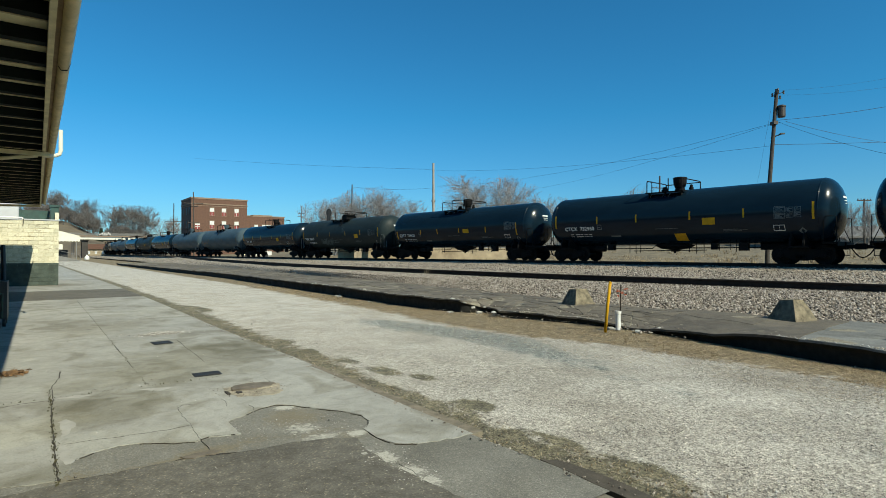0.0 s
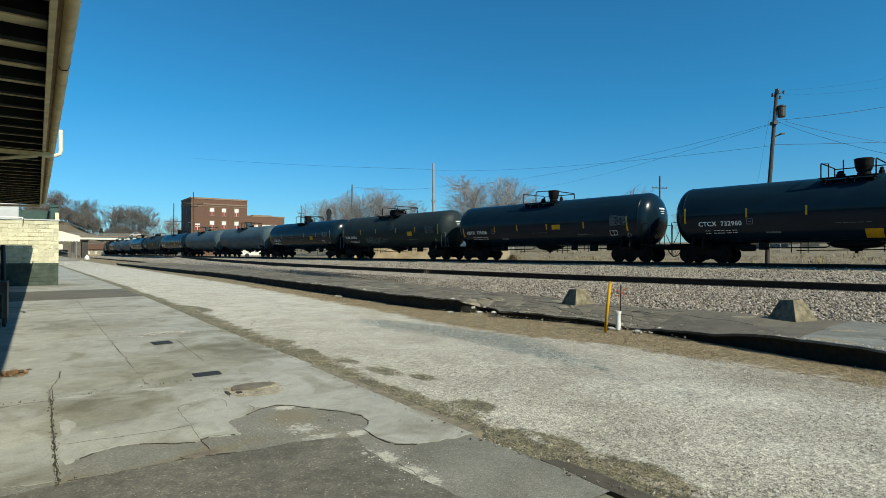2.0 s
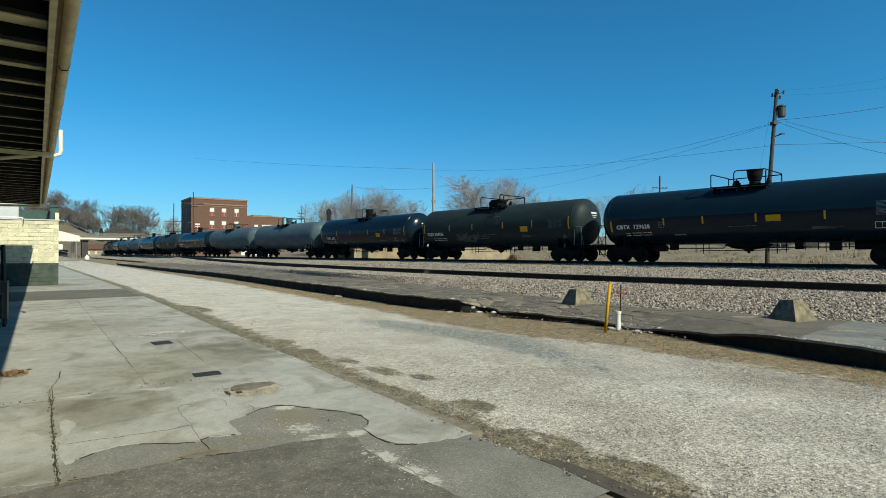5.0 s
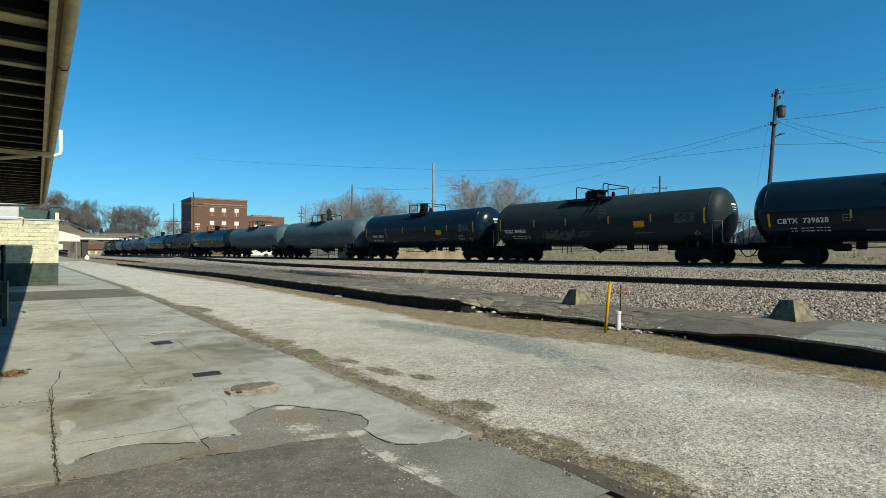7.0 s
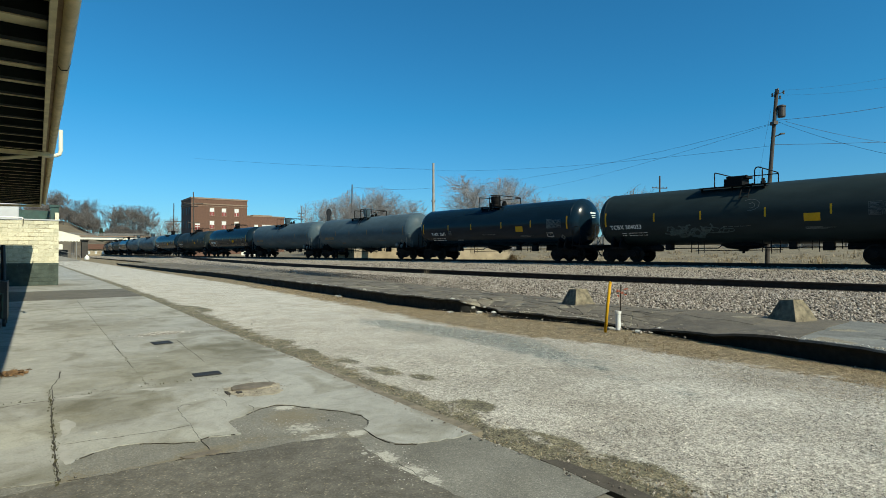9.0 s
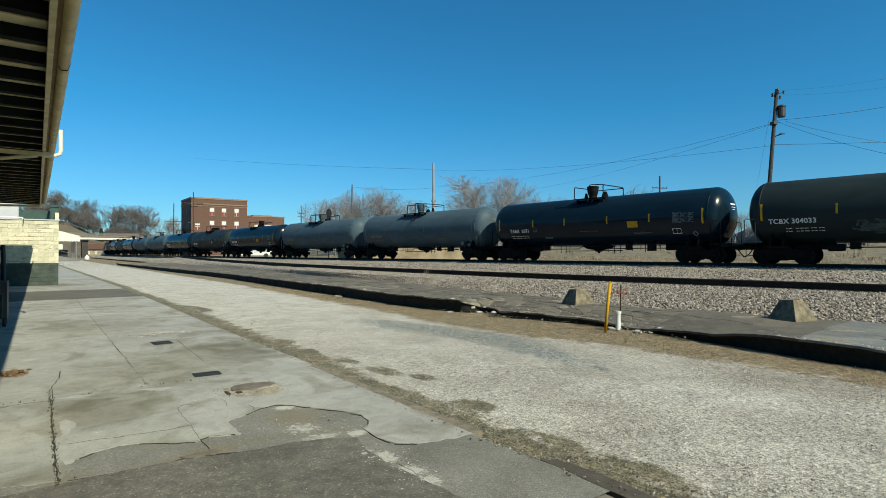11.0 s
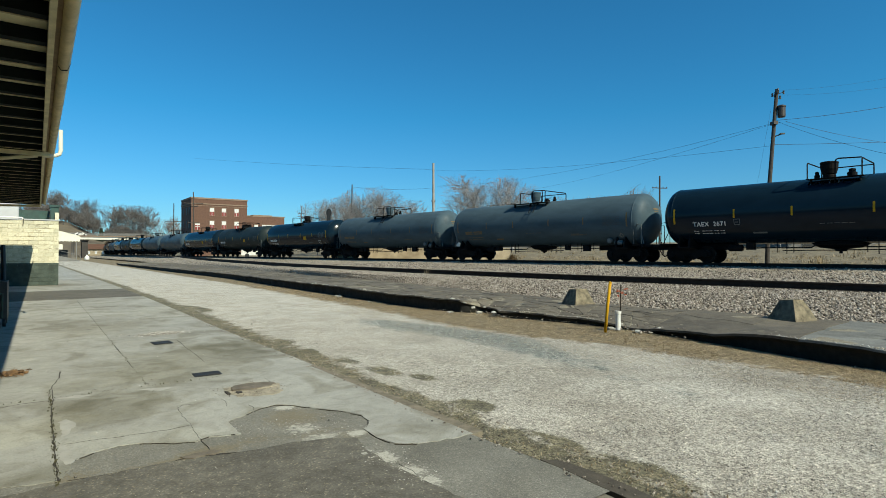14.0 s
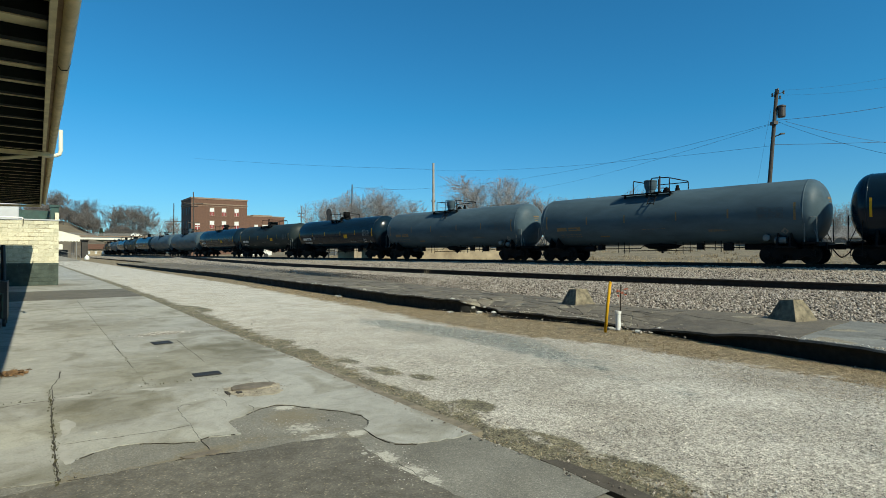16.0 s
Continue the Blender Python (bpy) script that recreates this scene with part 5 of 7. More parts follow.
for ri, (r0, r1) in enumerate(zip(ROWS, ROWS[1:])):
    cols = COLS if r1 < 8 else [-7.0, -3.0, 1.08]
    for ci, c0 in enumerate(cols):
        last = ci == len(cols) - 1
        c1 = cols[ci + 1] if not last else 3.2
        if r1 <= 2.6:
            continue
        lay_slab(c0, c1, r0, r1, rng.uniform(-0.0006, 0.0006), r0 < 7.0, last)
FAR_ROWS = [28.4, 33, 37.5, 42, 47, 53, 60, 70, 82, 95]
for r0, r1 in zip(FAR_ROWS, FAR_ROWS[1:]):
    for c0, c1, last in ((-3.0, 1.1, False), (1.1, 3, True)):
        lay_slab(c0, c1, r0, r1, rng.uniform(-0.004, 0.004), False, last)
strip_edge = [(edge_b(22.95 + 5.4 * i / 12), 22.95 + 5.4 * i / 12) for i in range(13)]
plate([(-7, 22.95)] + strip_edge + [(-7, 28.35)], -0.06, 0.002, M_ASPHALT, "tar_patch", slab_floor, "dark strip of patched asphalt")
TAR = plan([(-300, 900), (0, 879), (50, 868), (104, 855), (170, 841), (230, 830), (275, 822), (311, 814), (368, 806), (437, 797), (475, 790), (507, 784), (545, 778), (576, 775), (633, 773), (648, 790), (668, 806), (691, 820), (740, 842), (784, 862), (830, 884), (880, 912)]) + [(2.7, 1.2), (2.5, -2), (2.2, -6), (0, -9), (-5.5, -9), (-5.6, -2), (-5.3, 2)]
ragged = []
for i, p0 in enumerate(TAR):
    p1 = TAR[(i + 1) % len(TAR)]
    for k in range(5):
        x, y = p0[0] + (p1[0] - p0[0]) * k / 5, p0[1] + (p1[1] - p0[1]) * k / 5
        ragged.append((x + 0.03 * noise.noise(Vector((x * 7, y * 7, 2))), y + 0.03 * noise.noise(Vector((x * 7, y * 7, 6)))))
plate(ragged, -0.06, -0.0026, M_ASPHALT, "tar_patch", slab_floor, "dark worn asphalt patch with a ragged edge")


# the worn surface between slabs and asphalt, with crumbled cement and dirt
CEMENT = plan([(505, 720), (535, 757), (570, 772), (632, 765), (646, 799), (684, 806), (676, 824), (725, 831), (755, 851)])
CEMENT_R = [(0.14, 0.10, 0.55), (0.24, 0.24, 0.33), (0.26, 0.14, 0.36), (0.13, 0.11, 0.45), (0.10, 0.16, 0.36), (0.11, 0.18, 0.46), (0.11, 0.12, 0.42), (0.15, 0.14, 0.44), (0.16, 0.11, 0.48)]
DIRT = plan([(520, 738), (362, 800), (395, 792), (320, 812), (250, 825), (560, 765), (130, 846), (620, 768), (445, 778)])
DIRT_R = [(0.32, 0.36, 0.45), (0.24, 0.16, 0.55), (0.2, 0.14, 0.45), (0.3, 0.10, 0.45), (0.4, 0.08, 0.35), (0.4, 0.2, 0.3), (0.2, 0.2, 0.35), (0.2, 0.16, 0.35), (0.3, 0.16, 0.3)]
gx, gy = np.linspace(-7, 3.3, 300), np.linspace(2.3, 7.2, 150)
XX, YY = np.meshgrid(gx, gy)
lay = {}
for name, spots, radii in (("pale", CEMENT, CEMENT_R), ("dirt", DIRT, DIRT_R)):
    lay[name] = np.zeros(XX.shape)
    for (x, y), (rx, ry, amp) in zip(spots, radii):
        lay[name] = np.maximum(lay[name], amp * np.exp(-((XX - x) / rx) ** 2 - ((YY - y) / ry) ** 2))
edge_ok = np.array([min(3.3, edge_b(y) - 0.02) for y in gy])[:, None]
XC = np.minimum(XX, edge_ok)
ZZ = -0.0065 + 0.5 * 0.012 * lay["pale"] + np.array([[0.0025 * noise.noise(Vector((x * 5, y * 5, 3))) for x in gx] for y in gy])
me = bpy.data.meshes.new("worn_surface")
idx = np.arange(300 * 150).reshape(150, 300)
quads = np.stack([idx[:-1, :-1], idx[:-1, 1:], idx[1:, 1:], idx[1:, :-1]], 2).reshape(-1, 4)
me.from_pydata(np.stack([XC, YY, ZZ], 2).reshape(-1, 3).tolist(), [], quads.tolist())
me.materials.append(M_BASE)
for name in lay:
    me.attributes.new(name, "FLOAT", "POINT").data.foreach_set("value", lay[name].ravel())
worn_top = new("worn_surface", me)
worn_top.parent = slab_floor
tagged(worn_top, "worn grey aggregate with crumbled pale cement")


# loose stones, blades and leaves, many small pieces in one mesh
def scatter(name, places, sizes, flat, material, label, category, seed):
    """Small angular stones at places (n x 3), each of its own size."""
    r = np.random.default_rng(seed)
    k = len(places)
    base = np.array([(1, 0, 0), (0, 1, 0), (-1, 0, 0), (0, -1, 0), (0, 0, 1), (0, 0, -1)], float)
    v = base[None] * r.uniform(0.55, 1.3, (k, 6, 1)) + r.normal(0, 0.16, (k, 6, 3))
    ang = r.uniform(0, 2 * np.pi, k)
    c, s = np.cos(ang)[:, None], np.sin(ang)[:, None]
    x, y = v[:, :, 0] * c - v[:, :, 1] * s, v[:, :, 0] * s + v[:, :, 1] * c
    v = np.stack([x, y, v[:, :, 2] * flat], 2) * np.asarray(sizes)[:, None, None] + np.asarray(places)[:, None, :]
    tri = np.array([(0, 1, 4), (1, 2, 4), (2, 3, 4), (3, 0, 4), (1, 0, 5), (2, 1, 5), (3, 2, 5), (0, 3, 5)])
    f = (tri[None] + 6 * np.arange(k)[:, None, None]).reshape(-1)
    return raw_mesh(name, v.reshape(-1, 3), f, 3, material, label, category)


def raw_mesh(name, verts, loops, corners, material, label, category, kind="stuff", parent=None):
    me = bpy.data.meshes.new(name)
    nf = len(loops) // corners
    me.vertices.add(len(verts))
    me.vertices.foreach_set("co", np.ascontiguousarray(verts, dtype=np.float32).ravel())
    me.loops.add(len(loops))
    me.loops.foreach_set("vertex_index", np.ascontiguousarray(loops, dtype=np.int32))
    me.polygons.add(nf)
    me.polygons.foreach_set("loop_start", np.arange(nf, dtype=np.int32) * corners)
    me.polygons.foreach_set("loop_total", np.full(nf, corners, dtype=np.int32))
    me.update(calc_edges=True)
    me.materials.append(material)
    ob = new(name, me)
    if parent:
        ob.parent = parent
        return ob
    return tagged(ob, label, category, kind=kind)


def spread(count, q0, q1, lo, hi, height, seed, power=1.0):
    """Random places between two lines of the plan, thinner with distance."""
    r = np.random.default_rng(seed)
    out = np.empty((count, 3))
    for i in range(count):
        q = q0 + (q1 - q0) * r.random() ** power
        a, b = lo(q), hi(q)
        n = a + (b - a) * r.random()
        v = P_AX * q + N_AX * n
        out[i] = (v.x, v.y, height(q, n))
    return out


def ballast_z(q, n):
    cols = ballast_cols(q)
    return float(np.interp(n, [c[0] for c in cols], [c[1] for c in cols]))


k_ = Nodes("pale_chippings", 0.95)
k_.color(k_.ramp(k_.put("ShaderNodeNewGeometry").outputs["Random Per Island"], [(0.0, (0.10, 0.09, 0.08)), (0.3, (0.34, 0.315, 0.28)), (0.75, (0.52, 0.49, 0.44)), (1.0, (0.72, 0.69, 0.65))]))
M_CHIP = k_.m
r_ = np.random.default_rng(2)
pts = spread(52000, -1.5, 34, lambda q: toe_line(q) - 0.35, lambda q: rail1_line(q) - 0.12, lambda q, n: ballast_z(q, n) + 0.02, 3, 1.5)
scatter("ballast_stones", pts, r_.uniform(0.016, 0.044, len(pts)), 0.8, M_STONE, "loose grey ballast stones on the bank", "stones", 1)
pts = spread(16000, -1.5, 40, lambda q: rail1_line(q) + 0.12, lambda q: train_n(q) - 0.95, lambda q, n: ballast_z(q, n) + 0.02, 4, 1.3)
scatter("ballast_stones", pts, r_.uniform(0.025, 0.055, len(pts)), 0.8, M_STONE, "pale ballast stones between the tracks", "stones", 2)


def road_z(q, n):
    m = (plat_edge(q) + grass_edge(q)) / 2
    return float(np.interp(n, [plat_edge(q), m, grass_edge(q)], [-0.055, -0.022, -0.05]))


M_EARTHY = worn("dark_brown_kerb_stone", (0.07, 0.058, 0.043), 0.35, 7, 0.95, bump=0.6, world_space=True)
pts = spread(60000, -0.5, 13, lambda q: plat_edge(q) + 0.6, grass_edge, lambda q, n: road_z(q, n) + 0.002, 5, 2.0)
scatter("gravel_chippings", pts, r_.uniform(0.003, 0.0075, len(pts)) * r_.choice([1, 1, 1, 1, 1.5], len(pts)), 0.7, M_CHIP, "pale loose gravel chippings on the driveway", "gravel", 3)
pts = spread(1500, 0.8, 16, lambda q: plat_edge(q) - 0.12, lambda q: plat_edge(q) + 0.5, lambda q, n: -0.03 if n > plat_edge(q) else 0.005, 6, 1.6)
scatter("edge_rubble", pts, r_.uniform(0.004, 0.015, len(pts)), 0.7, M_STONE, "crumbled stones along the platform edge", "rubble", 4)
pts = spread(420, 4.6, 12, lambda q: slab_edge(q) - 0.35, lambda q: slab_edge(q) + 0.9, lambda q, n: 0.0 if n < slab_edge(q) else slab_height(q) + 0.05, 7)
scatter("slab_rubble", pts, r_.uniform(0.008, 0.03, len(pts)), 0.6, M_STONE, "broken concrete rubble at the old slab's edge", "rubble", 5)


def blades(name, places, heights, material, label, category, seed, lean=0.8, width=0.006):
    """Dry grass: one thin bent blade at each place."""
    r = np.random.default_rng(seed)
    k = len(places)
    h = np.asarray(heights)[:, None]
    ang = r.uniform(0, 2 * np.pi, k)
    d = np.stack([np.cos(ang), np.sin(ang), np.zeros(k)], 1)
    side = np.stack([-d[:, 1], d[:, 0], np.zeros(k)], 1) * (width * r.uniform(0.6, 1.5, (k, 1)))
    up = np.array([0, 0, 1.0])
    ln = lean * r.uniform(0.2, 1.0, (k, 1))
    p0 = np.asarray(places)
    mid = p0 + up * h * 0.6 + d * h * ln * 0.3
    tip = p0 + up * h * (1 - 0.3 * ln) + d * h * ln
    v = np.stack([p0 - side, p0 + side, mid + side * 0.7, mid - side * 0.7, tip], 1).reshape(-1, 3)
    tri = np.array([(0, 1, 2), (0, 2, 3), (3, 2, 4)])
    f = (tri[None] + 5 * np.arange(k)[:, None, None]).reshape(-1)
    return raw_mesh(name, v, f, 3, material, label, category)


pts = spread(52000, -1.0, 26, lambda q: grass_edge(q) - 0.15, lambda q: slab_edge(q) + 0.02, lambda q, n: -0.055, 11, 1.7)
pts = pts[[noise.noise(Vector((x * 2.6, y * 2.6, 4))) + 0.6 * noise.noise(Vector((x * 9, y * 9, 8))) > -0.18 for x, y, _z in pts]]
blades("grass_strip", pts, r_.uniform(0.012, 0.04, len(pts)), M_BLADE, "short dry grass strip beside the driveway", "grass", 12, 3.4, 0.0042)
pts = spread(5000, -1.0, 16, lambda q: grass_edge(q) - 1.3, lambda q: grass_edge(q), lambda q, n: road_z(q, n) + 0.006, 51, 1.6)
blades("loose_straw", pts, r_.uniform(0.006, 0.02, len(pts)), M_BLADE, "loose straw blown over the gravel", "straw", 52, 4.5, 0.004)
pts = spread(1800, 0.6, 14, lambda q: plat_edge(q) + 0.05, lambda q: plat_edge(q) + 0.55, lambda q, n: -0.055, 13, 1.5)
blades("edge_grass", pts, r_.uniform(0.01, 0.03, len(pts)), M_BLADE, "sparse dry grass along the platform edge", "grass", 14, 3.0, 0.004)
def field_z(q, n):
    return float(np.interp(n - train_n(q), [3.1, 5, 12, 25, 50], [0.47, 0.55, 0.9, 1.7, 2.7]))


seeds_ = spread(240, -6, 80, lambda q: train_n(q) + 3.4, lambda q: train_n(q) + 26, field_z, 15, 1.2)
r_ = np.random.default_rng(9)
pts = np.repeat(seeds_, 26, axis=0) + r_.normal(0, 1, (240 * 26, 3)) * np.array([0.22, 0.22, 0.0])
blades("field_grass", pts, r_.uniform(0.10, 0.42, len(pts)), M_BLADE, "tufts of tall dry grass in the field behind the railway", "grass", 16, 1.4, 0.014)


low_ = spread(1500, -6, 70, lambda q: train_n(q) + 3.3, lambda q: train_n(q) + 18, field_z, 25, 1.3)
pts = np.repeat(low_, 12, axis=0) + r_.normal(0, 1, (1500 * 12, 3)) * np.array([0.3, 0.3, 0.0])
blades("field_stubble", pts, r_.uniform(0.05, 0.2, len(pts)), M_BLADE, "low dry stubble in the field behind the railway", "grass", 26, 2.2, 0.012)


pts = []
for x, depth, count in ((1050, 40, 60), (1101, 39, 90), (1122, 39, 120), (1133, 39.5, 110), (1143, 39, 80), (1221, 38, 60), (985, 41, 50), (1290, 37, 70), (1330, 37, 40), (1450, 36, 60), (1180, 40, 40)):
    p = Vector(((x - 784) / F_PX * depth, depth, 0))
    q, n = p.dot(P_AX), p.dot(N_AX)
    pts += [(p.x + r_.normal(0, 0.16), p.y + r_.normal(0, 0.16), field_z(q, n) - 0.03) for _ in range(count)]
blades("straw_clumps", np.array(pts), r_.uniform(0.25, 0.8, len(pts)), M_STRAW, "tall pale straw clumps in the field behind the railway", "grass", 27, 0.5, 0.010)


def weeds_in_joint(points, seed, count=260):
    r = np.random.default_rng(seed)
    out = []
    for _ in range(count):
        i = r.integers(0, len(points) - 1)
        u = r.random()
        b = points[i][0] + (points[i + 1][0] - points[i][0]) * u + r.normal(0, 0.012)
        a = points[i][1] + (points[i + 1][1] - points[i][1]) * u
        v = S(a, b, -0.004)
        out.append(tuple(v))
    return np.array(out)


pts = np.concatenate([weeds_in_joint([(0.12, 4.6), (0.12, 7.9)], 1, 280), weeds_in_joint([(1.08, 7), (1.08, 12)], 2, 60), weeds_in_joint([(-1, 7.4), (2, 7.4)], 3, 90)])
blades("joint_weeds", pts, r_.uniform(0.008, 0.03, len(pts)), M_MOSS, "small weeds growing in the paving joints", "weeds", 17, 1.2, 0.005)

# a dry shrub behind the tracks and a dead weed on the ballast
r_ = np.random.default_rng(71)


def shrub(name, x, depth, z, radius, height, count, label):
    c = far_at(x, 448, depth)
    k = r_.normal(0, 0.35, (count, 2)) * radius
    pts = np.stack([c.x + k[:, 0], c.y + k[:, 1], np.full(count, z) + r_.uniform(0, height * 0.55, count) * np.exp(-(k ** 2).sum(1) / radius ** 2)], 1)
    blades(name, pts, r_.uniform(0.25, 0.55, count) * height, M_BRUSH if radius > 0.2 else M_BLADE, label, "shrub", 72, 0.9, 0.012 if radius > 0.2 else 0.004)


M_BRUSH = worn("dry_brown_brushwood", (0.16, 0.105, 0.05), 0.4, 20, 0.95, bump=0)
shrub("dry_shrub", 907, 47.4, 0.52, 0.62, 1.15, 900, "dry brown shrub in the field behind the tracks")
shrub("dry_weed", 756, 24.2, 0.54, 0.12, 0.6, 30, "dead weed stalks standing on the ballast")

# ---- platform details ----


def crack(points, width, label="dark crack in the concrete", z=0.0014):
    """A thin jagged crack laid into the paving."""
    pts = plan(points)
    line = []
    for (x0, y0), (x1, y1) in zip(pts, pts[1:]):
        n = max(2, int(math.hypot(x1 - x0, y1 - y0) / 0.035))
        for i in range(n):
            u = i / n
            line.append((x0 + (x1 - x0) * u, y0 + (y1 - y0) * u))
    line.append(pts[-1])
    left, right = [], []
    for i, (x, y) in enumerate(line):
        o, p = line[max(i - 1, 0)], line[min(i + 1, len(line) - 1)]
        d = Vector((p[0] - o[0], p[1] - o[1])).normalized()
        w = width * (0.35 + 1.1 * abs(noise.noise(Vector((x * 6, y * 6, 4)))) * 2) * (0.3 if i in (0, len(line) - 1) else 1)
        jx = 0.018 * noise.noise(Vector((x * 8, y * 8, 3)))
        jy = 0.018 * noise.noise(Vector((x * 8, y * 8, 13))) + 0.014 * noise.noise(Vector((x * 31, y * 31, 17)))
        left.append((x - d.y * w + jx, y + d.x * w + jy))
        right.append((x + d.y * w + jx, y - d.x * w + jy))
    plate(left + right[::-1], -0.02, z, M_CRACK, "crack", slab_floor, label)


crack([(316, 722), (326, 738), (338, 752), (352, 772), (378, 801)], 0.0022)
crack([(95, 702), (92, 740), (97, 780), (100, 820), (106, 851)], 0.007, "weedy open crack in the concrete")
crack([(108, 657), (104, 672), (93, 684), (95, 702)], 0.006)
crack([(113, 786), (170, 778), (240, 769), (300, 760), (341, 752)], 0.005)
crack([(345, 781), (372, 772), (426, 767)], 0.002)
for piece in ([(489, 716), (520, 718), (548, 721)], [(556, 723), (580, 725), (612, 729)], [(618, 731), (640, 735), (651, 743), (652, 750), (647, 757)], [(650, 763), (664, 773), (691, 783)], [(700, 785), (737, 785)]):
    crack(piece, 0.0016, "dark crumbling edge of the broken slab")
crack([(437, 734), (462, 723), (489, 716)], 0.0012)
crack([(316, 722), (322, 717), (345, 715)], 0.003)
crack([(134, 814), (165, 801)], 0.0012)
crack([(250, 785), (300, 784), (345, 782)], 0.0014)
crack([(120, 850), (170, 842), (230, 831), (275, 823), (311, 815)], 0.0014, z=-0.0025)
crack([(378, 802), (437, 798), (475, 791), (507, 785)], 0.0022, z=-0.0025)
crack([(700, 818), (730, 830), (742, 842)], 0.003, z=-0.004)
crack([(311, 814), (345, 806), (378, 804), (410, 801)], 0.005, z=-0.0025)
crack([(315, 602), (330, 616), (345, 626), (362, 640)], 0.004)
crack([(0, 722), (40, 715), (95, 708)], 0.006)


def cover(x, y, w, d, turn):
    b, a = plan([(x, y)])[0]
    lid = thing("access_cover", STATION @ pose(b, a, 0, 0, 0, turn), "small black iron cover set in the paving", "cover", "iron covers")
    bm = bmesh.new()
    box(bm, -w / 2, w / 2, -d / 2, d / 2, -0.02, 0.007)
    part("frame", bm, M_PLATE, lid)
    bm = bmesh.new()
    box(bm, -w / 2 + 0.02, w / 2 - 0.02, -d / 2 + 0.02, d / 2 - 0.02, 0.0, 0.010)
    bmesh.ops.bevel(bm, geom=bm.edges[:], offset=0.004, segments=1)
    part("lid", bm, M_PLATE, lid)


cover(287, 607, 0.30, 0.36, 3)
cover(367, 662, 0.33, 0.24, -3)


def spall(x, y, w, d, seed, label):
    """A broken hollow patch with a crumbly rim."""
    b, a = plan([(x, y)])[0]
    outline = []
    for i in range(40):
        t = 2 * math.pi * i / 40
        r = 1 + 0.35 * noise.noise(Vector((math.cos(t) * 1.6, math.sin(t) * 1.6, seed)))
        outline.append((b + w / 2 * r * math.cos(t), a + d / 2 * r * math.sin(t)))
    plate(outline, -0.02, 0.006, M_AGGREGATE, "worn_patch", slab_floor, label)
    inner = [(b + (x - b) * 0.7 + 0.03, a + (y - a) * 0.6) for x, y in outline]
    plate(inner, -0.02, 0.009, M_ASPHALT, "worn_patch", slab_floor)
    r = np.random.default_rng(seed)
    ring = []
    for i in range(150):
        p = outline[r.integers(0, 40)]
        u = r.uniform(0.2, 1.1)
        v = S(a + (p[1] - a) * u, b + (p[0] - b) * u, 0.008)
        ring.append(tuple(v))
    scatter("spall_rubble", np.array(ring), r.uniform(0.003, 0.012, 150), 0.6, M_STONE, "crumbled pale concrete round a broken patch", "rubble", seed + 20)


M_TAN = worn("tan_crumbled_cement", (0.36, 0.315, 0.235), 0.3, 12, 0.95, bump=0.6, dirt=(0.12, 0.095, 0.06), dirt_amount=0.8, world_space=True)
M_HOLLOW = worn("brown_grey_worn_lump", (0.155, 0.13, 0.10), 0.35, 9, 0.95, bump=0.5, world_space=True)


def blown_patch(x, y, w, d, seed, label):
    """A blown patch: a crumbled tan rim, a raised dark lump behind and small black holes in front."""
    b, a = plan([(x, y)])[0]

    def shape(cx, cy, rx, ry, wild, sd):
        out = []
        for i in range(44):
            t = 2 * math.pi * i / 44
            k = 1 + wild * noise.noise(Vector((math.cos(t) * 1.5, math.sin(t) * 1.5, sd))) + 0.5 * wild * noise.noise(Vector((math.cos(t) * 5, math.sin(t) * 5, sd)))
            out.append((cx + rx * k * math.cos(t), cy + ry * k * math.sin(t)))
        return out
    plate(shape(b, a, w * 0.5, d * 0.5, 0.45, seed), -0.02, 0.005, M_TAN, "worn_patch", slab_floor, label)
    plate(shape(b, a + d * 0.14, w * 0.40, d * 0.22, 0.3, seed + 2), -0.02, 0.022, M_HOLLOW, "worn_patch", slab_floor)
    plate(shape(b + w * 0.15, a + d * 0.02, w * 0.3, d * 0.12, 0.4, seed + 4), -0.02, 0.014, M_TAN, "worn_patch", slab_floor)
    plate(shape(b - w * 0.47, a - d * 0.08, 0.022, 0.085, 0.5, seed + 5), -0.02, 0.012, M_CRACK, "hole", slab_floor)
    plate(shape(b - w * 0.31, a - d * 0.16, 0.03, 0.05, 0.6, seed + 6), -0.02, 0.012, M_CRACK, "hole", slab_floor)
    r = np.random.default_rng(seed)
    k = 420
    t, u = r.uniform(0, 6.283, k), np.abs(r.normal(0.75, 0.3, k))
    pts = np.array([tuple(S(a + d * 0.5 * q * math.sin(p), b + w * 0.5 * q * math.cos(p), 0.006)) for p, q in zip(t, u)])
    scatter("spall_rubble", pts, r.uniform(0.002, 0.010, k), 0.6, M_STONE, "crumbled pale concrete round a broken patch", "rubble", seed + 20)


blown_patch(450, 688, 0.66, 0.62, 3, "blown tan patch in the concrete with black holes")
for x, y in ((468, 668), (440, 716), (392, 706)):
    crack([(x, y), (x + 8, y + 5), (x + 12, y + 14)], 0.002)
r = np.random.default_rng(61)
pts = np.array([tuple(S(r.uniform(4.5, 20), r.uniform(-2.5, 2.6), 0.004)) for _ in range(420)])
scatter("paving_chips", pts, r.uniform(0.002, 0.007, 420) * r.choice([1, 1, 1, 2], 420), 0.6, M_CHIP, "scattered pale chips on the paving", "rubble", 62)
pts = np.array([tuple(S(r.uniform(2.6, 5.2), r.uniform(-2.5, 3.0), -0.002)) for _ in range(500)])
scatter("asphalt_chips", pts, r.uniform(0.0015, 0.005, 500), 0.6, M_CHIP, "scattered pale chips on the asphalt", "rubble", 63)
spall(285, 591, 0.75, 0.34, 5, "crumbling hollow patch in the concrete")
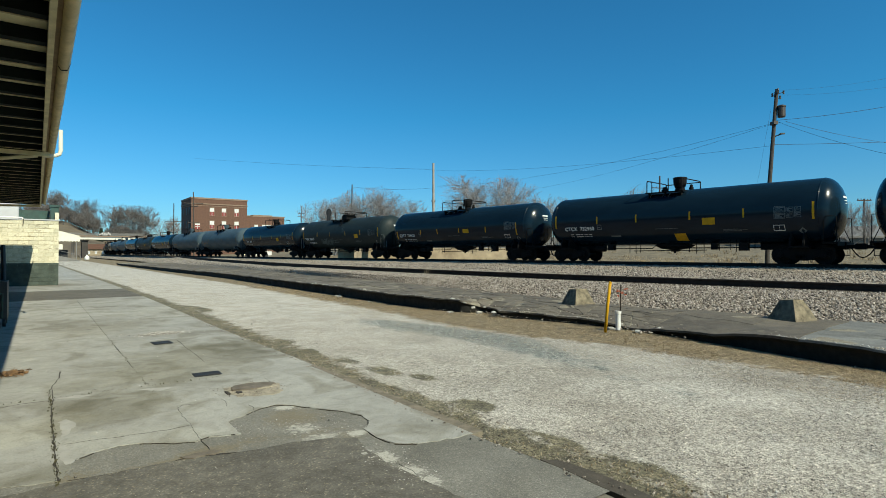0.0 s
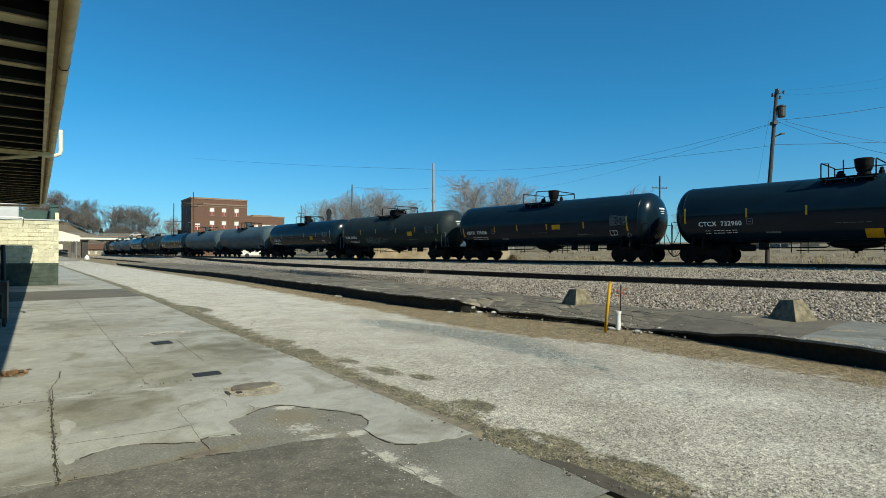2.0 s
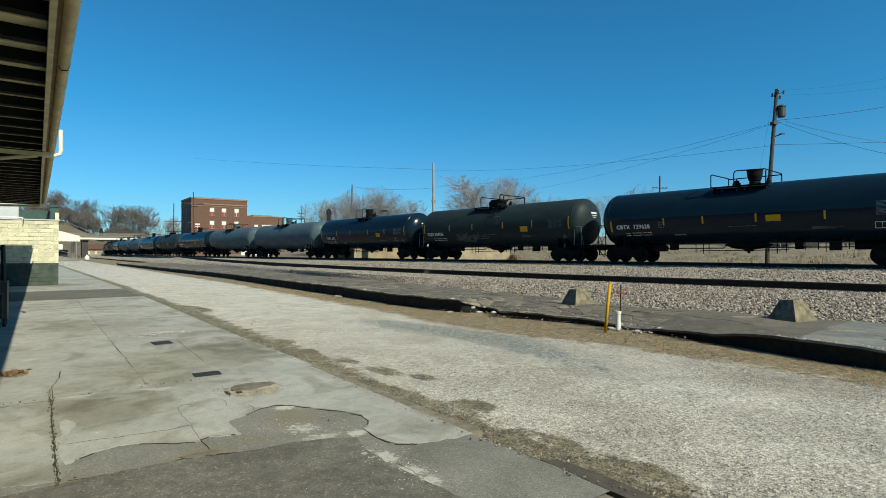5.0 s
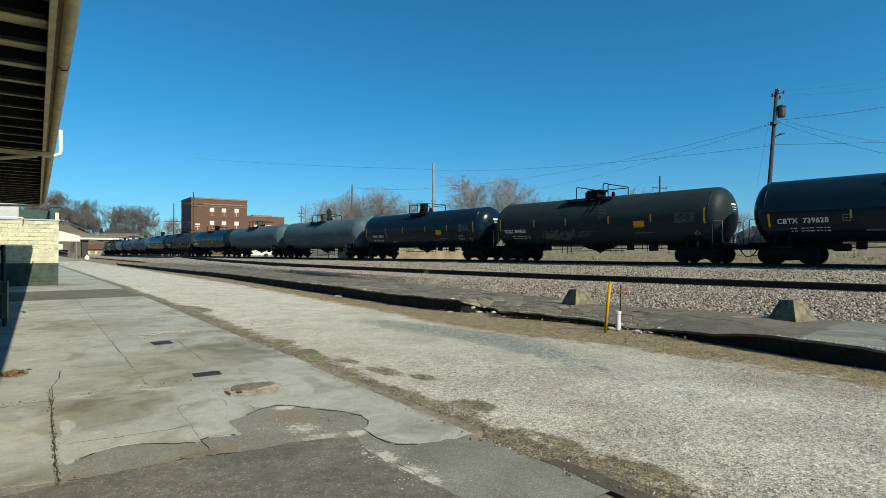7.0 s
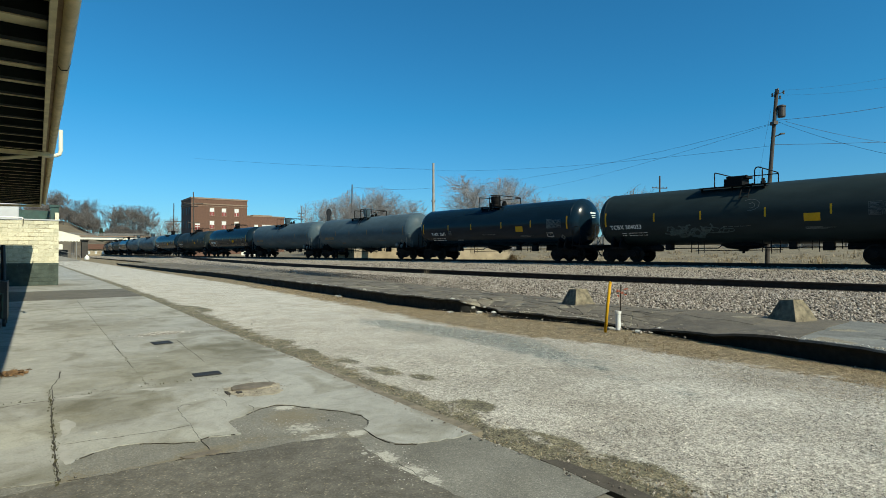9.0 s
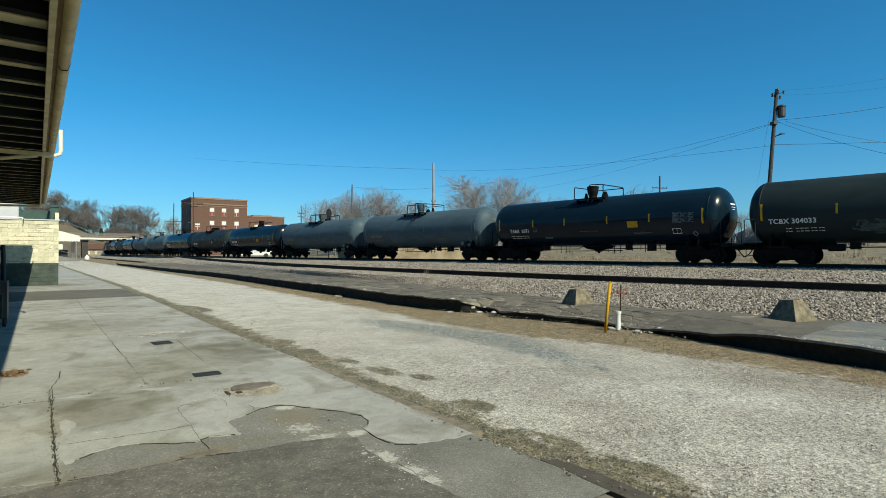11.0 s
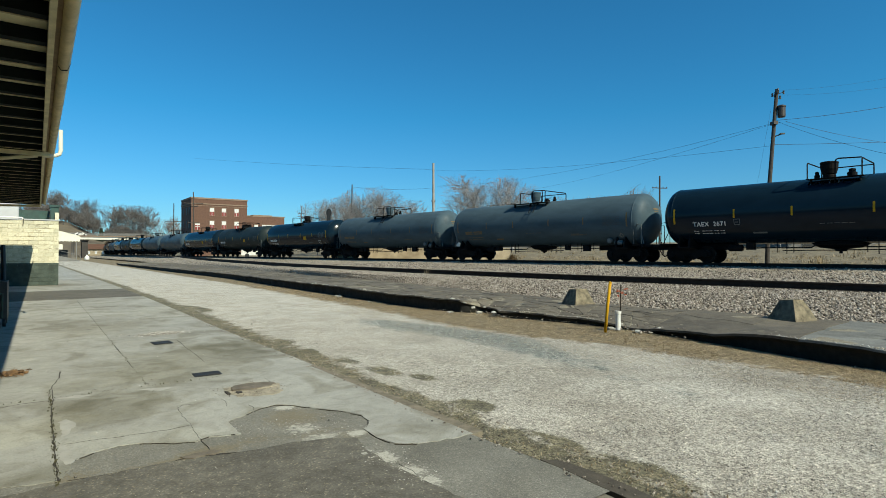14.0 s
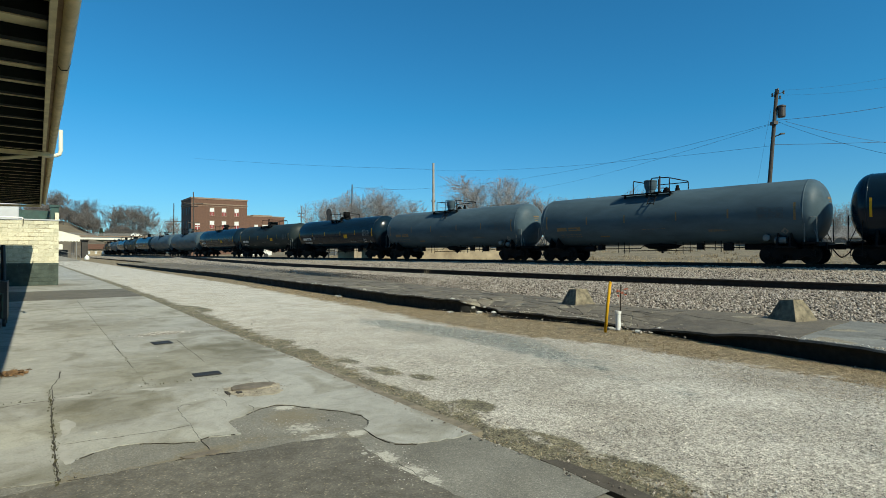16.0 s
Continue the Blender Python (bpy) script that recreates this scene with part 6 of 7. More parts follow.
r = np.random.default_rng(88)
b0, a0 = plan([(292, 590)])[0]
pts = np.array([tuple(S(a0 + r.normal(0, 0.12), b0 + r.normal(0, 0.26), 0.008)) for _ in range(700)])
scatter("spall_rubble", pts, r.uniform(0.004, 0.016, 700), 0.6, M_CHIP, "pale crumbled concrete heaped in a worn hollow", "rubble", 89)


def skim(points, seed, label="thin pale cement skim on the paving", material=None, z=0.0017):
    """A thin ragged patch of cement."""
    base, out = plan(points), []
    for p, q in zip(base, base[1:] + base[:1]):
        k = max(3, int(math.hypot(q[0] - p[0], q[1] - p[1]) / 0.03))
        for i in range(k):
            x, y = p[0] + (q[0] - p[0]) * i / k, p[1] + (q[1] - p[1]) * i / k
            out.append((x + 0.03 * noise.noise(Vector((x * 7, y * 7, seed))) + 0.015 * noise.noise(Vector((x * 25, y * 25, seed))), y + 0.05 * noise.noise(Vector((x * 7, y * 7, seed + 5))) + 0.02 * noise.noise(Vector((x * 25, y * 25, seed + 5)))))
    plate(out, -0.02, z, material or M_SKIM, "cement_skim", slab_floor, label)


M_SKIM = worn("pale_grey_cement", (0.385, 0.37, 0.33), 0.18, 5, 0.92, bump=0.3, dirt=(0.26, 0.25, 0.22), dirt_amount=0.7, world_space=True)
skim([(-30, 602), (10, 599), (72, 597), (62, 604), (44, 611), (0, 613), (-30, 614)], 1)
skim([(106, 745), (120, 741), (138, 750), (124, 765), (110, 772)], 2)
skim([(108, 792), (122, 786), (130, 800), (124, 812), (136, 814), (118, 824), (110, 815)], 3)
skim([(245, 690), (270, 687), (310, 684), (285, 692)], 4)
skim([(322, 811), (345, 802), (372, 796), (398, 796), (380, 804), (345, 810)], 6, "crumbled brown ridge of old cement", M_HOLLOW, 0.004)
skim([(105, 706), (135, 699), (170, 698), (140, 704)], 5)
spall(22, 664, 0.22, 0.26, 7, "small hole filled with dead leaves")
r = np.random.default_rng(31)
b0, a0 = plan([(20, 664)])[0]
pts = np.array([tuple(S(a0 + r.normal(0, 0.09), b0 + r.normal(0, 0.08), 0.014)) for _ in range(260)])
blades("dead_leaves", pts, r.uniform(0.015, 0.05, len(pts)), M_LEAF, "brown dead leaves lying in a paving hole", "leaves", 32, 2.2, 0.014)
for u, v in ((660, 795), (668, 802), (680, 806), (690, 812), (705, 818), (715, 826), (735, 838), (745, 846), (520, 722), (540, 752), (560, 764), (590, 747), (500, 748), (610, 762), (570, 738), (420, 758), (450, 770)):
    b, a = plan([(u, v)])[0]
    pts = np.array([tuple(S(a + r.normal(0, 0.07), b + r.normal(0, 0.09), -0.003)) for _ in range(60)])
    scatter("patch_rubble", pts, r.uniform(0.0015, 0.005, 60) * r.choice([1, 1, 1, 2.2], 60), 0.5, M_CHIP, "pale crumbs of broken concrete on the paving", "rubble", int(u))


plate(plan([(955, 811), (990, 813), (1040, 829), (1100, 852), (1170, 884), (1250, 925), (1180, 925), (1120, 884), (1060, 858), (1005, 832)]), -0.1, -0.004, M_EARTHY, "kerb_piece", slab_floor, "dark loose kerb strip along the driveway")


M_BORDER = worn("dirty_worn_kerb_mortar", (0.215, 0.18, 0.13), 0.3, 9, 0.95, bump=0.5, dirt=(0.09, 0.075, 0.045), dirt_amount=0.8, world_space=True)
inner, outer = [], []
for i in range(90):
    q = 3.45 + 4.6 * i / 89
    wide = float(np.interp(q, [3.45, 4.0, 6.5, 8.05], [0.13, 0.12, 0.06, 0.015])) + 0.03 * noise.noise(Vector((q * 4, 8, 0))) + 0.015 * noise.noise(Vector((q * 17, 8, 0)))
    for line, n in ((inner, plat_edge(q) - 0.03), (outer, plat_edge(q) + max(0.005, wide))):
        v = W(q, n)
        line.append((v.dot(PB), v.dot(PA)))
plate(inner + outer[::-1], -0.12, -0.006, M_BORDER, "kerb_piece", slab_floor, "dirty worn kerb border along the driveway")
r = np.random.default_rng(91)
pts = []
for _ in range(900):
    q = r.choice((r.uniform(-1, 3.2), r.uniform(-1, 3.2), r.uniform(6.6, 9.6), r.uniform(10.9, 16), r.uniform(16, 30)))
    n = slab_edge(q) + 0.06 * noise.noise(Vector((q * 1.7, 2, 0))) + 0.05 * noise.noise(Vector((q * 6, 4, 0))) + abs(r.normal(0.03, 0.05))
    v = W(q, n, slab_surface(q, n) + 0.012)
    pts.append((v.x, v.y, v.z))
scatter("lip_crumbs", np.array(pts), r.uniform(0.004, 0.018, len(pts)), 0.6, M_CHIP, "pale crumbs of concrete on the old slab's broken lip", "rubble", 92)


def chunk(q, n, z, size, seed):
    """A broken lump of old concrete."""
    bm = bmesh.new()
    bmesh.ops.create_icosphere(bm, subdivisions=1, radius=size)
    for v in bm.verts:
        v.co = Vector((v.co.x * 1.3, v.co.y, v.co.z * 0.5)) + noise.noise_vector(v.co * 6 + Vector((seed, 0, 0))) * size * 0.5
    ob = solid("concrete_chunk", bm, M_PALE, "broken pale lump of old slab concrete", "rubble", group="concrete lumps")
    p = W(q, n, z)
    ob.matrix_basis = pose(p.x, p.y, p.z, 0, 0, seed * 50)


for q, n, z, size, seed in ((10.8, 10.42, 0.24, 0.075, 3.1), (10.62, 10.60, 0.12, 0.07, 5.7), (9.8, 10.55, 0.06, 0.06, 8.3), (9.7, 10.42, 0.05, 0.08, 1.9)):
    chunk(q, n, z, size, seed)
rr = random.Random(77)
for i in range(26):
    q = rr.choice((rr.uniform(9.4, 11.6), rr.uniform(5.0, 6.6), rr.uniform(15, 21)))
    n = slab_edge(q) + rr.uniform(-0.22, 0.12)
    chunk(q, n, (-0.03 if n < slab_edge(q) else slab_height(q) + 0.01), rr.uniform(0.03, 0.09), i * 1.3)

# ---- end wall of the station ----


def build_end_wall():
    wall = thing("wall_station_end", STATION, "painted block wall, cream above dark green", "wall", kind="structure")
    a0, x0, x1 = 33.3, -7.0, 0.86
    bm = bmesh.new()
    box(bm, x0, x1 - 0.012, a0, a0 + 6.0, 1.1, 3.20)
    part("mortar_core", bm, M_MORTAR, wall)
    bm = bmesh.new()
    box(bm, x0, x1 - 0.012, a0, a0 + 6.0, 0, 1.1)
    part("mortar_core", bm, M_GREEN_BRICK, wall)
    meshes = {}

    def block(w, mt):
        if (round(w, 3), mt.name) not in meshes:
            b = bmesh.new()
            box(b, 0, w - 0.009, -0.012, 0.10, 0.008, 0.192)
            meshes[(round(w, 3), mt.name)] = finish("block", b, mt)
        return meshes[(round(w, 3), mt.name)]
    rest = {M_CREAM_BRICK.name: bmesh.new(), M_GREEN_BRICK.name: bmesh.new()}
    rr = random.Random(4)
    for row in range(16):
        z = row * 0.2
        mt = M_GREEN_BRICK if row < 5 else M_CREAM_BRICK
        x = x1
        first = True
        while x > x0:
            w = 0.2 if first and row % 2 else 0.4
            first = False
            if x > -2.2:
                ob = new("block", block(w, mt))
                ob.parent = wall
                ob.location = (x - w, a0 + rr.uniform(-0.004, 0.004), z)
            else:
                box(rest[mt.name], x - w, x - 0.014, a0 - 0.012, a0 + 0.1, z + 0.007, z + 0.193)
            x -= w
    for mt in (M_CREAM_BRICK, M_GREEN_BRICK):
        ob = part("block_course", rest[mt.name], mt, wall)
        tagged(ob, kind="stuff")
    # the strip of green paint above the fifth course
    for i in range(8):
        bm = bmesh.new()
        box(bm, x1 - 0.4 * (i + 1), x1 - 0.4 * i - 0.003, a0 - 0.020, a0 + 0.05, 1.007, 1.11)
        part("paint_band", bm, M_GREEN_BRICK, wall)
    bm = bmesh.new()
    box(bm, x0, x1 + 0.03, a0 - 0.05, a0 + 6.0, 3.20, 3.255)
    part("coping", bm, M_BOX, wall, "thin pale metal coping")
    bm = bmesh.new()
    box(bm, 0.70, 0.86, a0 - 0.02, a0 + 0.2, 3.256, 3.60)
    part("corner_post", bm, M_CREAM_BRICK, wall)
    return wall


build_end_wall()

roof_unit = thing("roof_unit", STATION, "low dark green metal housing on the flat roof", "roof housing")
bm = bmesh.new()
box(bm, -0.95, 0.50, 34.95, 36.2, 3.255, 3.78)
for i in range(6):
    box(bm, -0.90 + i * 0.25, -0.87 + i * 0.25, 34.92, 34.95, 3.28, 3.76)
part("housing", bm, M_GREEN, roof_unit)
bm = bmesh.new()
box(bm, 0.52, 0.86, 33.55, 34.9, 3.256, 3.90)
box(bm, 0.48, 0.90, 33.5, 34.95, 3.90, 4.0)
part("cap", bm, M_GREEN, roof_unit, "dark green capped corner box")
air_box = thing("roof_box", STATION, "pale grey metal equipment box on the flat roof", "equipment box")
bm = bmesh.new()
box(bm, -2.6, -0.75, 34.2, 35.4, 3.255, 4.35)
bmesh.ops.bevel(bm, geom=bm.edges[:], offset=0.03, segments=2)
part("box", bm, M_BOX, air_box)
bm = bmesh.new()
tube(bm, [(-2.6, 33.9, 3.34), (-0.62, 33.9, 3.34), (-0.58, 33.9, 3.30), (-0.58, 33.9, 3.25)], 0.035, 8)
part("pipe", bm, M_PVC, air_box, "thin white pipe")
bm = bmesh.new()
tube(bm, [(-0.55, 33.24, 3.25), (-0.55, 33.23, 3.0), (-0.56, 33.23, 2.92)], 0.018, 6)
part("cable", bm, M_CABLE, air_box)

# ---- baggage cart in the canopy's shade ----
cart = thing("baggage_cart", STATION @ pose(-1.02, 15.6, 0, 0, 0, 0), "black iron baggage cart in the canopy's shade", "cart")
bm = bmesh.new()
box(bm, -0.5, 0.5, -0.45, 0.45, 0.18, 0.98)
bmesh.ops.bevel(bm, geom=bm.edges[:], offset=0.02, segments=1)
part("body", bm, M_BLACK_IRON, cart)
for x in (-0.45, 0.45):
    for y in (-0.4, 0.4):
        bm = bmesh.new()
        lathe(bm, [(0, -0.03), (0.09, -0.03), (0.09, 0.03), (0, 0.03)], "X", 14, Matrix.Translation((x, y, 0.09)))
        box(bm, x - 0.02, x + 0.02, y - 0.02, y + 0.02, 0.09, 0.2)
        part("caster", bm, M_BLACK_IRON, cart)
bm = bmesh.new()
for x in (-0.40, 0.40):
    tube(bm, [(x, 0.46, 0.8), (x, 0.6, 1.25), (x * 0.95, 0.7, 1.78)], 0.045, 8)
tube(bm, [(-0.4, 0.69, 1.70), (0.4, 0.69, 1.70)], 0.035, 8)
part("handle", bm, M_BLACK_IRON, cart)
bm = bmesh.new()
for x in (-0.42, 0.42):
    tube(bm, [(x, -0.47, 0.2), (x, -0.47, 0.72)], 0.018, 6)
tube(bm, [(-0.42, -0.47, 0.72), (0.42, -0.47, 0.72)], 0.018, 6)
part("front_frame", bm, M_GREEN, cart, "thin green frame")

# ---- things beside the tracks ----
post = thing("marker_post", Matrix.Translation((3.41, 11.44, -0.06)), "yellow plastic marker post leaning slightly", "marker post")
bm = bmesh.new()
tube(bm, [(-0.02, 0, 0), (0.03, 0, 0.55), (0.085, 0, 1.04)], 0.031, 10)
part("shaft", bm, M_YELLOW, post, smooth=True)
bm = bmesh.new()
lathe(bm, [(0.033, 1.02), (0.033, 1.05), (0.015, 1.065), (0, 1.067)], "Z", 10, Matrix.Translation((0.085, 0, 0)))
part("cap", bm, M_YELLOW, post)
stub = thing("pipe_stub", Matrix.Translation((3.71, 11.6, -0.03)), "short white plastic pipe standing in the rubble", "pipe")
bm = bmesh.new()
lathe(bm, [(0.0, 0.0), (0.052, 0.0), (0.052, 0.34), (0.066, 0.345), (0.066, 0.40), (0.05, 0.40), (0.05, 0.36), (0.0, 0.36)], "Z", 16)
part("pipe", bm, M_PVC, stub)
stake = thing("survey_stake", Matrix.Translation((3.80, 11.75, -0.02)), "thin metal stake with a faded orange ribbon", "stake")
bm = bmesh.new()
tube(bm, [(0, 0, 0), (0.02, 0, 0.94)], 0.012, 6)
part("rod", bm, M_RAIL, stake)
bm = bmesh.new()
rr = random.Random(8)
for i in range(9):
    z = 0.88 - i * 0.022
    w = rr.uniform(0.03, 0.08)
    a = rr.uniform(-0.6, 0.6)
    box(bm, 0.0, w, -0.012, 0.012, z - 0.03, z, pose(0.02, 0, 0, 0, a * 20, a * 60))
part("ribbon", bm, M_ORANGE, stake)


def block_stone(x, y, turn, w, d, h, top, seed):
    """A cast concrete block with battered sides and worn edges."""
    bm = bmesh.new()
    box(bm, -w / 2, w / 2, -d / 2, d / 2, 0, h)
    bmesh.ops.subdivide_edges(bm, edges=bm.edges[:], cuts=5, use_grid_fill=True)
    for v in bm.verts:
        u = v.co.z / h
        v.co.x *= 1 - (1 - top) * u
        v.co.y *= 1 - (1 - top * 0.9) * u
        n_ = noise.noise_vector(v.co * 4 + Vector((seed, 0, 0)))
        v.co += n_ * 0.011
        if u > 0.95:
            v.co.z -= 0.02 * (abs(v.co.x) / w) + 0.015 * noise.noise(v.co * 9)
    bm.normal_update()
    ob = solid("concrete_block", bm, M_BLOCK, "weathered cast concrete block on the old slab", "concrete block", group="concrete blocks")
    ob.matrix_basis = pose(x, y, 0.20, 0, 0, turn)
    return ob


block_stone(7.04, 11.05, 22, 0.66, 0.66, 0.46, 0.46, 1)
block_stone(3.54, 14.35, 22, 0.66, 0.66, 0.46, 0.5, 4)


# ---- background buildings ----
def window(parent, x, y, z, w, h, shade):
    """A sash window in a facade that faces -y, white blind above, red panel below."""
    bm = bmesh.new()
    box(bm, x - w / 2 - 0.08, x + w / 2 + 0.08, y - 0.10, y - 0.003, z - 0.14, z)
    box(bm, x - w / 2 - 0.06, x + w / 2 + 0.06, y - 0.06, y - 0.003, z + h, z + h + 0.16)
    box(bm, x - w / 2 - 0.06, x - w / 2, y - 0.05, y - 0.003, z, z + h)
    box(bm, x + w / 2, x + w / 2 + 0.06, y - 0.05, y - 0.003, z, z + h)
    win = part("window", bm, M_STONE_TRIM, parent)
    bm = bmesh.new()
    box(bm, x - w / 2, x + w / 2, y - 0.03, y - 0.003, z + h * shade, z + h)
    part("blind", bm, M_GLASS_WHITE, win)
    if shade > 0:
        bm = bmesh.new()
        box(bm, x - w / 2, x + w / 2, y - 0.028, y - 0.003, z, z + h * shade)
        part("panel", bm, M_RED_PANEL, win)
    bm = bmesh.new()
    box(bm, x - 0.04, x + 0.04, y - 0.045, y - 0.003, z, z + h)
    box(bm, x - w / 2, x + w / 2, y - 0.045, y - 0.003, z + h * 0.48, z + h * 0.54)
    part("glazing_bar", bm, M_GLASS_WHITE, win)


def build_brick_building():
    c = far_at(338, 448, 130)
    house = thing("brick_building", pose(c.x, c.y, 0, 0, 0, 36.56), "four-storey red brick building with white and red windows", "building")
    bm = bmesh.new()
    box(bm, 0, 13.1, 0, 11, 0, 14.6)
    part("wall", bm, M_RED_BRICK, house)
    bm = bmesh.new()
    box(bm, -0.12, 13.22, -0.12, 11.12, 13.3, 13.55)
    box(bm, -0.10, 13.20, -0.10, 11.1, 14.6, 14.95)
    box(bm, -0.06, 13.16, -0.06, 11.06, 12.9, 13.0)
    part("cornice", bm, M_STONE_TRIM, house)
    for row, z in ((3, 10.6), (2, 7.45), (1, 4.2)):
        for x in (1.4, 4.7, 7.5, 10.5):
            if row == 3 and x < 3:
                continue
            if row == 2 and x < 3:
                window(house, x, 0, z - 0.3, 1.1, 1.5, 0.75)
                continue
            window(house, x, 0, z + 0.1, 1.0, 1.8, 0.56)
    for z in (10.9, 7.7, 4.5):
        for y in (2, 5, 8.5):
            bm = bmesh.new()
            box(bm, -0.05, -0.003, y - 0.55, y + 0.55, z, z + 1.8)
            part("window", bm, M_BLACK_IRON, house)
    wing = thing("brick_wing", pose(c.x + 0.8032 * 13.15 - 0.5957 * 1.2, c.y + 0.5957 * 13.15 + 0.8032 * 1.2, 0, 0, 0, 36.56), "lower red brick wing with white windows", "building")
    bm = bmesh.new()
    box(bm, 0, 10.0, 0, 12, 0, 10.9)
    part("wall", bm, M_RED_BRICK, wing)
    bm = bmesh.new()
    box(bm, -0.08, 10.08, -0.08, 12.08, 10.9, 11.15)
    box(bm, 2.5, 7.5, 2.0, 9, 11.15, 11.5)
    part("cornice", bm, M_STONE_TRIM, wing)
    for x, w in ((2.6, 0.9), (4.7, 1.2), (6.0, 1.2), (7.3, 1.2), (8.9, 0.8)):
        window(wing, x, 0, 7.3, w, 1.5, 0.0)
    bm = bmesh.new()
    tube(bm, [(9.2, -0.3, 9.0), (9.2, -0.3, 6.0)], 0.08, 6)
    part("drain_pipe", bm, M_RED_PANEL, wing)


build_brick_building()


def build_bridge():
    a, b = far_at(60, 448, 185), far_at(345, 448, 215)
    d = Vector((b.x - a.x, b.y - a.y, 0))
    m = Matrix.Translation((a.x, a.y, 0)) @ Matrix.Rotation(math.atan2(d.y, d.x), 4, "Z")
    ln = d.length
    br = thing("road_bridge", m, "pale concrete road bridge over the railway", "bridge")
    bm = bmesh.new()
    box(bm, 0, ln, 0, 9, 6.4, 7.4)
    part("girder", bm, M_BRIDGE, br)
    bm = bmesh.new()
    box(bm, 0, ln, -0.4, 9.4, 7.4, 7.75)
    part("deck", bm, M_STONE_TRIM, br)
    for y in (-0.35, 9.2):
        bm = bmesh.new()
        for z in (8.15, 8.6):
            box(bm, 0, ln, y, y + 0.12, z, z + 0.14)
        part("guard_rail", bm, M_SHED, br)
        for i in range(int(ln / 2.5)):
            bm = bmesh.new()
            box(bm, i * 2.5, i * 2.5 + 0.15, y, y + 0.15, 7.75, 8.74)
            part("rail_post", bm, M_SHED, br)
    for x in (14.5, 44):
        bm = bmesh.new()
        box(bm, x - 0.9, x + 0.9, 1, 8, -0.6, 6.0)
        box(bm, x - 1.2, x + 1.2, 0.4, 8.6, 6.0, 6.4)
        part("pier", bm, M_PIER, br, "dark stained pier")
    return m, ln


BRIDGE, BRIDGE_LEN = build_bridge()


def build_distant_car(material, label):
    v = thing("distant_car", BRIDGE, label, "car", "cars on the bridge")
    bm = bmesh.new()
    extrude_profile(bm, [(-1.75, 0.3), (1.75, 0.3), (1.8, 0.7), (1.0, 0.85), (0.6, 1.38), (-0.9, 1.42), (-1.5, 0.95), (-1.8, 0.85)], -0.8, 0.8)
    bmesh.ops.bevel(bm, geom=bm.edges[:], offset=0.06, segments=1)
    part("body", bm, material, v)
    bm = bmesh.new()
    extrude_profile(bm, [(-1.2, 0.92), (0.85, 0.92), (0.52, 1.3), (-0.85, 1.33)], -0.815, 0.815)
    part("windows", bm, M_BLACK_IRON, v)
    for wx in (-1.1, 1.1):
        for wy in (-0.75, 0.75):
            bm = bmesh.new()
            lathe(bm, [(0, -0.1), (0.32, -0.1), (0.32, 0.1), (0, 0.1)], "Y", 12, Matrix.Translation((wx, wy, 0.32)))
            part("wheel", bm, M_BLACK_IRON, v)
    return v


BRIDGE_CARS = [build_distant_car(M_PVC, "small white car crossing the bridge"), build_distant_car(M_BOX, "small pale grey car crossing the bridge"), build_distant_car(M_PVC, "small white car crossing the bridge")]


def bridge_place(u, lane, heading):
    """A car's pose at u metres along the bridge."""
    return BRIDGE @ Matrix.Translation((u, lane, 7.75)) @ Matrix.Rotation(radians(heading), 4, "Z")


def build_awning():
    c = far_at(92, 448, 105)
    aw = thing("awning_shed", Matrix.Translation((c.x, c.y, 0)) @ Matrix.Rotation(radians(36.56), 4, "Z"), "cream scalloped awning on posts beside the platform", "awning")
    # slopes down towards the tracks
    bm = bmesh.new()
    for i in range(9):
        x0, x1 = i * 0.5, i * 0.5 + 0.5
        vs = [(x0, 0, 6.2 - x0 * 0.28), (x1, 0, 6.2 - x1 * 0.28), (x1, 18, 6.2 - x1 * 0.28), (x0, 18, 6.2 - x0 * 0.28)]
        top = [bm.verts.new(v) for v in vs]
        low = [bm.verts.new((v[0], v[1], v[2] - 0.08)) for v in vs]
        bm.faces.new(top)
        bm.faces.new(low[::-1])
        for k in range(4):
            j = (k + 1) % 4
            bm.faces.new((low[k], low[j], top[j], top[k]))
    part("canvas", bm, M_AWNING, aw)
    bm = bmesh.new()
    pts = [(0.0, 6.1), (4.5, 4.85)] + [(4.5 - i * 0.25, 3.95 - (0.16 if i % 2 else 0)) for i in range(19)]
    extrude_profile(bm, pts, -0.05, 0.0)
    part("valance", bm, M_AWNING, aw, "scalloped cream valance")
    for x in (3.9,):
        for y in (0.2, 9, 17):
            bm = bmesh.new()
            box(bm, x - 0.08, x + 0.08, y - 0.08, y + 0.08, 0, 4.7)
            part("post", bm, M_SHED, aw)
    bm = bmesh.new()
    extrude_profile(bm, [(0.0, 0.0), (4.6, 0.0), (4.6, 0.15), (3.9, 0.35), (0.0, 1.35)], 0.2, 1.6)
    part("ramp", bm, M_SHED, aw, "grey sloping ramp wall")
    bm = bmesh.new()
    tube(bm, [(0.0, 0.25, 2.3), (3.9, 0.25, 1.35), (4.6, 0.25, 1.1), (4.6, 0.25, 0.1)], 0.05, 6)
    part("handrail", bm, M_SHED, aw)
    bm = bmesh.new()
    box(bm, 0.3, 1.7, 0.6, 1.2, 2.3, 3.3)
    part("sign_board", bm, M_AWNING, aw, "blank pale yellow board")
    bm = bmesh.new()
    box(bm, 0.3, 2.6, 3, 4, 0, 2.2)
    part("dark_stall", bm, M_BLACK_IRON, aw)


build_awning()

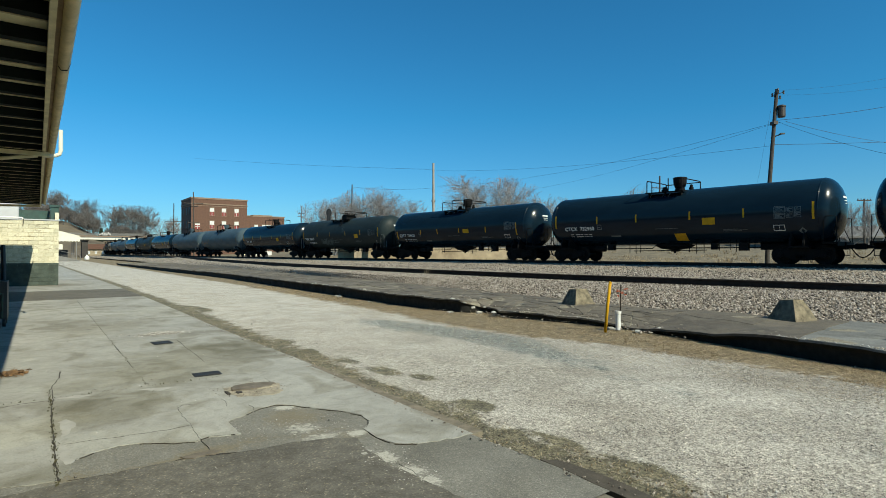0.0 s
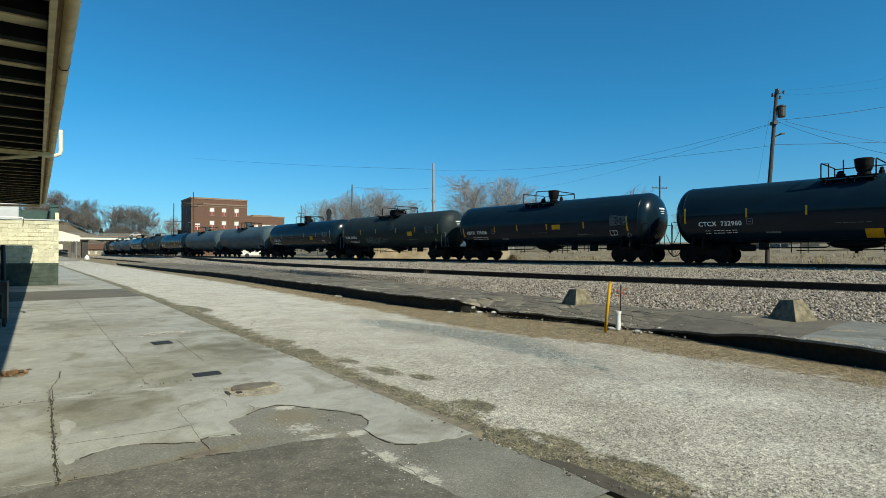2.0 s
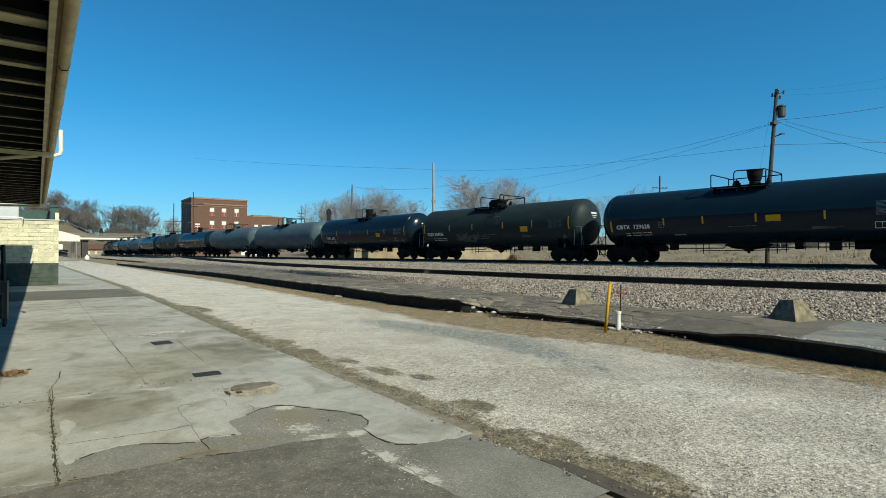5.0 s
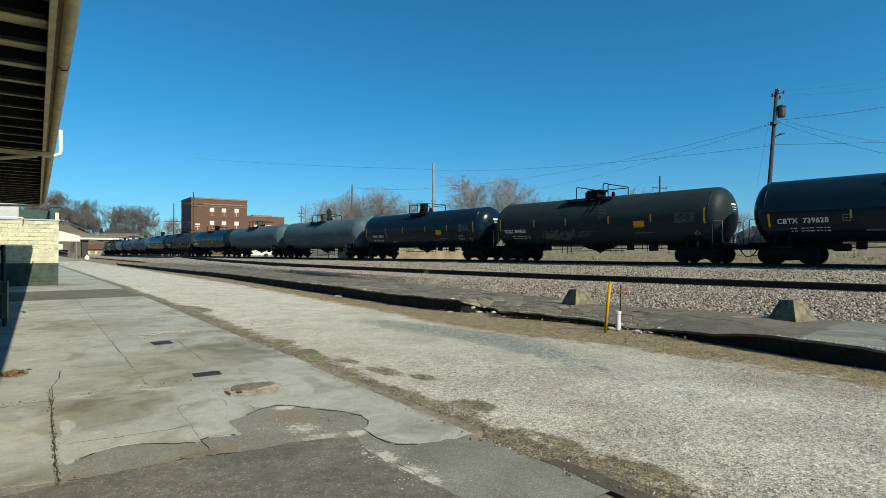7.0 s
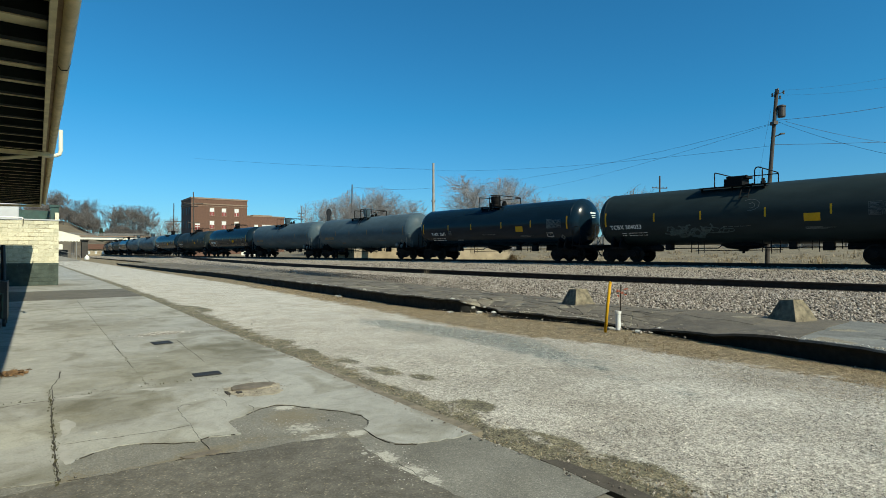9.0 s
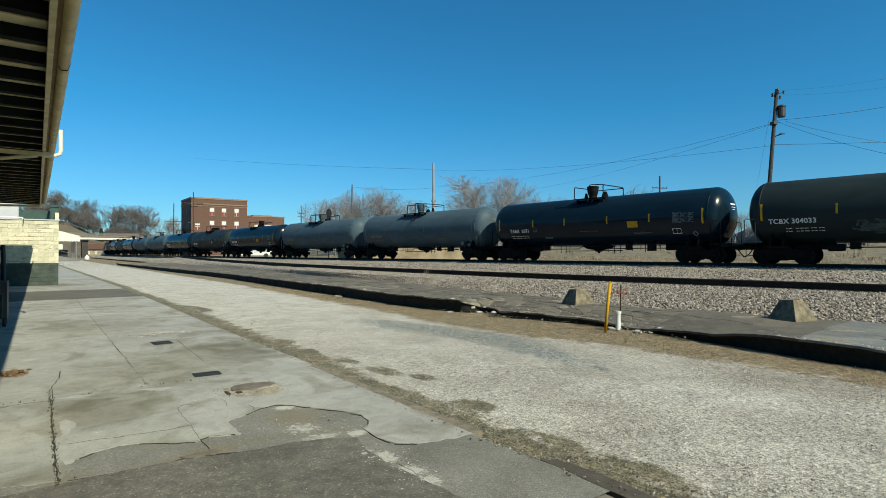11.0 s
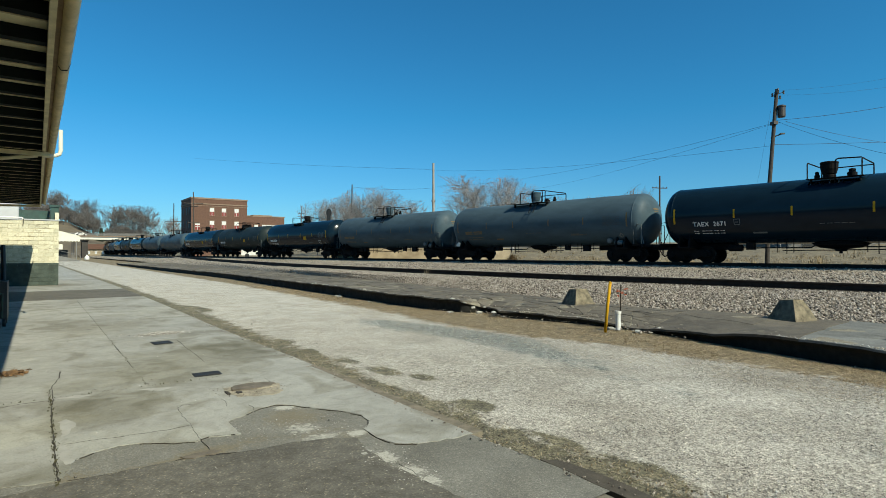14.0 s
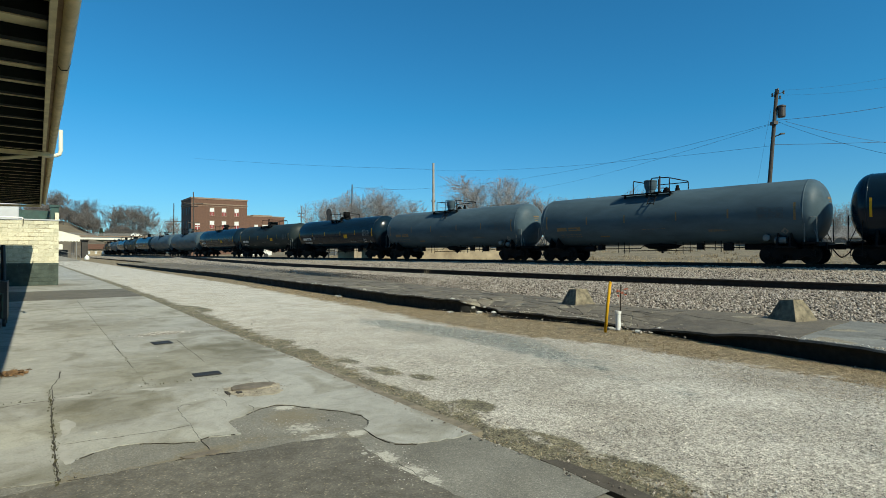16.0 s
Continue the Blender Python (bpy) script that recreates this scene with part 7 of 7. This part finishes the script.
house = thing("small_house", Matrix.Translation(tuple(far_at(170, 448, 236).xy) + (0,)), "small far house with a brown roof and pale walls", "house")
bm = bmesh.new()
box(bm, -5, 5, 0, 6, -0.6, 3.2)
part("wall", bm, M_LIGHT_WALL, house)
bm = bmesh.new()
extrude_profile(bm, [(-5.6, 3.2), (5.6, 3.2), (4.6, 5.4), (-4.6, 5.4)], -0.5, 6.5)
part("roof", bm, M_RED_BRICK, house)
for x in (-3, 0, 3):
    bm = bmesh.new()
    box(bm, x - 0.5, x + 0.5, -0.05, -0.003, 1.1, 2.4)
    part("window", bm, M_GLASS_WHITE, house)
drum = thing("white_drum", Matrix.Translation(tuple(far_at(154, 448, 120).xy) + (0.0,)), "white rounded drum standing by the driveway", "drum")
bm = bmesh.new()
lathe(bm, [(0.0, 0.0), (0.40, 0.02), (0.48, 0.2), (0.48, 0.6), (0.34, 0.9), (0.15, 1.0), (0.15, 1.2), (0.0, 1.22)], "Z", 16)
part("shell", bm, M_PVC, drum, smooth=True)


def shed(x0, x1, y_top, depth, material, label, name="warehouse", ridge=0.0, base=0.6, thick=14.0, windows=True):
    a, b = far_at(x0, y_top, depth), far_at(x1, y_top, depth)
    ob = thing(name, Matrix.Translation((a.x, a.y, base)), label, "building")
    w, h = b.x - a.x, a.z - base
    bm = bmesh.new()
    box(bm, 0, w, 0, thick, 0, h * 0.62 if ridge else h)
    part("wall", bm, material, ob)
    if ridge:
        bm = bmesh.new()
        box(bm, -0.4, w + 0.4, -0.5, 14.5, h * 0.62, h * 0.66)
        extrude_profile(bm, [(-0.5, h * 0.66), (14.5, h * 0.66), (7, h)], 0, w, Matrix(((0, 1, 0, 0), (1, 0, 0, 0), (0, 0, 1, 0), (0, 0, 0, 1))))
        part("roof", bm, M_SHED, ob)
    for i in range(int(w / 5) if windows else 0):
        bm = bmesh.new()
        box(bm, i * 5 + 1.5, i * 5 + 3.5, -0.05, -0.003, 1.0, min(h * 0.5, 2.4))
        part("window", bm, M_BLACK_IRON, ob)
    return ob


shed(1395, 1900, 395, 62, M_SHED, "long grey warehouse with a low pitched roof behind the tracks", ridge=1.0)
# Added grey block: hides sky between the cars, stands in for far brush.
shed(880, 1110, 419, 95, M_SHED, "long low grey block for brush at the back of the field", "storage_building", base=2.0)
shed(806, 826, 428, 90, M_WHITE_WALL, "small white building at the back of the field", "white_shed", base=1.0)
shed(598, 627, 441, 60, M_LIGHT_WALL, "small cream block building behind the tracks", "pump_house")
shed(640, 903, 440, 58, M_LIGHT_WALL, "low stained cream wall at the back of the field", "boundary_wall", base=0.2, thick=0.4, windows=False)



def build_van():
    c = far_at(454, 448, 92)
    van = thing("white_van", Matrix.Translation((c.x, c.y, 0.85)) @ Matrix.Rotation(radians(20), 4, "Z"), "white van parked in the field behind the tracks", "van")
    bm = bmesh.new()
    extrude_profile(bm, [(-2.4, 0.35), (2.4, 0.35), (2.4, 1.0), (1.7, 1.15), (1.1, 1.85), (-2.3, 1.9), (-2.4, 1.7)], -0.9, 0.9)
    bmesh.ops.bevel(bm, geom=bm.edges[:], offset=0.06, segments=2)
    part("body", bm, M_PVC, van)
    bm = bmesh.new()
    box(bm, -1.9, 1.0, -0.925, -0.905, 1.2, 1.65)
    part("window", bm, M_BLACK_IRON, van)
    for x in (-1.5, 1.5):
        for y in (-0.85, 0.85):
            bm = bmesh.new()
            lathe(bm, [(0, -0.12), (0.34, -0.12), (0.34, 0.12), (0, 0.12)], "Y", 14, Matrix.Translation((x, y, 0.34)))
            part("wheel", bm, M_BLACK_IRON, van)


build_van()

# ---- poles and wires ----


def pole(x0, y0, x1, y1, depth, r, material, label, arms=(), bow=0.0):
    foot, head = far_at(x0, y0, depth), far_at(x1, y1, depth)
    ob = thing("utility_pole", Matrix.Translation((foot.x, foot.y, foot.z)), label, "utility pole", "utility poles")
    bm = bmesh.new()
    top = head - foot
    tube(bm, [(0, 0, -0.8), tuple(top * 0.45 + Vector((bow, 0, 0))), tuple(top)], r, 10, r * 0.72)
    part("shaft", bm, material, ob)
    for y, half, turn in arms:
        c = foot.lerp(head, (y0 - y) / (y0 - y1)) - foot
        bm = bmesh.new()
        box(bm, -half, half, -0.05, 0.05, -0.06, 0.06, Matrix.Translation(c) @ Matrix.Rotation(radians(turn), 4, "Z"))
        arm = part("crossarm", bm, M_WOOD, ob)
        for k in (-0.9, -0.45, 0.45, 0.9):
            bm = bmesh.new()
            lathe(bm, [(0, 0), (0.05, 0.02), (0.035, 0.06), (0.05, 0.1), (0.02, 0.15), (0, 0.15)], "Z", 8, Matrix.Translation(c) @ Matrix.Rotation(radians(turn), 4, "Z") @ Matrix.Translation((half * k, 0, 0.06)))
            part("insulator", bm, M_TANKGREY, arm)
    return ob


main = pole(1357, 469, 1376, 158, 33, 0.135, M_WOOD, "leaning dark wooden utility pole with a transformer", [(165, 0.42, 70)], -0.12)
o = main.matrix_basis.translation
bm = bmesh.new()
p = far_at(1384, 208, 32.9) - o
lathe(bm, [(0.0, 0), (0.20, 0.02), (0.22, 0.08), (0.22, 0.62), (0.25, 0.64), (0.25, 0.69), (0.12, 0.76), (0.0, 0.77)], "Z", 18, Matrix.Translation(p))
part("transformer", bm, M_TANKGREY, main, "rusty grey transformer can")
bm = bmesh.new()
for dx, yy in ((-6, 168), (14, 163), (8, 172)):
    q_ = far_at(1374 + dx, yy, 32.9) - o
    tube(bm, [far_at(1374, yy + 4, 33) - o, q_], 0.02, 6)
    lathe(bm, [(0, -0.12), (0.06, -0.1), (0.04, 0.0), (0.06, 0.08), (0, 0.12)], "Z", 8, Matrix.Translation(q_))
part("cutout_fuse", bm, M_TANKGREY, main)
bm = bmesh.new()
tube(bm, [far_at(1369, 243, 33) - o, far_at(1376, 240, 32.9) - o, far_at(1388, 236, 32.8) - o], 0.035, 6)
box(bm, -0.12, 0.14, -0.05, 0.05, -0.04, 0.04, Matrix.Translation(far_at(1385, 236.5, 32.8) - o))
part("street_lamp_arm", bm, M_TANKGREY, main)
bm = bmesh.new()
box(bm, -0.13, 0.13, -0.2, 0.2, -0.1, 0.1, Matrix.Translation(far_at(1371, 218, 32.95) - o))
part("junction_clamp", bm, M_TANKGREY, main)
pole(767, 452, 767, 289, 72, 0.19, M_WOOD_PALE, "tall pale new wooden pole without crossarms", [(357, 0.25, 0)])
pole(622, 452, 623, 327, 100, 0.14, M_WOOD, "plain dark wooden pole among bare trees")
pole(533, 450, 533, 365, 125, 0.14, M_WOOD, "far wooden pole with a short crossarm", [(378, 0.8, 20), (384, 0.8, 20)])
pole(307, 448, 307.5, 360, 150, 0.16, M_WOOD, "far wooden pole with two crossarms", [(392, 2.2, 15), (397, 1.6, 15)])
pole(343, 448, 342, 340, 122, 0.16, M_WOOD, "dark wooden pole before the brick building", [(360, 2.0, 25), (366, 1.5, -30), (394, 1.2, 20)])
pole(1167, 455, 1168, 312, 80, 0.15, M_WOOD, "far wooden pole with a small crossarm", [(333, 1.2, 10)])
pole(1530, 455, 1530, 352, 60, 0.12, M_WOOD, "far wooden pole with one crossarm behind the warehouse", [(355, 0.9, 10)])
sig = thing("signal_mast", Matrix.Translation(tuple(far_at(582, 448, 66).xy) + (0.5,)), "black railway signal head on a mast", "railway signal")
h_ = far_at(582, 377, 66).z - 0.5
bm = bmesh.new()
tube(bm, [(0, 0, 0), (0, 0, h_)], 0.07, 8)
part("mast", bm, M_BLACK_IRON, sig)
bm = bmesh.new()
lathe(bm, [(0, -0.09), (0.38, -0.07), (0.42, 0.0), (0.38, 0.07), (0, 0.09)], "Y", 18, Matrix.Translation((0, 0, h_)) @ Matrix.Diagonal((0.8, 1, 1.25, 1)))
box(bm, -0.2, 0.2, -0.25, 0.2, -1.0, -0.35, Matrix.Translation((0, 0, h_)))
part("signal_head", bm, M_BLACK_IRON, sig)


def wire(ends, sag, r, label="thin black overhead wire between poles"):
    (x0, y0, d0), (x1, y1, d1) = ends
    a, b = far_at(x0, y0, d0), far_at(x1, y1, d1)
    pts = []
    for i in range(25):
        u = i / 24
        p = a.lerp(b, u)
        p.z -= sag * 4 * u * (1 - u)
        pts.append(p)
    bm = bmesh.new()
    tube(bm, pts, r, 4)
    return solid("overhead_wire", bm, M_CABLE, label, "cable", group="overhead wires")


wire([(1370, 218, 33), (767, 330, 72)], 0.9, 0.008)
wire([(1370, 219, 33), (925, 338, 80)], 0.5, 0.008)
wire([(1366, 190, 33), (1340, 330, 33.5)], 0.0, 0.004, "thin guy wire beside the leaning pole")
wire([(1366, 258, 33), (767, 302, 72)], 0.5, 0.009)
wire([(767, 300, 72), (343, 280, 122)], 0.3, 0.014)
wire([(767, 333, 72), (623, 331, 100)], 0.3, 0.014)
wire([(1372, 213, 33), (1700, 163, 30)], 0.2, 0.012)
wire([(1374, 214, 33), (1640, 285, 28)], 0.25, 0.010)
wire([(1392, 215, 33), (1700, 262, 40)], 0.4, 0.01)
wire([(1367, 256, 33), (1700, 246, 31)], 0.05, 0.012)
wire([(1374, 160, 33), (1700, 110, 30)], 0.3, 0.004)
wire([(1378, 168, 33), (1700, 130, 30)], 0.3, 0.004)

# ---- bare trees ----


def branch_lines(seed, height, levels=6):
    """Lines of a bare tree with a rounded, spreading crown: start, end, radii, level."""
    r = random.Random(seed)
    out = []

    def turned(d, angle):
        ax = d.cross(Vector((r.uniform(-1, 1), r.uniform(-1, 1), r.uniform(-1, 1)))).normalized()
        return (Matrix.Rotation(angle, 3, ax) @ d).normalized()

    def grow(p, d, length, rad, level):
        steps = (4, 5, 4, 4, 3, 2, 1)[level]
        for i in range(steps):
            q = p + d * (length / steps)
            r1 = max(rad * (0.9 if level == 0 else 0.84), 0.0006)
            out.append((p.copy(), q.copy(), rad, r1, level))
            p, rad = q, r1
            d = (turned(d, r.uniform(0.06, 0.26)) + Vector((0, 0, 0.09 if level in (1, 2) else 0.02))).normalized()
            first = 1 if level < 3 else 0
            if level < levels and first <= i < steps - 1:
                for _k in range(2 if level < 3 else 1):
                    grow(p.copy(), turned(d, r.uniform(0.7, 1.2) if level == 0 else r.uniform(0.5, 0.95)), length * (0.95 if level == 0 else r.uniform(0.42, 0.62)) * (1 - 0.3 * i / steps), rad * 0.55, level + 1)
        if level < levels:
            for _k in range(3 if level == 0 else 2):
                grow(p.copy(), turned(d, r.uniform(0.2, 0.6)), length * r.uniform(0.5, 0.72), rad * 0.66, level + 1)
    grow(Vector((0, 0, -0.05)), Vector((r.uniform(-0.06, 0.06), r.uniform(-0.06, 0.06), 1)).normalized(), 0.36, 0.017, 0)
    # the crown ends in a rounded, uneven dome
    far = [l[1] for l in out if l[4] >= 2]
    mid = sum(far, Vector()) / len(far)
    wide = sorted(math.hypot(p.x - mid.x, p.y - mid.y) for p in far)[int(len(far) * 0.90)]
    tall = sorted(abs(p.z - mid.z) for p in far)[int(len(far) * 0.93)]

    def inside(p):
        lump = 1.08 + 0.30 * noise.noise(p * 5.0 + Vector((seed, 0, 0)))
        return (math.hypot(p.x - mid.x, p.y - mid.y) / (wide * lump)) ** 2 + ((p.z - mid.z) / (tall * lump)) ** 2 < 1
    out = [l for l in out if l[4] < 2 or inside(l[1])]
    s = height / max(l[1].z for l in out)
    return [(a * s, b * s, ra * height, rb * height, lv) for a, b, ra, rb, lv in out]


def prisms(lines, thick=1.0, least=0.012):
    a = np.array([tuple(l[0]) for l in lines])
    b = np.array([tuple(l[1]) for l in lines])
    ra = np.maximum(np.array([l[2] for l in lines]) * thick, least)[:, None, None]
    rb = np.maximum(np.array([l[3] for l in lines]) * thick, least * 0.8)[:, None, None]
    d = b - a
    d /= np.linalg.norm(d, axis=1)[:, None] + 1e-9
    ref = np.where(np.abs(d[:, 2:3]) < 0.9, np.array([[0, 0, 1.0]]), np.array([[1.0, 0, 0]]))
    u = np.cross(d, ref)
    u /= np.linalg.norm(u, axis=1)[:, None]
    w = np.cross(d, u)
    ang = np.array([0, 2.0944, 4.1888])
    ring = u[:, None, :] * np.cos(ang)[None, :, None] + w[:, None, :] * np.sin(ang)[None, :, None]
    v = np.concatenate([a[:, None] + ring * ra, b[:, None] + ring * rb], 1).reshape(-1, 3)
    quad = np.array([(0, 1, 4, 3), (1, 2, 5, 4), (2, 0, 3, 5)])
    f = (quad[None] + 6 * np.arange(len(a))[:, None, None]).reshape(-1)
    return v, f


def tree(seed, height, least, levels=6):
    lines = branch_lines(seed, height, levels=levels)
    ob = thing("bare_tree", Matrix(), "leafless grey winter tree with fine twigs", "tree", "bare trees")
    big = [(a, b, max(ra, 0.055 - 0.012 * lv), max(rb, 0.05 - 0.012 * lv), lv) for a, b, ra, rb, lv in lines if lv < 4]
    small = [l for l in lines if l[4] >= 4]
    v, f = prisms(big, 1.0, 0.02)
    raw_mesh("trunk", v, f, 4, M_BARK, "", "", parent=ob)
    v, f = prisms(small, 1.0, least)
    raw_mesh("crown", v, f, 4, M_BARK, "", "", parent=ob)
    return ob


TREES = [tree(3, 10, 0.0070, 5), tree(8, 10, 0.0070, 5), tree(14, 10, 0.0070, 5)]
placed = [False] * 3


def plant(i, x, y_top, depth, ground=1.2, wide=1.0, turn=None, seed=[0]):
    seed[0] += 1
    top = far_at(x, y_top, depth)
    k = (top.z - ground) / 10
    m = Matrix.Translation((top.x, top.y, ground)) @ Matrix.Rotation(seed[0] * 1.9 if turn is None else turn, 4, "Z")
    ob = TREES[i]
    ob.scale = (1, 1, 1)
    if placed[i]:
        ob = copy_thing(TREES[i], m)
    placed[i] = True
    ob.matrix_basis = m @ Matrix.Diagonal((k * wide, k * wide, k, 1))
    return ob


for i, x, y, d, wd in ((0, 594, 314, 92, 1.5), (1, 562, 336, 100, 1.3), (2, 632, 336, 95, 1.2), (1, 668, 333, 95, 1.2), (0, 705, 348, 100, 1.3), (2, 735, 365, 95, 1.2), (2, 612, 330, 105, 1.2), (0, 860, 306, 78, 1.1), (1, 906, 312, 82, 1.1), (2, 945, 338, 85, 1.0),
                     (0, 978, 346, 85, 0.9), (1, 835, 330, 85, 0.7), (2, 1120, 325, 88, 0.95), (0, 1060, 343, 90, 0.8), (1, 1498, 356, 57, 0.7), (2, 1535, 348, 58, 0.7), (0, 1420, 362, 60, 0.7), (1, 1470, 368, 55, 0.8), (2, 1240, 338, 85, 0.9), (0, 290, 384, 170, 0.7), (1, 303, 383, 175, 0.7), (1, 1380, 385, 58, 0.9), (0, 1300, 372, 62, 0.8)):
    plant(i, x, y, d, 1.2, wd * 1.1)

# ---- wooded hillside beyond the bridge ----
hill = []
HX, HY = np.linspace(-330, -60, 55), np.linspace(225, 420, 40)


def hill_z(x, y):
    px = 784 + F_PX * x / y
    crest = float(np.interp(px, [-400, 60, 120, 165, 185, 225, 262, 290, 330], [22, 20.5, 17, 11, 8, 8, 6, 1, 0]))
    rise = min(1.0, max(0.0, (y - 228) / 45))
    return crest * rise * rise * (3 - 2 * rise) * (y / 270 if y < 300 else 300 / 270) + 0.6 * noise.noise(Vector((x * 0.05, y * 0.05, 0))) - 0.4


verts = [(x, y, hill_z(x, y)) for y in HY for x in HX]
faces = [(j * 55 + i, j * 55 + i + 1, j * 55 + i + 56, j * 55 + i + 55) for j in range(39) for i in range(54)]
me = bpy.data.meshes.new("hillside")
me.from_pydata(verts, [], faces)
me.materials.append(M_HILL)
tagged(new("hillside", me), "brown wooded hillside beyond the bridge", "hill", kind="structure")
FAR_LINES = [branch_lines(sd, 1.0, levels=4) for sd in (21, 22, 23, 24)]
rr = random.Random(12)
SHAPES = [prisms([(a, b, max(ra, 0.006 if lv < 3 else 0), max(rb, 0.005 if lv < 3 else 0), lv) for a, b, ra, rb, lv in lines], 1.0, 0.0016) for lines in FAR_LINES]
vs, fs, off = [], [], 0


def stand(px, depth, height, wide):
    """One far bare tree on the hillside."""
    global off
    x = (px - 784) / F_PX * depth
    v, f = SHAPES[rr.randrange(4)]
    a = rr.uniform(0, 6.28)
    c, s = math.cos(a), math.sin(a)
    vs.append(np.stack([(v[:, 0] * c - v[:, 1] * s) * height * wide + x, (v[:, 0] * s + v[:, 1] * c) * height * wide + depth, v[:, 2] * height + hill_z(x, depth) - 0.2], 1))
    fs.append(f + off)
    off += len(v)


# the trees that stand on the crest, by their tops, then lower ones down the slope
for px, top in ((28, 348), (48, 343), (66, 341), (84, 338), (101, 334), (117, 339), (132, 347), (146, 353), (159, 362), (171, 373), (191, 370), (204, 363), (221, 359), (238, 361), (252, 365), (263, 374)):
    depth = rr.uniform(280, 300)
    x = (px - 784) / F_PX * depth
    stand(px, depth, 1.6 + (448 - top) / F_PX * depth - hill_z(x, depth), 1.15)
for i in range(150):
    px = rr.choice((rr.uniform(-20, 168), rr.uniform(60, 172), rr.uniform(60, 172), rr.uniform(186, 268)))
    stand(px, rr.uniform(262, 300), rr.uniform(4.5, 9.0), 1.2)
raw_mesh("hillside_woods", np.concatenate(vs), np.concatenate(fs), 4, M_FAR_BARK, "leafless grey woods on the hillside", "woods")

# a dark cedar among the bare trees
M_CEDAR = worn("dark_cedar_green", (0.03, 0.05, 0.025), 0.5, 2.0, 0.9, bump=0)
c = far_at(179, 448, 262)
base = hill_z(c.x, c.y)
cedar = thing("cedar_tree", Matrix.Translation((c.x, c.y, base - 0.2)), "dark green cedar on the wooded hillside", "tree")
bm = bmesh.new()
tube(bm, [(0, 0, 0), (0.1, 0, 3.0), (0, 0, 6.0)], 0.2, 6, 0.04)
part("trunk", bm, M_BARK, cedar)
r_ = np.random.default_rng(33)
k = 1500
z = 0.8 + 5.6 * r_.random(k) ** 1.2
rad = (6.8 - z) * 0.36 * np.sqrt(r_.random(k))
ang = r_.uniform(0, 6.283, k)
cen = np.stack([rad * np.cos(ang), rad * np.sin(ang), z], 1)
tri = cen[:, None, :] + r_.normal(0, 0.22, (k, 3, 3))
raw_mesh("crown", tri.reshape(-1, 3), np.arange(3 * k), 3, M_CEDAR, "", "", parent=cedar)


motions()
